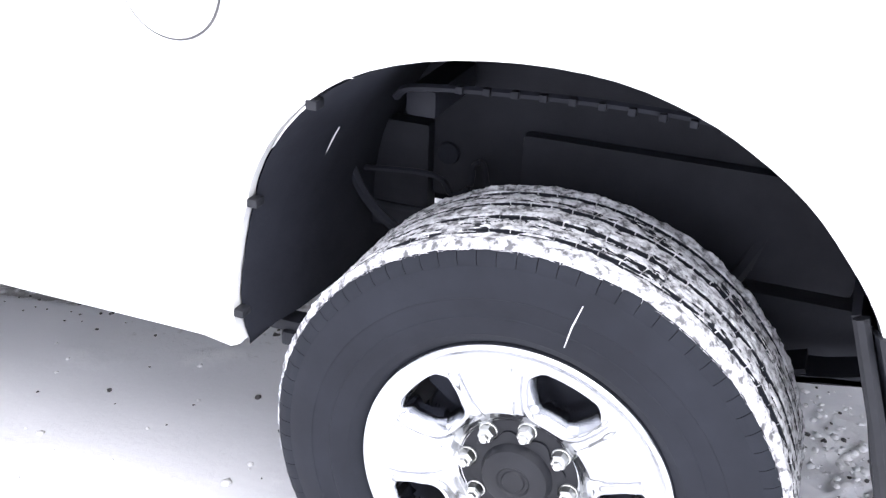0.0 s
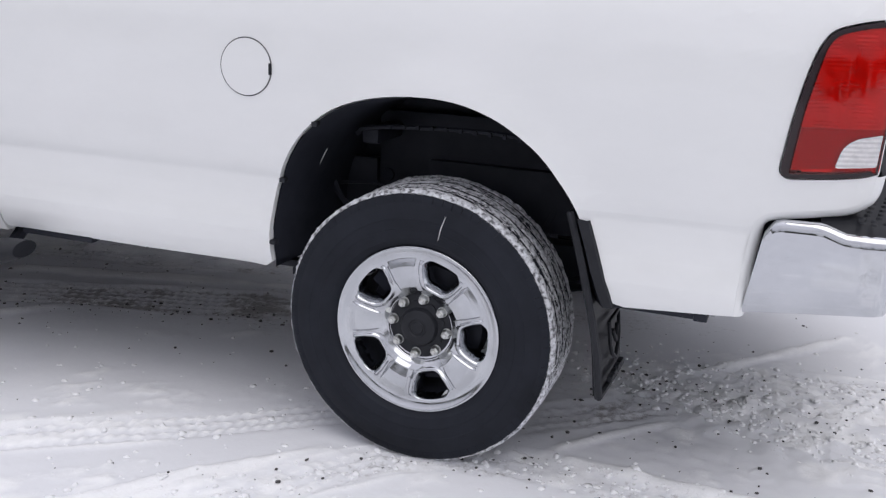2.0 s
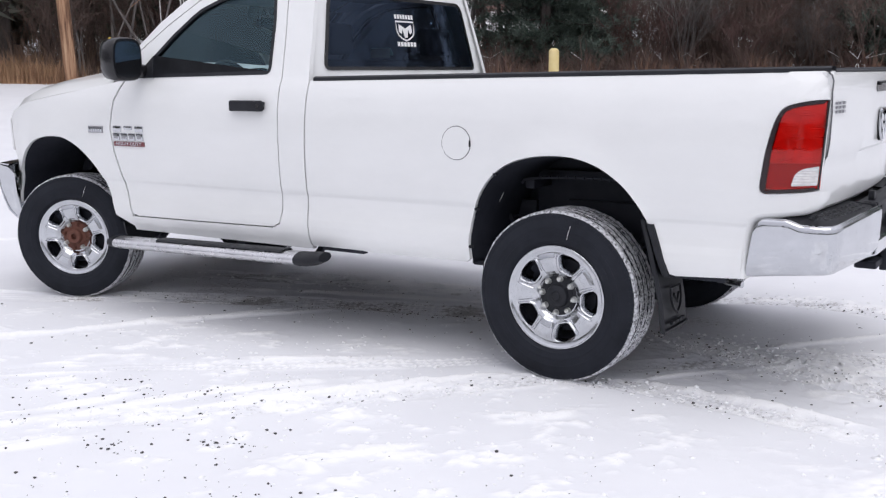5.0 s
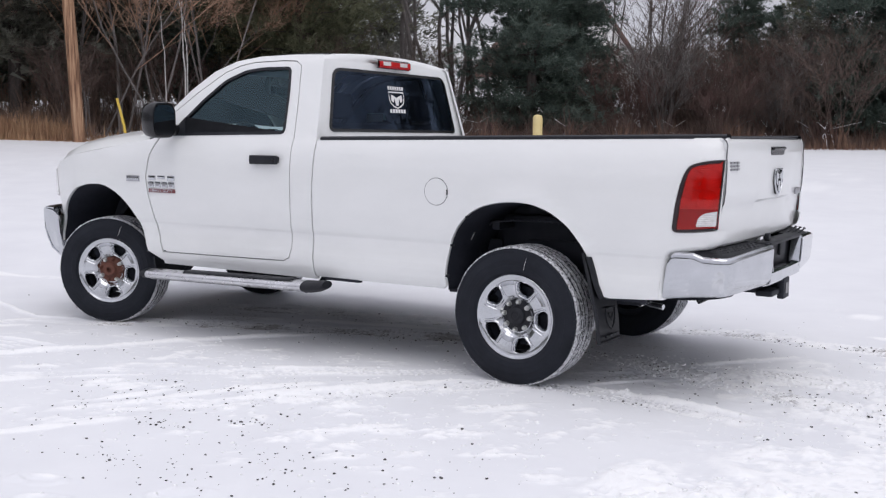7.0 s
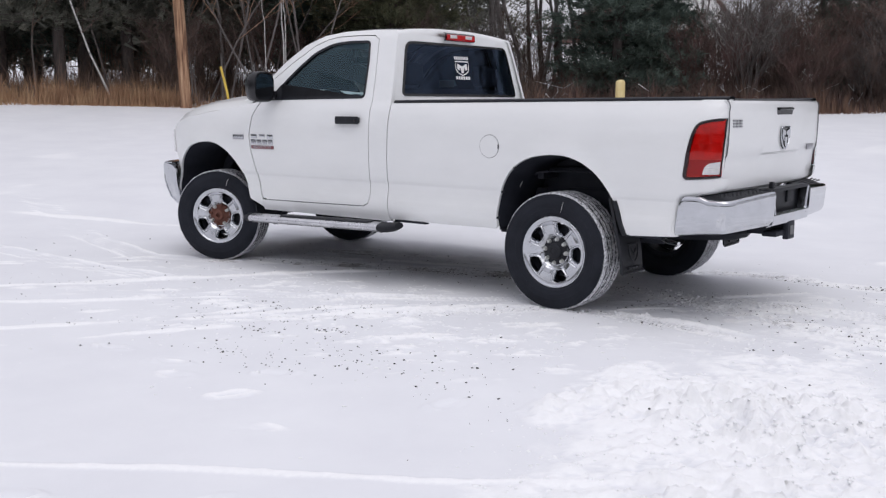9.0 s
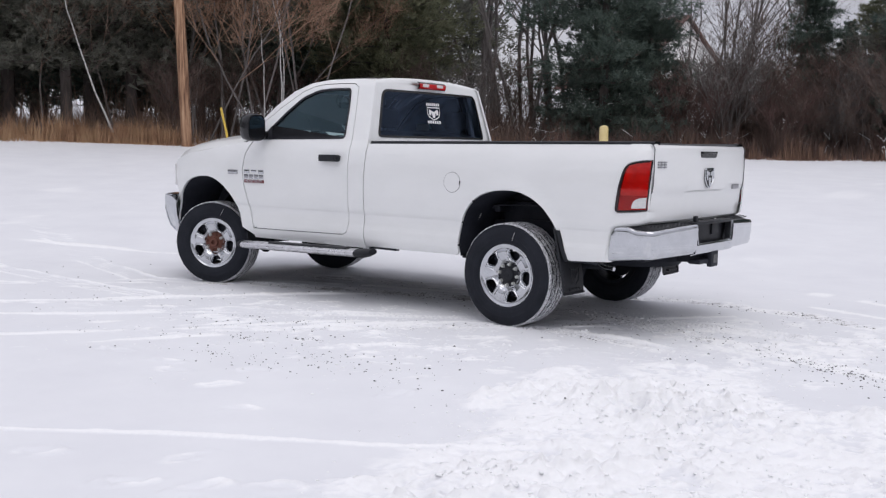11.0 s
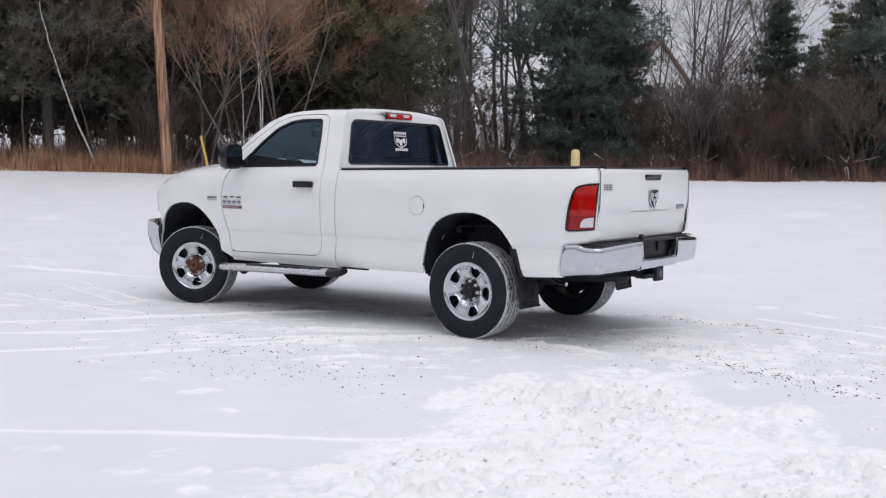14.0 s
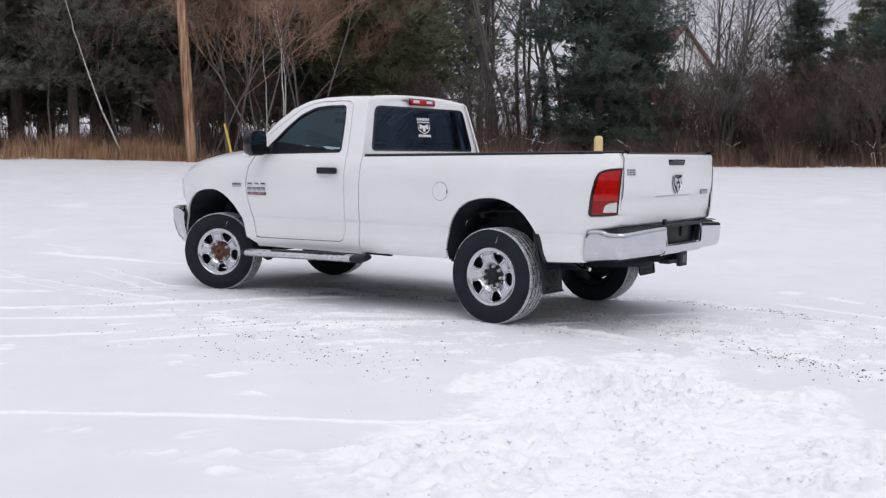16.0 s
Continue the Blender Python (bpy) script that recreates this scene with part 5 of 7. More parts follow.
# lines of loose snow pushed up on the packed lot: a line, half width, height
RIDGES = [
    ([(-5.2, -2.9), (-3.69, -1.98), (-2.88, -1.43), (-2.21, -0.93), (-1.71, -0.70), (-0.72, -0.01)], 0.060, 0.012),
    ([(-3.6, -1.6), (-2.88, -0.74), (-2.54, -0.30), (-2.17, 0.18), (-1.77, 0.61)], 0.036, 0.020),
    ([(-1.15, -1.2), (-0.81, -0.78), (-0.63, -0.55), (-0.53, -0.40), (-0.36, -0.24), (-0.18, -0.03)], 0.026, 0.020),
    ([(0.30, 0.13), (0.50, 0.13), (0.65, 0.12), (0.82, 0.10), (1.0, 0.09), (1.15, 0.07), (1.5, 0.0)], 0.030, 0.022),
    ([(0.35, 0.14), (0.52, 0.35), (0.65, 0.50), (0.78, 0.61)], 0.022, 0.018),
    ([(0.57, 0.89), (0.79, 1.10), (0.94, 1.27), (1.11, 1.48), (1.3, 1.7)], 0.026, 0.020),
    ([(-1.90, -1.48), (-1.74, -1.25)], 0.05, 0.010), ([(-1.20, -1.26), (-0.82, -0.84)], 0.045, 0.012), ([(-2.15, -0.92), (-2.0, -0.76)], 0.05, 0.010), ([(-1.90, -0.22), (-1.74, -0.04)], 0.04, 0.010), ([(-1.54, -1.74), (-1.30, -1.46)], 0.045, 0.010),
    ([(-3.0, -3.4), (-2.34, -2.61), (-1.98, -2.09), (-1.55, -1.58), (-1.27, -1.02), (-0.54, -0.25)], 0.055, 0.010),
    ([(-5.6, -2.0), (-4.86, -1.30), (-4.40, -0.60), (-4.0, 0.05)], 0.060, 0.010),
    ([(-2.13, -1.43), (-1.97, -1.21)], 0.05, 0.010), ([(-4.34, -1.25), (-4.07, -0.97)], 0.05, 0.010), ([(-2.31, -0.78), (-2.14, -0.70)], 0.05, 0.010), ([(-0.31, -1.44), (-0.02, -1.04)], 0.05, 0.009),
    ([(-2.52, -2.22), (-2.33, -1.88)], 0.045, 0.009), ([(-1.25, -0.84), (-1.08, -0.62)], 0.05, 0.010), ([(0.05, -0.74), (0.33, -0.40)], 0.045, 0.008), ([(-1.16, -1.11), (-0.80, -0.62)], 0.04, 0.008),
    ([(-0.9, -4.6), (-0.28, -4.13), (0.48, -3.6), (1.3, -3.12), (1.96, -2.62), (2.53, -2.31), (3.17, -1.94), (3.8, -1.6)], 0.028, 0.014),
    ([(-5.5, -2.2), (-4.93, -1.56), (-4.2, -0.73), (-3.73, -0.15)], 0.05, 0.012), ([(-4.4, -2.7), (-3.92, -2.12), (-3.3, -1.35), (-2.72, -0.47), (-2.0, 0.54)], 0.038, 0.014), ([(-3.9, -2.95), (-3.37, -2.43), (-2.85, -1.94), (-2.29, -1.29)], 0.045, 0.012),
    ([(-2.5, -3.9), (-2.09, -3.14), (-1.63, -2.25), (-1.22, -1.64)], 0.045, 0.012), ([(-1.79, -1.69), (-1.54, -1.23)], 0.045, 0.012), ([(-2.39, -1.21), (-2.23, -0.96)], 0.045, 0.010), ([(-0.81, -0.9), (-0.29, -0.15)], 0.040, 0.014), ([(1.02, 3.76), (2.52, 3.03), (3.6, 2.4)], 0.06, 0.014),
    
    ([(-1.6, 0.35), (-0.9, 0.62), (-0.3, 0.72)], 0.05, 0.012),
    ([(-3.2, 0.55), (-2.2, 0.95), (-1.2, 1.2), (-0.2, 1.35)], 0.05, 0.012), ([(-2.9, 1.0), (-1.9, 1.5), (-0.7, 1.75)], 0.05, 0.012),
    ([(-9.0, -2.6), (-7.2, -1.6), (-5.8, -0.5)], 0.09, 0.012), ([(-8.4, 0.6), (-6.6, 1.0), (-5.2, 1.3)], 0.09, 0.012), ([(2.3, 2.9), (3.6, 2.7), (5.2, 2.0)], 0.06, 0.012), ([(1.4, 2.7), (2.6, 2.35), (4.0, 1.7)], 0.05, 0.012),
    ([(2.91, -1.58), (2.34, -1.45), (1.84, -1.14), (1.4, -0.75)], 0.08, 0.030), ([(1.66, -2.85), (1.75, -2.47), (1.72, -1.85), (1.62, -1.2)], 0.08, 0.026),
]
# footprints: place and heading
PRINTS = [(-0.88, -2.60, 20), (-0.13, -2.81, 60), (-1.44, -2.59, 15), (0.79, -2.30, 80), (-0.65, -2.75, 20), (-0.24, -2.40, 40), (0.88, -4.15, 50), (1.17, -4.01, 70), (0.34, -3.08, 30), (1.43, -3.79, 40), (0.81, -3.79, 75), (0.23, -4.16, 40), (1.46, -4.12, 20), (-0.5, -1.0, 30), (-0.35, -1.54, 10), (-2.3, -3.2, 40), (-1.7, -3.6, 60)]


def lay(x, y):
    """Height of the snow, its bareness, and how much loose fresh snow lies on the packed sheet; the churn's hollows are
    also darkened as shade.
    """
    h = 0.012 * fractal(x, y, 0.55, 3, 3) + 0.004 * fractal(x, y, 3.1, 11, 3)
    bare, loose = np.zeros(x.shape), np.zeros(x.shape)
    grit = fractal(x, y, 34, 141, 2)
    grain = fractal(x, y, 11, 143, 3)
    for i, (pts, hw, dep, ba, tread, crumb) in enumerate(RUTS):
        d, c, s = near_line(x, y, pts)
        total = sum(math.dist(p, q) for p, q in zip(pts, pts[1:]))
        fade = np.clip(np.minimum(s, total - s) / 0.5, 0, 1)
        w2 = d + 0.016 * fractal(x, y, 4.6, 71 + i, 3) + 0.05 * crumb * fractal(x, y, 2.6, 76 + i, 3)
        floor_ = np.clip((hw - w2) / 0.02, 0, 1) * fade
        broken = np.clip(0.25 + 1.5 * fractal(x, y, 2.3, 81 + i, 3), 0, 1.2) * fade * (1 - 0.6 * crumb)
        berm = np.exp(-((w2 - hw - 0.008) / 0.012) ** 2) * broken
        rows_ = np.clip(1.8 * np.sin(c * 2 * np.pi / 0.048), -1, 1)
        lug = rows_ * 0.6 + 0.55 * np.clip(1.8 * np.sin(s * 2 * np.pi / 0.040 + 1.6 * np.floor(c / 0.048)), -1, 1)
        worn = tread * np.clip(0.75 + 1.2 * fractal(x, y, 1.9, 191 + i, 3), 0, 1)
        crumbly = crumb * np.abs(grain) * np.clip(0.6 + 1.4 * fractal(x, y, 3.1, 196 + i, 2), 0, 1.4)
        h = h - dep * floor_ + 0.014 * berm + floor_ * (0.0055 * lug * worn + 0.003 * grit + 0.022 * crumbly)
        # gravel and loose snow; their lug pattern also colours in the tread's weak relief shading
        bare = np.maximum(bare, ba * floor_ * np.clip(0.45 + 1.4 * fractal(x, y, 3.6, 91 + i, 4) - 0.35 * lug * worn + 0.5 * crumb * grit, 0, 1.2))
        loose = np.maximum(loose, np.maximum(np.clip(berm * 1.3, 0, 1), floor_ * np.maximum(0.9 * worn * np.clip(lug * 1.2 - 0.1 + 0.8 * grain, 0, 1), np.clip(crumb * (2.4 * fractal(x, y, 9, 201 + i, 3) + 0.15), 0, 1))))
    for i, (pts, hw, up) in enumerate(RIDGES):
        d, c, s = near_line(x, y, pts)
        total = sum(math.dist(p, q) for p, q in zip(pts, pts[1:]))
        fade = np.clip(np.minimum(s, total - s) / min(0.5, total * 0.4) + 0.25 * grain, 0, 1)
        patchy = np.clip((0.95 if hw < 0.04 else 0.45) + (1.0 if hw < 0.04 else 1.9) * fractal(x, y, 1.7, 271 + i, 3) + 0.5 * fractal(x, y, 7, 301 + i, 2), 0, 1)
        w2 = (d + (0.012 if hw < 0.04 else 0.03) * fractal(x, y, 5.5, 251 + i, 3) + 0.005 * grit) / hw
        body = np.clip(1.15 - w2, 0, 1) * fade * patchy
        h = h + up * body ** 0.8 * (1 + 0.35 * grain)
        loose = np.maximum(loose, np.clip(body * 2.0, 0, 0.85))
    for x0, y0, turn in PRINTS:
        ca, sa = math.cos(radians(turn)), math.sin(radians(turn))
        u, v = ((x - x0) * ca + (y - y0) * sa) / 0.11, ((x - x0) * -sa + (y - y0) * ca) / 0.048
        r = np.hypot(u, v) + 0.35 * grain
        h = h + 0.013 * np.exp(-((r - 1.05) / 0.28) ** 2) * np.clip(0.7 + 1.6 * fractal(x, y, 9, 411, 2), 0, 1.5) - 0.010 * np.clip(1 - r, 0, 1)
        loose = np.maximum(loose, np.clip(np.exp(-((r - 1.0) / 0.35) ** 2) * np.clip(0.4 + 1.8 * fractal(x, y, 8, 421, 2), 0, 1.2) * 0.75, 0, 1))
    # scuffed flecks of loose snow in front of the truck
    scuff = np.clip(fractal(x * 0.9 + y * 0.4, y * 1.6 - x * 1.0, 4.6, 431, 5) * 3.2 - 0.25, 0, 1) * np.clip(0.45 + 1.7 * grain + 1.0 * grit, 0, 1) * np.clip(1.15 - np.hypot((x + 1.2) / 3.2, (y + 1.0) / 1.3) ** 2, 0, 1)
    side_scuff = np.clip(fractal(x * 1.3 + y * 0.5, y * 1.3 - x * 0.4, 3.2, 433, 5) * 3.2 - 0.1, 0, 1) * np.clip(0.45 + 1.6 * grain + 1.0 * grit, 0, 1) * np.clip(1.25 - np.hypot((x - 3.2) / 2.6, (y - 0.6) / 1.9) ** 2, 0, 1)
    scuff = np.maximum(scuff, side_scuff)
    far_scuff = np.clip(fractal(x, y, 0.7, 441, 4) * 4 - 1.4, 0, 1) * np.clip((np.hypot(x + 1, y - 1) - 4) / 3, 0, 0.4)
    loose = np.maximum(loose, np.maximum(scuff, far_scuff))
    h = h + 0.010 * scuff
    ch = in_churn(x, y)
    edge = np.clip(ch * 1.35 - 0.15 + 1.5 * fractal(x, y, 1.6, 451, 4) * np.clip(ch * 4, 0, 1) * (1.3 - ch), 0, 1)
    lump = np.clip(fractal(x, y, 8.5, 51, 2) + 0.12, 0, 1) ** 0.8
    crumb = np.clip(fractal(x + 0.03 * grain, y + 0.03 * grit, 19.0, 55, 2) + 0.1, 0, 1) ** 0.8
    broad = np.clip(0.75 + 1.3 * fractal(x, y, 1.3, 57, 3), 0.2, 1.5)
    h = h + edge * broad * (0.004 + 0.036 * lump + 0.060 * crumb + 0.016 * np.clip(grit, 0, 1)) - 0.008 * ch
    # loose snow in the churn; occlusion shade is coloured in, hollows darker than lump tops
    loose = np.maximum(loose, np.clip(edge * 1.6, 0, 1) * np.clip(0.25 + 0.8 * lump + 1.4 * crumb + 0.7 * fractal(x, y, 3.0, 481, 4) + 0.7 * grit, 0, 1))
    # crumbled snow and gravel behind the rear wheels
    tail = np.clip(1.2 - np.hypot((x - 1.3) / 1.6, (y - 0.65) / 0.55) ** 2, 0, 1)
    h = h + tail * (0.012 * np.abs(grain) + 0.006 * grit)
    bare = np.maximum(bare, tail * 0.16 * np.clip(0.2 + 1.8 * fractal(x, y, 3.3, 461, 4), 0, 1))
    loose = np.maximum(loose, tail * np.clip(2.2 * fractal(x, y, 5.2, 471, 4), 0, 1))
    # more of the grey ground colour within the truck's rectangle, broken by noise
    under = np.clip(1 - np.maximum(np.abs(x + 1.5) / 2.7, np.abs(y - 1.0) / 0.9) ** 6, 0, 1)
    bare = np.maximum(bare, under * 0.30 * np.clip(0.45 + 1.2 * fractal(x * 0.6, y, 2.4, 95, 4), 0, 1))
    return h, bare * (1 - 0.75 * loose), loose


def steps(*runs):
    out = []
    for a, c, d in runs:
        n = max(1, round((c - a) / d))
        out += [a + (c - a) * i / n for i in range(n)]
    return np.array(out + [runs[-1][1]])


gx = steps((-700, -300, 80), (-300, -100, 25), (-100, -40, 6), (-40, -14, 1.3), (-14, -6, 0.2), (-6, -2.4, 0.036), (-2.4, 1.2, 0.016), (1.2, 4.0, 0.017), (4.0, 6, 0.06), (6, 12, 0.3), (12, 40, 2), (40, 140, 10), (140, 700, 70))
gy = steps((-700, -140, 70), (-140, -40, 10), (-40, -10, 2), (-10, -5, 0.2), (-5, -4.2, 0.04), (-4.2, -1.7, 0.020), (-1.7, 1.3, 0.016), (1.3, 3.4, 0.04), (3.4, 10, 0.2), (10, 30, 0.8), (30, 60, 2.5), (60, 160, 10), (160, 700, 70))
X, Y = np.meshgrid(gx, gy, indexing="ij")
H, BARE, LOOSE = lay(X, Y)
Z = slope(X, Y) + H


def np_mesh(name, verts, faces, mat):
    me = bpy.data.meshes.new(name)
    me.vertices.add(len(verts))
    me.vertices.foreach_set("co", np.asarray(verts, np.float32).ravel())
    n, k = faces.shape
    me.loops.add(n * k)
    me.loops.foreach_set("vertex_index", faces.ravel().astype(np.int32))
    me.polygons.add(n)
    me.polygons.foreach_set("loop_start", np.arange(0, n * k, k, dtype=np.int32))
    me.update(calc_edges=True)
    me.materials.append(mat)
    return me


nx, ny = len(gx), len(gy)
idx = np.arange(nx * ny).reshape(nx, ny)
quads = np.stack([idx[:-1, :-1], idx[1:, :-1], idx[1:, 1:], idx[:-1, 1:]], -1).reshape(-1, 4)

SNOW = material("snow", (0.84, 0.85, 0.88), 0.75, Subsurface_Weight=0.0)
t, b = nodes_of(SNOW)
at = t.nodes.new("ShaderNodeAttribute")
at.attribute_name = "bare"
speck = noise_tex(t, 38, 6, 0.7)
mth = t.nodes.new("ShaderNodeMath")
mth.operation = "MULTIPLY_ADD"
t.links.new(at.outputs["Fac"], mth.inputs[0])
mth.inputs[1].default_value = 0.78
mth2 = t.nodes.new("ShaderNodeMath")
mth2.operation = "SUBTRACT"
t.links.new(speck, mth2.inputs[0])
mth2.inputs[1].default_value = 0.32
t.links.new(mth2.outputs[0], mth.inputs[2])
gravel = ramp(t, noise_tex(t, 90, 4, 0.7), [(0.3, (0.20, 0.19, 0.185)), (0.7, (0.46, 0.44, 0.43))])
packed = ramp(t, noise_tex(t, 1.3, 6, 0.6), [(0.3, (0.712, 0.72, 0.752)), (0.7, (0.765, 0.774, 0.80))])
fresh = ramp(t, noise_tex(t, 24, 6, 0.7), [(0.3, (0.845, 0.851, 0.867)), (0.7, (0.90, 0.903, 0.911))])
at2 = t.nodes.new("ShaderNodeAttribute")
at2.attribute_name = "loose"
snowc = mixed(t, ramp(t, mixed(t, 0.25, at2.outputs["Fac"], noise_tex(t, 45, 6, 0.7)), [(0.18, (0, 0, 0)), (0.62, (1, 1, 1))]), packed, fresh)
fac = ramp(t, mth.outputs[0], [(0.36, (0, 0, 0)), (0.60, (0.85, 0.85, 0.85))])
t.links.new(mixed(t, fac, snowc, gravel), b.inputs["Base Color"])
grainy = t.nodes.new("ShaderNodeMath")  # loose snow is rough, packed snow smooth
grainy.operation = "MULTIPLY_ADD"
t.links.new(at2.outputs["Fac"], grainy.inputs[0])
grainy.inputs[1].default_value, grainy.inputs[2].default_value = 0.9, 0.22
relief = t.nodes.new("ShaderNodeMath")
relief.operation = "MULTIPLY"
t.links.new(noise_tex(t, 48, 8, 0.72), relief.inputs[0])
t.links.new(grainy.outputs[0], relief.inputs[1])
bumped(t, b, relief.outputs[0], 0.42, 0.014)

me = np_mesh("ground", np.stack([X, Y, Z], -1).reshape(-1, 3), quads, SNOW)
me.polygons.foreach_set("use_smooth", [True] * len(me.polygons))
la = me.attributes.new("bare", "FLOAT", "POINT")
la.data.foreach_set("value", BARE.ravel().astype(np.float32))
la = me.attributes.new("loose", "FLOAT", "POINT")
la.data.foreach_set("value", LOOSE.ravel().astype(np.float32))
tagged(new("ground", me), "snow-covered lot with tyre ruts and scattered gravel", "snowy ground", kind="structure")


def height(x, y):
    a, c = np.array([float(x)]), np.array([float(y)])
    return float((slope(a, c) + lay(a, c)[0])[0])


# loose gravel and lumps of churned snow
ICO = bmesh.new()
bmesh.ops.create_icosphere(ICO, subdivisions=1, radius=1)
ico_v = np.array([v.co[:] for v in ICO.verts])
ico_f = np.array([[v.index for v in f.verts] for f in ICO.faces])
ICO.free()

def scatter(name, places, sizes, flat, mat, rng, sink=0.3):
    V, F2 = ico_v, ico_f
    n = len(places)
    ph = rng.rand(n, 1, 3) * 7
    bump_ = 1 + 0.28 * np.sin(V[None] * 2.6 + ph).prod(-1, keepdims=True) + 0.42 * (rng.rand(n, len(V), 1) - 0.5)
    ang = rng.rand(n) * 6.28
    pts = V[None] * bump_ * sizes[:, None, None] * np.stack([np.ones(n), 0.6 + 0.5 * rng.rand(n), flat * (0.7 + 0.5 * rng.rand(n))], -1)[:, None]
    c, s = np.cos(ang)[:, None], np.sin(ang)[:, None]
    out = np.stack([pts[..., 0] * c - pts[..., 1] * s, pts[..., 0] * s + pts[..., 1] * c, pts[..., 2] + (sizes * flat * sink)[:, None]], -1) + places[:, None]
    faces = (F2[None] + (np.arange(n) * len(V))[:, None, None]).reshape(-1, 3)
    return new(name, np_mesh(name, out.reshape(-1, 3), faces, mat))


def on_ground(xy):
    h = lay(xy[:, 0], xy[:, 1])[0]
    return np.column_stack([xy, slope(xy[:, 0], xy[:, 1]) + h])


STONE = mottled("gravel_stone", [(0.3, (0.035, 0.034, 0.036)), (0.7, (0.10, 0.095, 0.095))], 30, 0.8)
rng = np.random.RandomState(5)
spots = []
for cx, cy, sx, sy, n in ((-0.81, -2.23, 0.10, 0.08, 22), (-0.45, -2.30, 0.22, 0.10, 18), (-1.45, -1.25, 0.40, 0.30, 30), (-1.87, -1.23, 0.25, 0.2, 16), (-3.87, -1.78, 0.35, 0.25, 12), (-3.5, -1.26, 0.35, 0.25, 14), (0.66, -2.06, 0.18, 0.12, 12), (-0.06, -2.05, 0.25, 0.15, 12),
                           (-2.0, -2.25, 0.35, 0.25, 18), (0.53, -1.42, 0.15, 0.2, 12), (0.7, -0.95, 0.15, 0.1, 5), (1.07, -2.35, 0.08, 0.12, 6), (1.66, -0.22, 0.2, 0.15, 8), (-1.50, -1.21, 0.06, 0.03, 14), (-1.24, -1.05, 0.06, 0.03, 14), (-0.99, -0.85, 0.06, 0.03, 12), (-1.1, -1.75, 0.08, 0.03, 16), (-0.67, -1.47, 0.06, 0.03, 14), (-0.80, -1.52, 0.06, 0.03, 12), (2.28, 0.22, 0.14, 0.04, 70), (2.60, 0.0, 0.20, 0.06, 130), (3.05, -0.28, 0.24, 0.08, 90), (-1.2, -1.7, 1.6, 0.8, 50), (-0.55, -1.95, 0.55, 0.22, 80), (-1.4, -1.55, 0.5, 0.25, 50), (0.1, -1.75, 0.4, 0.2, 30), (-3.0, -0.8, 1.5, 0.8, 60),
                           (1.0, 0.6, 0.5, 0.3, 90), (-1.9, 0.7, 1.0, 0.3, 120), (-0.8, 1.0, 0.8, 0.25, 100), (2.2, 2.6, 1.6, 0.8, 60), (-6.5, -1.5, 1.5, 1.5, 25), (0.5, 0.85, 0.3, 0.2, 40), (3.1, 1.0, 1.1, 0.9, 240), (2.7, 0.2, 0.5, 0.25, 70)):
    spots.append(np.column_stack([rng.normal(cx, sx, n), rng.normal(cy, sy, n)]))
for trail, n, w in (([(-0.1, 0.92), (0.29, 1.01), (0.88, 0.79), (1.67, 0.57), (2.11, 0.33)], 110, 0.06), ([(-1.2, -1.3), (-0.50, -0.62), (-0.10, -0.13), (0.38, 0.02), (1.02, -0.08)], 90, 0.06), ([(0.52, 2.26), (1.15, 2.15), (1.59, 2.17), (2.12, 1.97), (3.4, 1.5), (5.0, 0.7)], 190, 0.05), ([(-3.4, 0.25), (-2.2, 0.5), (-1.2, 0.75), (-0.2, 0.9)], 170, 0.05)):
    line = np.array([p[:2] for p in spline([(*q, 0) for q in trail], n)])
    spots.append(line + rng.normal(0, w, line.shape))
spots = np.concatenate(spots)
size = 0.0028 + 0.0065 * rng.rand(len(spots)) ** 2.6
tagged(scatter("gravel", on_ground(spots), size, 0.6, STONE, rng, sink=0.35), "dark loose gravel stones lying on the snow", "gravel", kind="stuff")

LUMP = mottled("snow_lump", [(0.3, (0.82, 0.827, 0.845)), (0.7, (0.88, 0.883, 0.89))], 9, 0.8, bump=0.25, bscale=70, bdist=0.01)
def crumbs(n):
    c = np.column_stack([rng.uniform(0.9, 4.2, n), rng.uniform(-4.3, 0.2, n)])
    return c[in_churn(c[:, 0], c[:, 1]) * np.clip(0.55 + 1.5 * fractal(c[:, 0], c[:, 1], 2.2, 15, 2), 0.1, 1) > rng.rand(n) * 1.1]


big, fine = crumbs(900), crumbs(7000)
def along(k, n, w):
    return np.array([p[:2] for p in spline([(*q, 0) for q in RUTS[k][0]], n)]) + rng.normal(0, w, (n, 2))


more = np.concatenate([along(4, 800, 0.08), along(1, 500, 0.06), along(5, 500, 0.12), along(6, 400, 0.1), np.column_stack([rng.normal(2.8, 1.0, 900), rng.normal(0.9, 0.9, 900)]), np.column_stack([rng.normal(-0.9, 1.3, 1100), rng.normal(-1.0, 0.7, 1100)])])
lob = scatter("snow_clumps", on_ground(big), 0.008 + 0.024 * rng.rand(len(big)) ** 2.2, 0.5, LUMP, rng, -0.35)
tagged(lob, "clumps of churned white snow", "snow clumps", kind="stuff")
small_ = np.concatenate([fine, more])
tagged(scatter("snow_crumbs", on_ground(small_), 0.004 + 0.011 * rng.rand(len(small_)) ** 2, 0.6, LUMP, rng, -0.15), "fine crumbs of churned white snow", "snow crumbs", kind="stuff")
for nm in ("snow_clumps", "snow_crumbs"):
    me = bpy.data.objects[nm].data
    me.polygons.foreach_set("use_smooth", [True] * len(me.polygons))
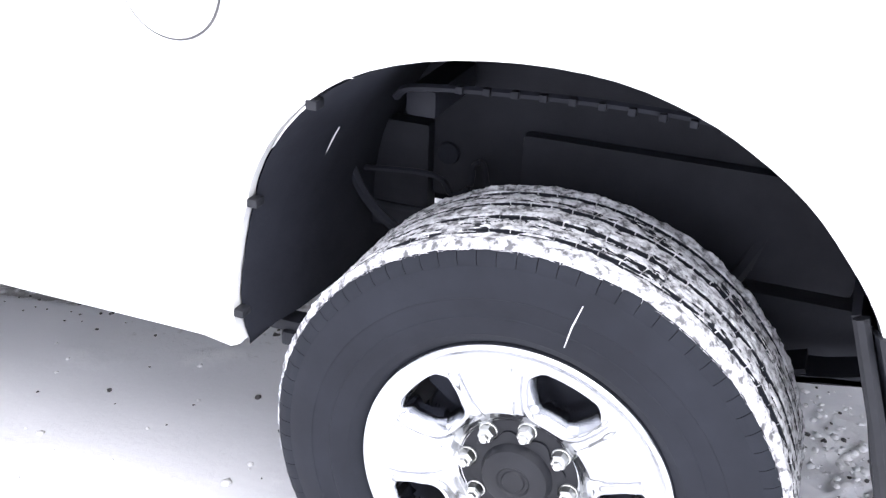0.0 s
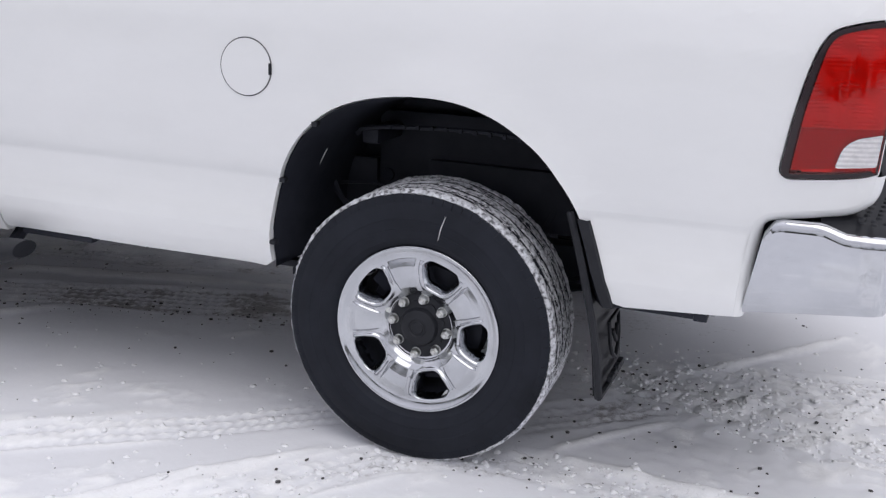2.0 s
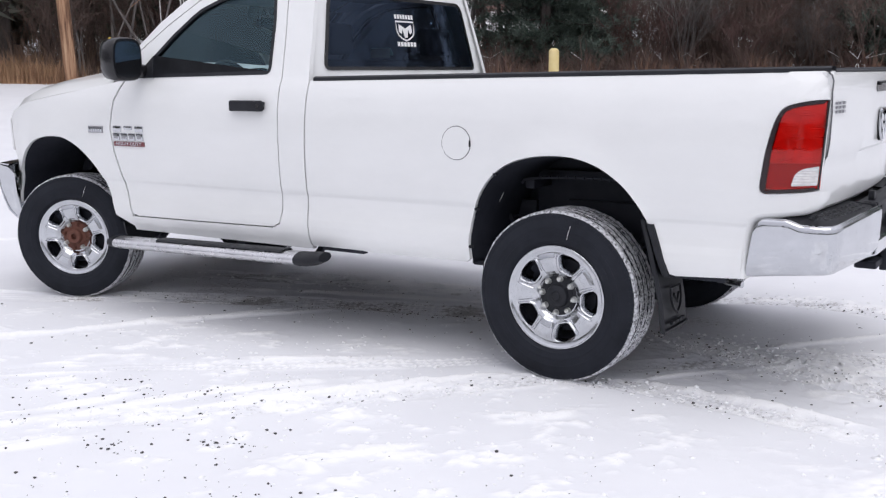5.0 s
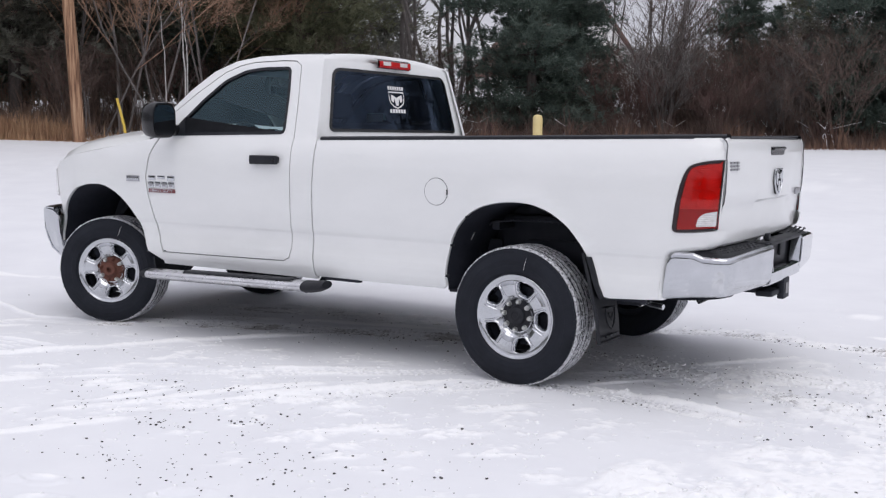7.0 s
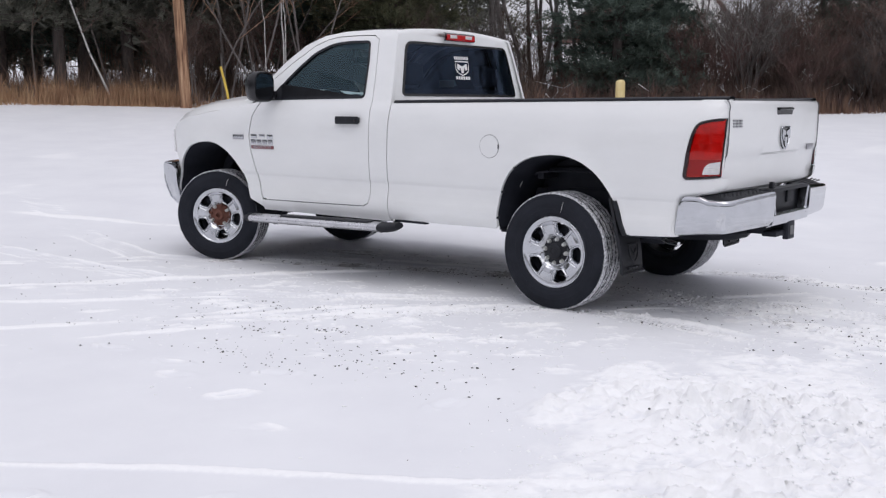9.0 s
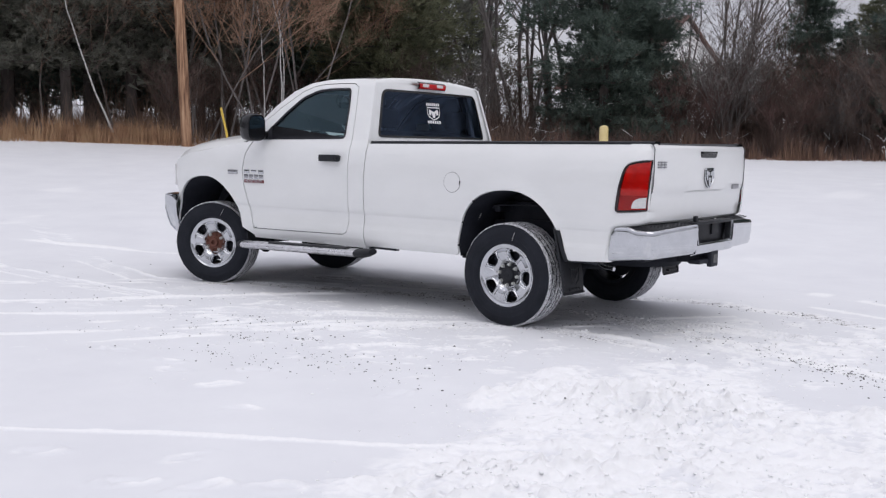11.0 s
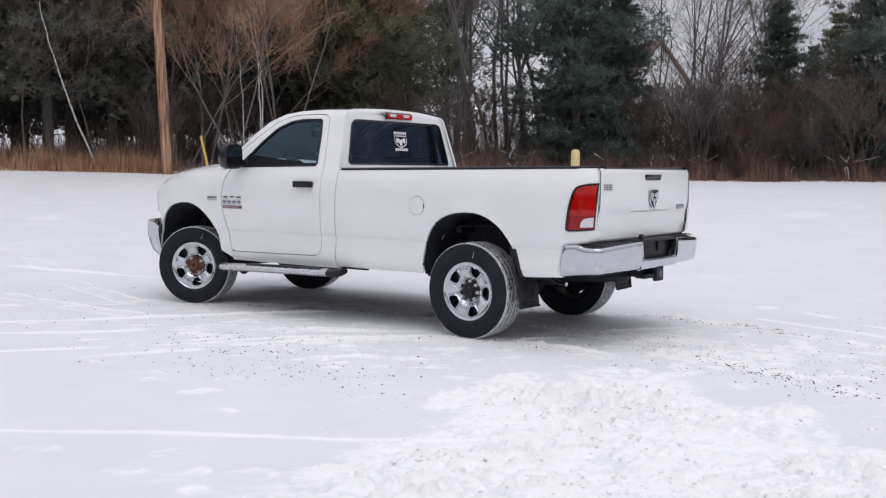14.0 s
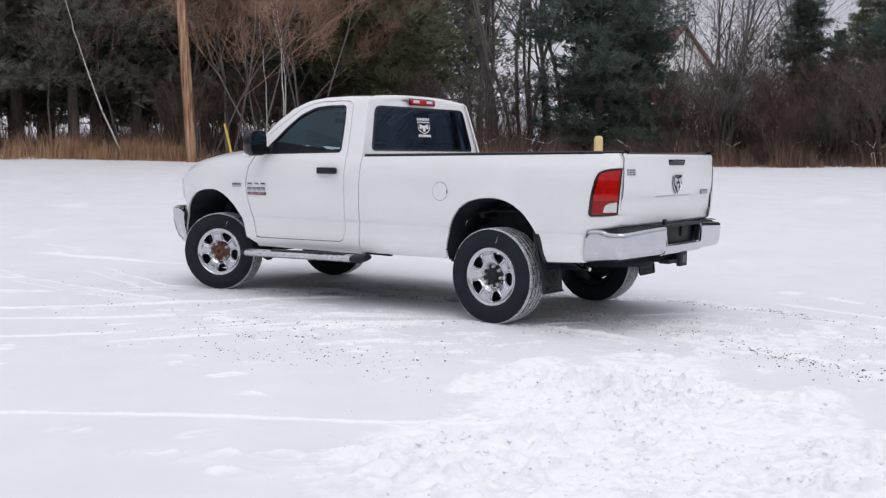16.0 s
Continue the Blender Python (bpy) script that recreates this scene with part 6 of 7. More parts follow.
# ---- the wood's edge behind the lot ----
BARK = mottled("grey_bark", [(0.3, (0.125, 0.112, 0.108)), (0.7, (0.24, 0.215, 0.205))], 8, 0.9, bump=0.5, bscale=25, bdist=0.02, stretch=(1, 1, 0.2))
BARK_DARK = mottled("pine_bark", [(0.3, (0.060, 0.050, 0.046)), (0.7, (0.140, 0.118, 0.108))], 8, 0.9, bump=0.5, bscale=25, bdist=0.02, stretch=(1, 1, 0.2))
TWIG_RED = mottled("reddish_twigs", [(0.3, (0.275, 0.165, 0.112)), (0.7, (0.46, 0.295, 0.205))], 1.5, 0.85)
TWIG_GREY = mottled("grey_twigs", [(0.3, (0.086, 0.076, 0.072)), (0.7, (0.164, 0.148, 0.140))], 1.2, 0.85)
TWIG_BROWN = mottled("dead_brown_twigs", [(0.3, (0.16, 0.105, 0.082)), (0.7, (0.29, 0.20, 0.155))], 1.2, 0.85)
TWIG_WINE = mottled("wine_twigs", [(0.3, (0.072, 0.040, 0.036)), (0.7, (0.128, 0.074, 0.066))], 1.2, 0.85)
TWIG_DARK = mottled("brown_twigs", [(0.3, (0.080, 0.056, 0.048)), (0.7, (0.150, 0.104, 0.086))], 1.2, 0.85)
BIRCH = mottled("birch_bark", [(0.42, (0.55, 0.54, 0.52)), (0.6, (0.42, 0.41, 0.40)), (0.7, (0.08, 0.075, 0.07))], 5, 0.7, stretch=(1, 1, 3))


def needle_mat(name, a, c):
    m = material(name, a, 0.7)
    t, b = nodes_of(m)
    geo = t.nodes.new("ShaderNodeNewGeometry")
    tone = mixed(t, ramp(t, noise_tex(t, 0.9, 3), [(0.35, (0, 0, 0)), (0.65, (1, 1, 1))]), ramp(t, geo.outputs["Random Per Island"], [(0.0, a), (1.0, c)]), tuple(v * 0.65 for v in a))
    t.links.new(tone, b.inputs["Base Color"])
    tr, mx = t.nodes.new("ShaderNodeBsdfTranslucent"), t.nodes.new("ShaderNodeMixShader")  # needles let some light through
    t.links.new(mixed(t, 1.0, tone, (2.2, 2.15, 2.2), "MULTIPLY"), tr.inputs[0])
    mx.inputs[0].default_value = 0.42
    t.links.new(b.outputs[0], mx.inputs[1])
    t.links.new(tr.outputs[0], mx.inputs[2])
    t.links.new(mx.outputs[0], t.nodes["Material Output"].inputs[0])
    return m


NEEDLE = [needle_mat("pine_needles", (0.118, 0.124, 0.104), (0.205, 0.206, 0.172)), needle_mat("olive_needles", (0.128, 0.140, 0.085), (0.220, 0.226, 0.144)),
          needle_mat("blue_green_needles", (0.079, 0.110, 0.093), (0.159, 0.201, 0.168))]


def sprays(centres, dirs, rng, count, length, width):
    """Needle sprays: narrow leaves fanned about each direction."""
    n = len(centres)
    c = np.repeat(centres, count, 0)
    d = np.repeat(dirs / (np.linalg.norm(dirs, axis=1)[:, None] + 1e-9), count, 0) + rng.normal(0, 0.55, (n * count, 3))
    d /= np.linalg.norm(d, axis=1)[:, None]
    side_ = np.cross(d, rng.normal(0, 1, d.shape))
    side_ /= np.linalg.norm(side_, axis=1)[:, None] + 1e-9
    ln = length * (0.6 + 0.8 * rng.rand(n * count))[:, None]
    c = c + rng.normal(0, 0.3 * length, c.shape)
    a, b2, e = c - side_ * width, c + side_ * width, c + d * ln
    v = np.stack([a, b2, e], 1).reshape(-1, 3)
    return v, np.arange(len(v)).reshape(-1, 3)


def build_pine(seed, h, spread, low, mat, dense=1.0, count=13, needle=0.19, half=0.019, boughs=True):
    rng = np.random.RandomState(seed)
    tree = thing("pine_tree", "tall dark green pine at the edge of the snowy lot", "pine tree", group="pines behind the lot")
    trunk = [tube([(0, 0, -0.4), (0.03, 0, h * 0.3), (0.0, 0.04, h * 0.65), (0.02, 0, h * 0.97)], [0.20, 0.15, 0.09, 0.02], 8)]
    cen, dr = [], []
    z = low
    while z < h * 0.985:
        f = (z - low) / (h - low)
        reach = spread * (1 - f) ** 0.75 * (0.55 + 0.8 * rng.rand()) * (0.75 + 0.25 * min(1, f / 0.12)) + 0.25
        a0 = rng.rand() * 6.28
        for k in range(rng.randint(4, 7)):
            a = a0 + 6.28 * k / 5 + rng.normal(0, 0.25)
            ln = reach * (0.5 + 0.75 * rng.rand())
            lift = -0.12 + 0.45 * f + rng.normal(0, 0.08)
            out = np.array([math.cos(a), math.sin(a), lift])
            tip = np.array([0, 0, z]) + out * ln + np.array([0, 0, 0.10 * ln])
            base = np.array([0, 0, z])
            if boughs:
                trunk.append(tube([tuple(base), tuple((base + tip) / 2 - np.array([0, 0, 0.05 * ln])), tuple(tip)], [0.03 * (1.1 - f), 0.02 * (1.1 - f), 0.006], 4, False))
            m = int((6 + ln * 11) * dense)
            q = 0.10 + 0.90 * rng.rand(m) ** 0.75
            p = base + (tip - base) * q[:, None]
            sway = rng.normal(0, 1, (m, 3)) * np.array([1, 1, 0.35]) * (0.10 + 0.17 * ln * (0.35 + 0.65 * np.sin(q * 2.6)))[:, None]
            cen.append(p + sway)
            dr.append(np.tile(out * np.array([1, 1, 0.6]), (m, 1)) + np.array([0, 0, 0.55]) + sway * 1.2)
        z += 0.30 + 0.24 * rng.rand() * (1 + 0.4 * (1 - f))
    # dead lower stubs
    for k in range(7):
        a, zz = rng.rand() * 6.28, low * (0.3 + 0.7 * rng.rand())
        trunk.append(tube([(0, 0, zz), (math.cos(a) * 0.9, math.sin(a) * 0.9, zz + rng.normal(0, 0.15))], [0.02, 0.004], 4, False))
    part("trunk", joined(*trunk), BARK_DARK, tree)
    v, f = sprays(np.concatenate(cen), np.concatenate(dr), rng, count, needle, half)
    crown = new("crown", np_mesh("crown", v, f, mat))
    crown.parent = tree
    return tree


def build_bare(name, label, seed, h, mat, stems=1, spread=0.35, thick0=0.12, levels=4, category="bare tree", group="", haze=4, stem=None):
    """A leafless tree or shrub: stems that fork into ever finer twigs."""
    rng = random.Random(seed)
    tree = thing(name, label, category, group=group)
    trunk, twigs, ends = [], [], []

    def grow(p, d, ln, r, lev):
        pts, q, dd = [p], p, d
        n = (6, 4, 3, 3, 3)[lev]
        for i in range(n):
            dd = (dd + Vector((rng.gauss(0, 0.10), rng.gauss(0, 0.10), 0.035 + rng.gauss(0, 0.05)))).normalized()
            q = q + dd * ln / n
            pts.append(q)
        rr = [r * (1 - 0.62 * i / n) for i in range(n + 1)]
        (trunk if lev == 0 else twigs).append(tube(pts, rr, (7 if thick0 > 0.05 else 4) if lev == 0 else 4 if lev == 1 and thick0 > 0.05 else 3, False))
        if lev >= levels:
            ends.extend((pts[k], dd) for k in range(1, n + 1))
            return
        kids = (7, 6, 5, 4, 3)[lev]
        for k in range(kids):
            f = (0.35 if lev == 0 else 0.2) + (0.65 if lev == 0 else 0.8) * (k + rng.random()) / kids
            i = min(int(f * n), n - 1)
            base = pts[i].lerp(pts[i + 1], f * n - i)
            a = rng.random() * 6.28
            w2 = Vector((math.cos(a), math.sin(a), 0.15))
            nd = (dd * 0.9 + w2 * (0.55 + 0.35 * rng.random())).normalized()
            grow(base, nd, ln * (0.36 + 0.22 * rng.random()) * (1.15 - 0.4 * f), max(rr[i] * 0.5, 0.006), lev + 1)

    for s in range(stems):
        a = rng.random() * 6.28
        d = Vector((math.cos(a) * spread * rng.random(), math.sin(a) * spread * rng.random(), 1)).normalized()
        grow(Vector((rng.gauss(0, 0.12 * (stems > 1)), rng.gauss(0, 0.12 * (stems > 1)), -0.2)), d, h * (0.75 + 0.3 * rng.random()), thick0 * (0.7 + 0.4 * rng.random()), 0)
    part("trunk", joined(*trunk), stem or mat, tree)
    crown = part("crown", joined(*twigs), mat, tree)
    v, f = sprays(np.array([e[0][:] for e in ends]), np.array([e[1][:] for e in ends]) + np.array([0, 0, 0.25]), np.random.RandomState(seed), haze, 0.085 * h ** 0.75, 0.0055)
    part_ob = new("twig_haze", np_mesh("twig_haze", v, f, mat))
    part_ob.parent = tree
    tagged(part_ob, kind="stuff")
    return tree


def put(kind, x, y, scale, turn, zs=1.0):
    z = float(slope(np.array([x]), np.array([y]))[0]) - 0.05
    return copy_thing(kind, pose(x, y, z, 0, 0, turn) @ Matrix.Diagonal((scale, scale, scale * zs, 1)))


def place(kinds, rows):
    """First use of a kind moves it; the rest are copies."""
    used = set()
    for i, (x, y, h, k) in enumerate(rows):
        x, y = x + 0.22, y + 0.16
        ob, h0 = kinds[k]
        turn = (i * 137.5 + k * 40) % 360
        s = h / h0
        if k in used:
            put(ob, x, y, s, turn)
        else:
            later.append((ob, x, y, s, turn))
            used.add(k)


later = []
# full pines at the front of the wood
pines = [(build_pine(11, 14.0, 3.0, 2.0, NEEDLE[0], 1.3), 14.0), (build_pine(12, 14.0, 3.0, 0.5, NEEDLE[2], 2.4, 13, 0.20, 0.021), 14.0), (build_pine(13, 15.0, 2.8, 2.6, NEEDLE[0], 1.2), 15.0), (build_pine(14, 13.0, 2.9, 0.8, NEEDLE[1], 1.6), 13.0)]
place(pines, [(-29.1, 5.4, 16, 0), (-26.6, 6.1, 15, 2), (-25.5, 8.5, 15, 2), (-26.7, 10.6, 16, 0), (-23.9, 10.9, 14, 2), (-23.6, 13.0, 15, 2), (-24.9, 15.3, 15, 0),
              (-21.1, 21.0, 12.5, 3), (-18.8, 20.0, 13, 3), (-19.3, 21.4, 11, 3), (-12.2, 23.3, 12.5, 1), (-11.5, 25.2, 7, 1), (-7.0, 28.3, 6.4, 1), (-6.2, 29.6, 4.4, 1), (-4.2, 27.9, 7.4, 0), (-5.6, 30.5, 5.6, 3), (-2.2, 26.5, 11, 1), (0.8, 27.0, 13, 1), (2.6, 28.9, 12, 0)])
# sparser ones behind them
deep = [(build_pine(15, 14.0, 2.9, 2.0, NEEDLE[0], 0.6, 8, 0.36, 0.05, False), 14.0), (build_pine(16, 13.0, 3.1, 1.2, NEEDLE[2], 0.6, 8, 0.36, 0.05, False), 13.0)]
place(deep, [(-28.8, 8.6, 17, 0), (-25.4, 12.7, 16, 0), (-37.3, 9.1, 17, 1), (-38.2, 12.2, 18, 0), (-35.3, 13.7, 17, 1), (-34.9, 16.4, 18, 0), (-32.7, 18.1, 17, 1), (-31.8, 21.1, 16, 0), (-29.6, 22.2, 15, 0), (-27.4, 23.2, 14, 1), (-27.3, 26.1, 15, 1), (-23.7, 26.7, 14, 0), (-1.1, 28.7, 10, 0), (5.5, 28.5, 13, 1), (9, 30, 13, 0), (13, 33, 11, 1), (18, 34, 12, 0)]
      + [(-30.5 + 2.3 * k, 12.5 + 2.6 * k + 1.5 * (k % 2), 8 + (k * 7 % 4), k % 2) for k in range(5)] + [(-39 + 2.6 * k, 15 + 2.7 * k, 10 + (k * 5 % 5), k % 2) for k in range(7)] + [(-33 - 1.2 * k, 9.5 - 3 * k, 12, 1) for k in range(4)]
      + [(-6.0 + 1.7 * k, 31.5 + 0.3 * k + (k % 2), 3.2 + 0.5 * (k * 3 % 3), k % 2) for k in range(-5, 9)])
# unseen wood added behind the camera's walk, to put a dark horizon band into reflections
rim_ = [(build_pine(17, 12.0, 3.2, 0.6, NEEDLE[0], 0.35, 4, 0.75, 0.10, False), 12.0)]
rng3 = random.Random(4)
place(rim_, [(8 + 58 * math.cos(radians(a)) + rng3.gauss(0, 2), -6 + 58 * math.sin(radians(a)) + rng3.gauss(0, 2), 8 + 4 * rng3.random(), 0) for a in range(182, 392, 4)])
bare = [(build_bare("bare_tree", "tall leafless grey tree in the wood's edge", 21 + k, 11.0, BARK, 2, 0.22, 0.075, 3, group="bare trees behind the lot", haze=2), 11.0) for k in range(3)]
place(bare, [(-17.5, 23.9, 12, 0), (-16.4, 23.5, 13, 1), (-15.4, 23.4, 13, 2), (-16.8, 25.7, 12, 0), (-14.6, 24.6, 12, 1), (-8.7, 25.5, 9.5, 1), (-6.5, 31.6, 9, 2), (-13.7, 33.1, 8, 1), (-4.6, 31.0, 9, 0), (-18.6, 25.5, 12, 2), (-20.0, 27.0, 13, 0), (-15.9, 26.6, 11, 2), (-17.2, 27.5, 11, 1), (-10.2, 28.5, 9, 2), (-7.6, 30.0, 8, 0), (-3.6, 29.5, 8, 1), (-11.2, 31, 8, 0), (9, 32, 11, 1), (15.5, 32, 12, 2), (20, 33, 11, 0), (23, 35, 12, 1), (30, 34, 11, 2)])
brown = [(build_bare("brushy_tree", "leafless reddish-brown brushy tree", 41 + k, 7.0, TWIG_RED, 3, 0.45, 0.036, 3, group="brushy trees behind the lot", haze=6, stem=BARK), 7.0) for k in range(3)]
place(brown, [(-21.2, 13.5, 8, 0), (-20.7, 14.6, 9, 1), (-19.4, 14.6, 9, 2), (-20.5, 15.9, 8.5, 0), (-18.8, 15.9, 8.5, 1), (-22.4, 14.0, 8, 1), (-21.4, 16.8, 9, 2)])
dead = [(build_bare("dead_undergrowth", "bare brown dead growth under the pines", 51 + k, 5.5, TWIG_BROWN, 1, 0.5, 0.03, 3, group="dead growth under the pines", haze=2, stem=BARK_DARK), 5.5) for k in range(2)]
place(dead, [(-22.6, 9.2, 6, 0), (-22.2, 11.6, 6.5, 1), (-24.2, 7.6, 6, 1)])
shrub = [(build_bare("shrub", "leafless %s shrub in the thicket" % word, 61 + k, 2.6, mat, 8, 0.8, 0.014, 2, "shrub", "thicket shrubs", haze=2), 2.6) for k, (word, mat) in enumerate((("dark brown", TWIG_DARK), ("grey", TWIG_GREY), ("wine-brown", TWIG_WINE), ("blackish brown", TWIG_DARK)))]
rng2 = random.Random(8)
EDGE = [(-27, -2), (-21.6, 8.3), (-19.6, 11.6), (-13.2, 17.4), (-6.7, 21.9), (-1.4, 23.8), (7, 25.6)]
rows = []
for i in range(46):
    f = 0.30 + 0.68 * i / 45
    p = spline([(*q, 0) for q in EDGE], 200)[int(f * 199)]
    dep = 0.6 + 6.5 * rng2.random()
    h = 1.1 + 0.22 * dep + 0.9 * rng2.random()
    x, y = p.x - 0.55 * dep + rng2.gauss(0, 0.3), p.y + 0.83 * dep + rng2.gauss(0, 0.3)
    if x > -18.5 or i % 2 == 0:
        rows.append((x, y, h * (0.5 if -15.5 < x < -9.3 and y < 24 else 1), i % 4 if rng2.random() < 0.7 else 0))
rows += [(-9.3, 24.4, 2.8, 0), (-8.2, 24.2, 3.6, 1), (-7.5, 25.0, 2.6, 0), (-6.4, 24.1, 2.2, 2), (-6.3, 26.2, 2.6, 0), (-4.1, 24.8, 2.8, 1), (-3.0, 24.2, 3.0, 0), (-8.6, 26.5, 4.2, 0), (-5.2, 25.6, 2.7, 2)]
place(shrub, rows)
for ob, x, y, s, turn in later:
    z = float(slope(np.array([x]), np.array([y]))[0]) - 0.05
    ob.matrix_basis = pose(x, y, z, 0, 0, turn) @ Matrix.Diagonal((s, s, s, 1))

# birches
def birch(pts, r):
    ob = thing("birch_tree", "thin white birch stem leaning out of the wood", "birch tree", group="birch stems")
    z0 = float(slope(np.array([pts[0][0]]), np.array([pts[0][1]]))[0])
    base = Vector((pts[0][0], pts[0][1], z0))
    rel = [Vector((x, y, z)) - Vector((pts[0][0], pts[0][1], 0)) for x, y, z in pts]
    ob.location = base
    rnd = random.Random(int(abs(pts[0][0] * 100)))
    curve = [q + Vector((rnd.gauss(0, 0.016), rnd.gauss(0, 0.016), 0)) * (i > 0) for i, q in enumerate(spline(rel, 14))]
    part("trunk", tube(curve, [r * (1 - 0.7 * i / 13) for i in range(14)], 8), BIRCH, ob)
    rnd = random.Random(int(abs(pts[0][0] * 100)))
    tw = []
    for i in range(5, 14):
        for k in range(2):
            a = rnd.random() * 6.28
            d = Vector((math.cos(a), math.sin(a), 0.9)).normalized() * (0.4 + 0.5 * rnd.random())
            tw.append(tube([curve[i], curve[i] + d * 0.5 + Vector((0, 0, 0.03)), curve[i] + d], [0.012, 0.008, 0.003], 4, False))
    part("crown", joined(*tw), TWIG_DARK, ob)


birch([(-20.89, 10.82, -0.3), (-20.94, 10.75, 0.36), (-21.21, 10.36, 1.58), (-21.42, 10.06, 2.69), (-21.56, 9.85, 3.60), (-21.64, 9.73, 4.19), (-21.73, 9.61, 4.81)], 0.033)
birch([(-18.0, 14.62, -0.2), (-18.01, 14.62, 1.97), (-18.05, 14.57, 3.24), (-18.16, 14.45, 4.17), (-18.29, 14.31, 5.26)], 0.026)
birch([(-18.32, 14.27, -0.2), (-18.37, 14.22, 2.04), (-18.4, 14.19, 3.06), (-18.45, 14.13, 3.73), (-18.47, 14.11, 4.41)], 0.017)
birch([(-17.91, 14.72, -0.2), (-17.96, 14.67, 2.23), (-18.01, 14.61, 3.25), (-18.09, 14.53, 4.34), (-18.13, 14.48, 4.93)], 0.020)

# dry grass along the edge
GRASS = mottled("dry_grass", [(0.3, (0.22, 0.118, 0.070)), (0.5, (0.36, 0.215, 0.125)), (0.7, (0.50, 0.34, 0.20))], 1.6, 0.9)
WEED = mottled("rusty_weeds", [(0.3, (0.105, 0.058, 0.042)), (0.7, (0.235, 0.140, 0.092))], 1.1, 0.9)


def blades(name, n, f0, f1, depth, hmin, hmax, mat, seed, label, wide=1.0, start=0.0):
    rng = np.random.RandomState(seed)
    line = np.array([p[:2] for p in spline([(*q, 0) for q in EDGE], 400)])
    f = f0 + (f1 - f0) * rng.rand(n)
    p = line[(f * 399).astype(int)] + rng.normal(0, 0.12, (n, 2))
    dep = start + depth * rng.rand(n) ** 1.4
    tuft = 0.6 * grid_noise(p[:, 0] * 0.9 + 50, p[:, 1] * 0.9 + 50, 7) + 0.75 * grid_noise(p[:, 0] * 3.1 + 50, p[:, 1] * 3.1 + 50, 8)
    x, y = p[:, 0] - 0.55 * dep, p[:, 1] + 0.83 * dep
    z = slope(x, y) - 0.03
    h = (hmin + (hmax - hmin) * rng.rand(n) ** 1.6) * (1 if start == 0 else 0.45 + 0.85 * (dep - start) / depth) * np.clip(0.72 + 0.95 * tuft, 0.12, 1.6)
    a = rng.rand(n) * 6.28
    lean = rng.normal(0, 0.22 if start == 0 else 0.42, (n, 2)) * h[:, None]
    w2 = (0.005 + 0.008 * rng.rand(n)) * wide
    base = np.column_stack([x, y, z])
    s = np.column_stack([np.cos(a) * w2, np.sin(a) * w2, 0 * a])
    mid = base + np.column_stack([lean * 0.35, h * 0.6])
    tip = base + np.column_stack([lean, h])
    v = np.stack([base - s, base + s, mid + s * 0.7, mid - s * 0.7, tip], 1).reshape(-1, 3)
    i0 = np.arange(n) * 5
    f3 = np.concatenate([np.stack([i0, i0 + 1, i0 + 2], 1), np.stack([i0, i0 + 2, i0 + 3], 1), np.stack([i0 + 3, i0 + 2, i0 + 4], 1)])
    tagged(new(name, np_mesh(name, v, f3, mat)), label, "dry grass", kind="stuff")


blades("dry_grass", 26000, 0.02, 0.52, 2.3, 0.05, 0.60, GRASS, 3, "dry tan grass along the wood's edge")
blades("dry_weeds", 15000, 0.45, 0.99, 3.6, 0.12, 0.80, WEED, 4, "rust-brown dead weeds along the thicket")

blades("thicket_stems", 26000, 0.50, 0.99, 8.0, 0.7, 2.4, TWIG_DARK, 5, "dense thicket of thin bare brown stems", 1.1, 0.8)
blades("thicket_stems", 9000, 0.55, 0.99, 6.5, 0.6, 1.9, TWIG_WINE, 6, "dense thicket of thin bare reddish stems", 1.1, 0.6)
blades("thicket_stems", 9000, 0.05, 0.56, 10.0, 0.5, 2.4, TWIG_BROWN, 7, "thin bare brown stems under the pines", 1.0, 1.5)

# fallen branches with snow lying on them
SNOWY = mottled("snowy_bark", [(0.40, (0.80, 0.80, 0.82)), (0.58, (0.62, 0.62, 0.64)), (0.66, (0.12, 0.10, 0.09))], 3.5, 0.8)
for k in range(20):
    p = spline([(*q, 0) for q in EDGE], 200)[int((0.50 + 0.47 * rng2.random()) * 199)]
    dep = 0.3 + 2.2 * rng2.random()
    x, y = p.x - 0.55 * dep, p.y + 0.83 * dep
    ln, a = 0.35 + 0.8 * rng2.random() ** 1.5, rng2.random() * 6.28
    d = Vector((math.cos(a), math.sin(a), 0))
    br = part("snowy_branch", joined(tube(spline([(0, 0, -0.05), tuple(d * ln * 0.35 + Vector((0, 0, 0.12 + 0.3 * rng2.random()))), tuple(d * ln * 0.75 + Vector((0, 0, 0.2 + 0.5 * rng2.random()))), tuple(d * ln + Vector((0.1, 0, 0.2 + 0.4 * rng2.random())))], 9), [0.007, 0.0075, 0.0075, 0.007, 0.0065, 0.006, 0.005, 0.004, 0.003], 5),
                                     *[tube([tuple(d * ln * 0.5 + Vector((0, 0, 0.55))), tuple(d * ln * 0.6 + Vector((rng2.gauss(0, 0.3), rng2.gauss(0, 0.3), 0.75)))], [0.006, 0.003], 4) for _ in range(2)]), SNOWY)
    br.location = (x, y, float(slope(np.array([x]), np.array([y]))[0]))
    tagged(br, "snow-covered fallen branch arching in the thicket", "branch", "snowy branches")

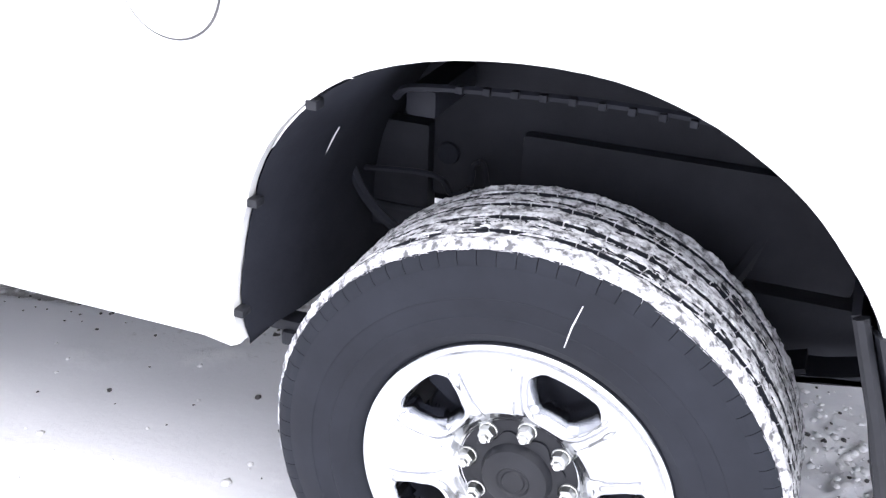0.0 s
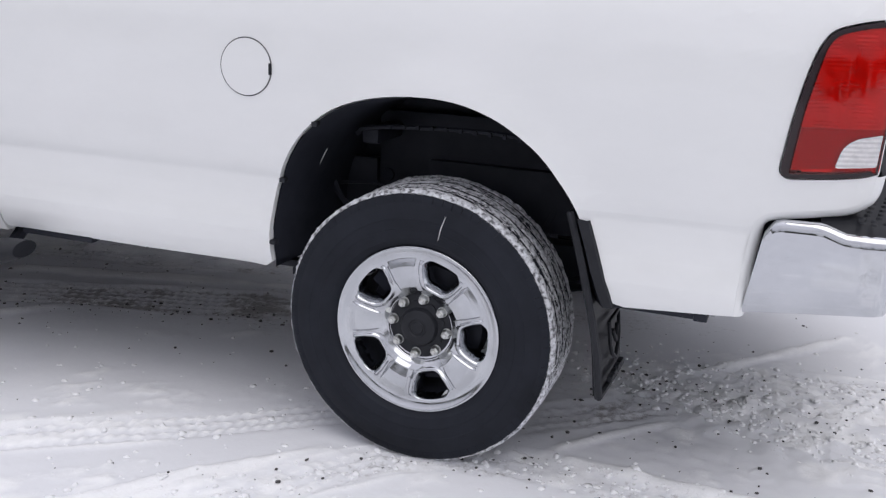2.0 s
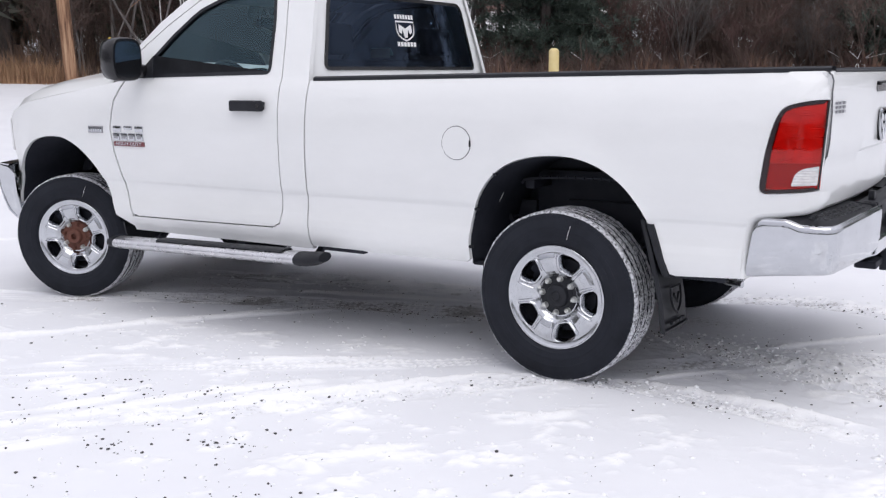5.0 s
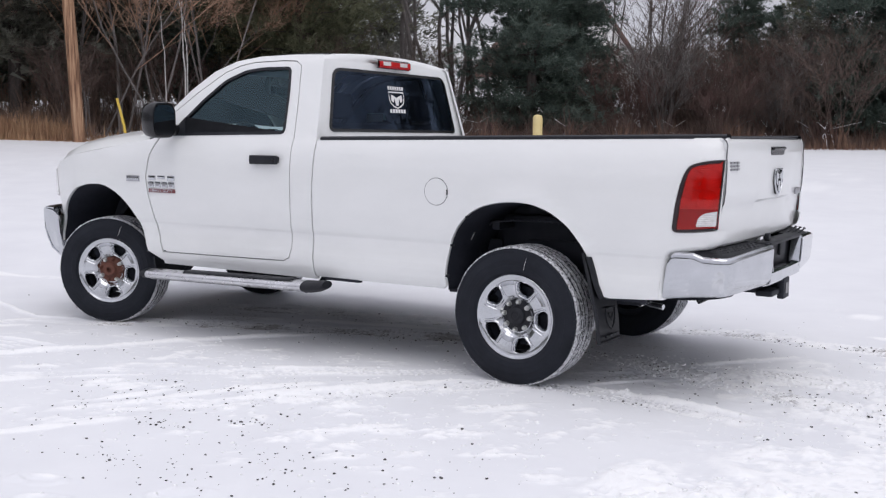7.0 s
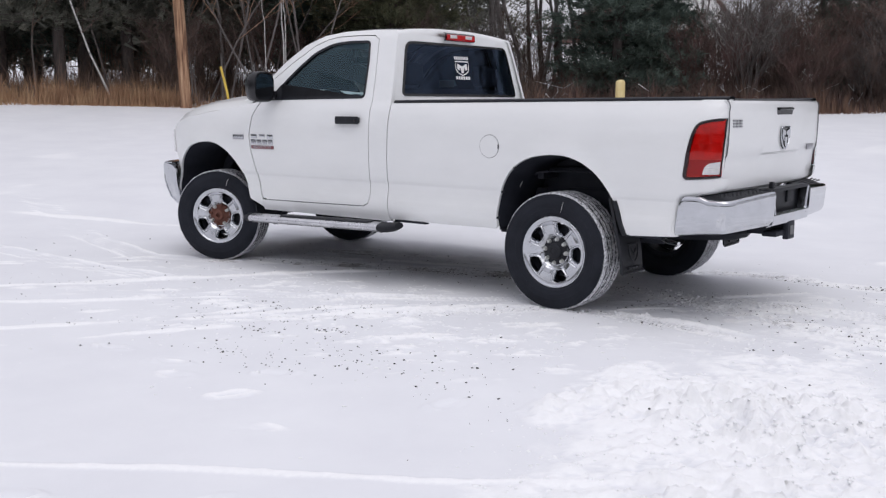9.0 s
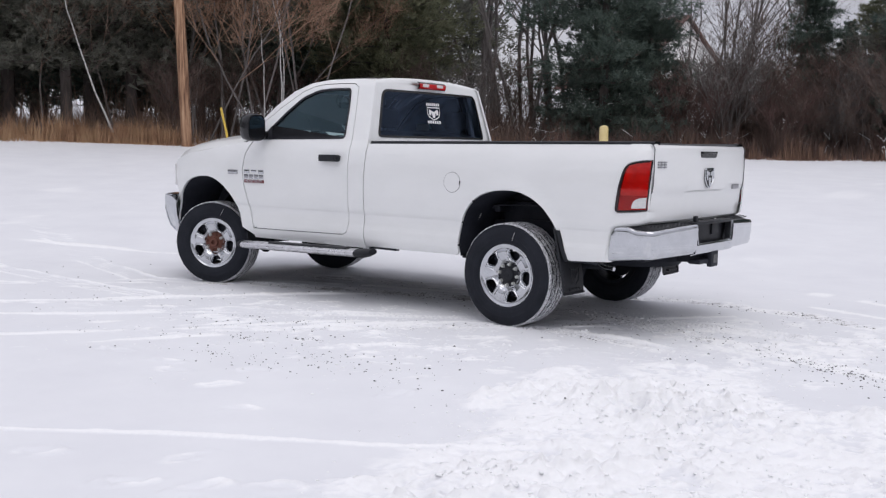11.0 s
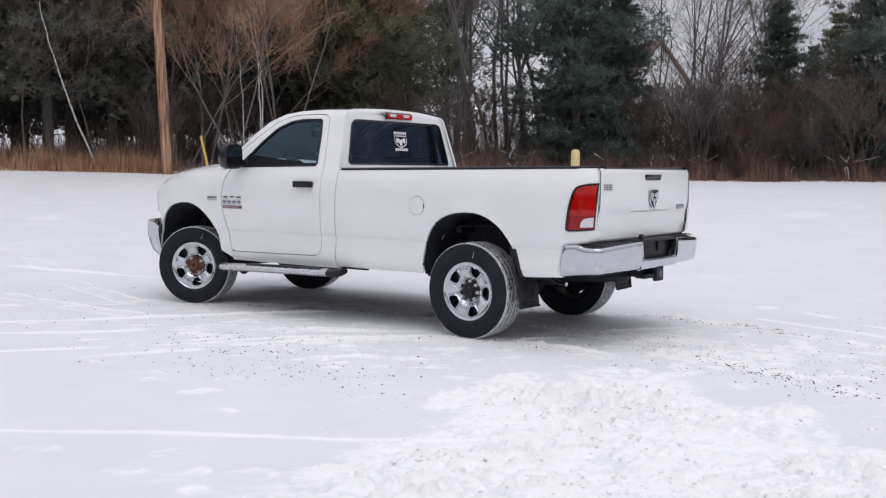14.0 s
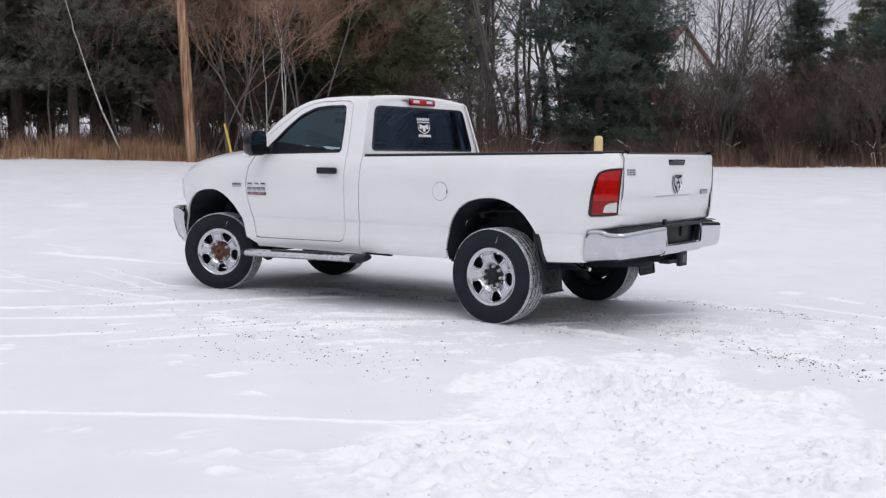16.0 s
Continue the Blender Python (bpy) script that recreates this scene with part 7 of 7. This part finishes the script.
# utility pole, marker pole, bollard
WOOD = mottled("weathered_pole_wood", [(0.36, (0.10, 0.05, 0.032)), (0.48, (0.28, 0.155, 0.092)), (0.58, (0.42, 0.255, 0.155)), (0.70, (0.55, 0.37, 0.24))], 16, 0.9, bump=0.7, bscale=26, bdist=0.03, stretch=(1, 1, 0.06))
YELLOW = mottled("yellow_paint", [(0.3, (0.62, 0.42, 0.06)), (0.7, (0.74, 0.52, 0.10))], 5, 0.55)
CREAM = mottled("faded_yellow", [(0.3, (0.66, 0.52, 0.22)), (0.7, (0.74, 0.61, 0.32))], 5, 0.6)
pz = float(slope(np.array([-19.04]), np.array([11.94]))[0])
pole = part("utility_pole", tube([(0, 0, -0.3), (-0.09, -0.075, 2.4), (-0.24, -0.20, 6), (-0.42, -0.36, 10.5)], [0.156, 0.150, 0.135, 0.113], 18), WOOD)
pole.location = (-19.04, 11.94, pz)
tagged(pole, "tall leaning brown wooden utility pole", "utility pole")
mz = float(slope(np.array([-17.05]), np.array([11.62]))[0])
mk = part("marker_pole", tube([(0.10, 0.08, -0.1), (0.04, 0.03, 0.5), (-0.08, -0.06, 1.17)], [0.032, 0.032, 0.032], 10), YELLOW)
mk.location = (-17.05, 11.62, mz)
tagged(mk, "thin yellow marker pole leaning in the grass", "marker pole")
bz = float(slope(np.array([-9.12]), np.array([18.03]))[0])
bol = part("bollard", lathe([(0.125, -0.1), (0.125, 1.00), (0.118, 1.05), (0.09, 1.085), (0.045, 1.10), (0.0, 1.105)], 28, "z"), CREAM)
bol.location = (-9.14, 18.34, 2.045 - 1.105)
tagged(bol, "faded yellow steel bollard standing in the snow", "bollard")

# house beyond the trees
SIDING = mottled("white_siding", [(0.3, (0.62, 0.62, 0.60)), (0.7, (0.70, 0.70, 0.68))], 2, 0.6)
SHINGLE = mottled("brown_shingles", [(0.3, (0.10, 0.055, 0.045)), (0.7, (0.16, 0.09, 0.075))], 3, 0.8)
house = thing("house", "white gabled house with a brown roof beyond the trees", "house")
hz = float(slope(np.array([-26.3]), np.array([61.5]))[0])
top = 10.9 - hz
house.matrix_basis = pose(-26.3, 61.5, hz, 0, 0, -25)
rows = [[(x, -4.5, -0.5), (x, -4.5, top - 4.6), (x, 0, top), (x, 4.5, top - 4.6), (x, 4.5, -0.5)] for x in (0, -9)]
bm = loft(rows, close_u=True, caps=True)
part("wall", bm, SIDING, house, smooth=False)
part("roof", thick(loft([[(x, -4.9, top - 4.95), (x, 0, top + 0.05), (x, 4.9, top - 4.95)] for x in (0.35, -9.35)]), 0.15), SHINGLE, house, smooth=False)
for yv in (-2.2, 1.2):
    win = part("window", box(0.0, 0.06, yv, yv + 1.0, top - 6.4, top - 4.9, 0.01), GLOSS_BLACK, house)
    part("window_frame", joined(box(0.0, 0.09, yv - 0.08, yv, top - 6.48, top - 4.82), box(0.0, 0.09, yv + 1.0, yv + 1.08, top - 6.48, top - 4.82)), SIDING, win)
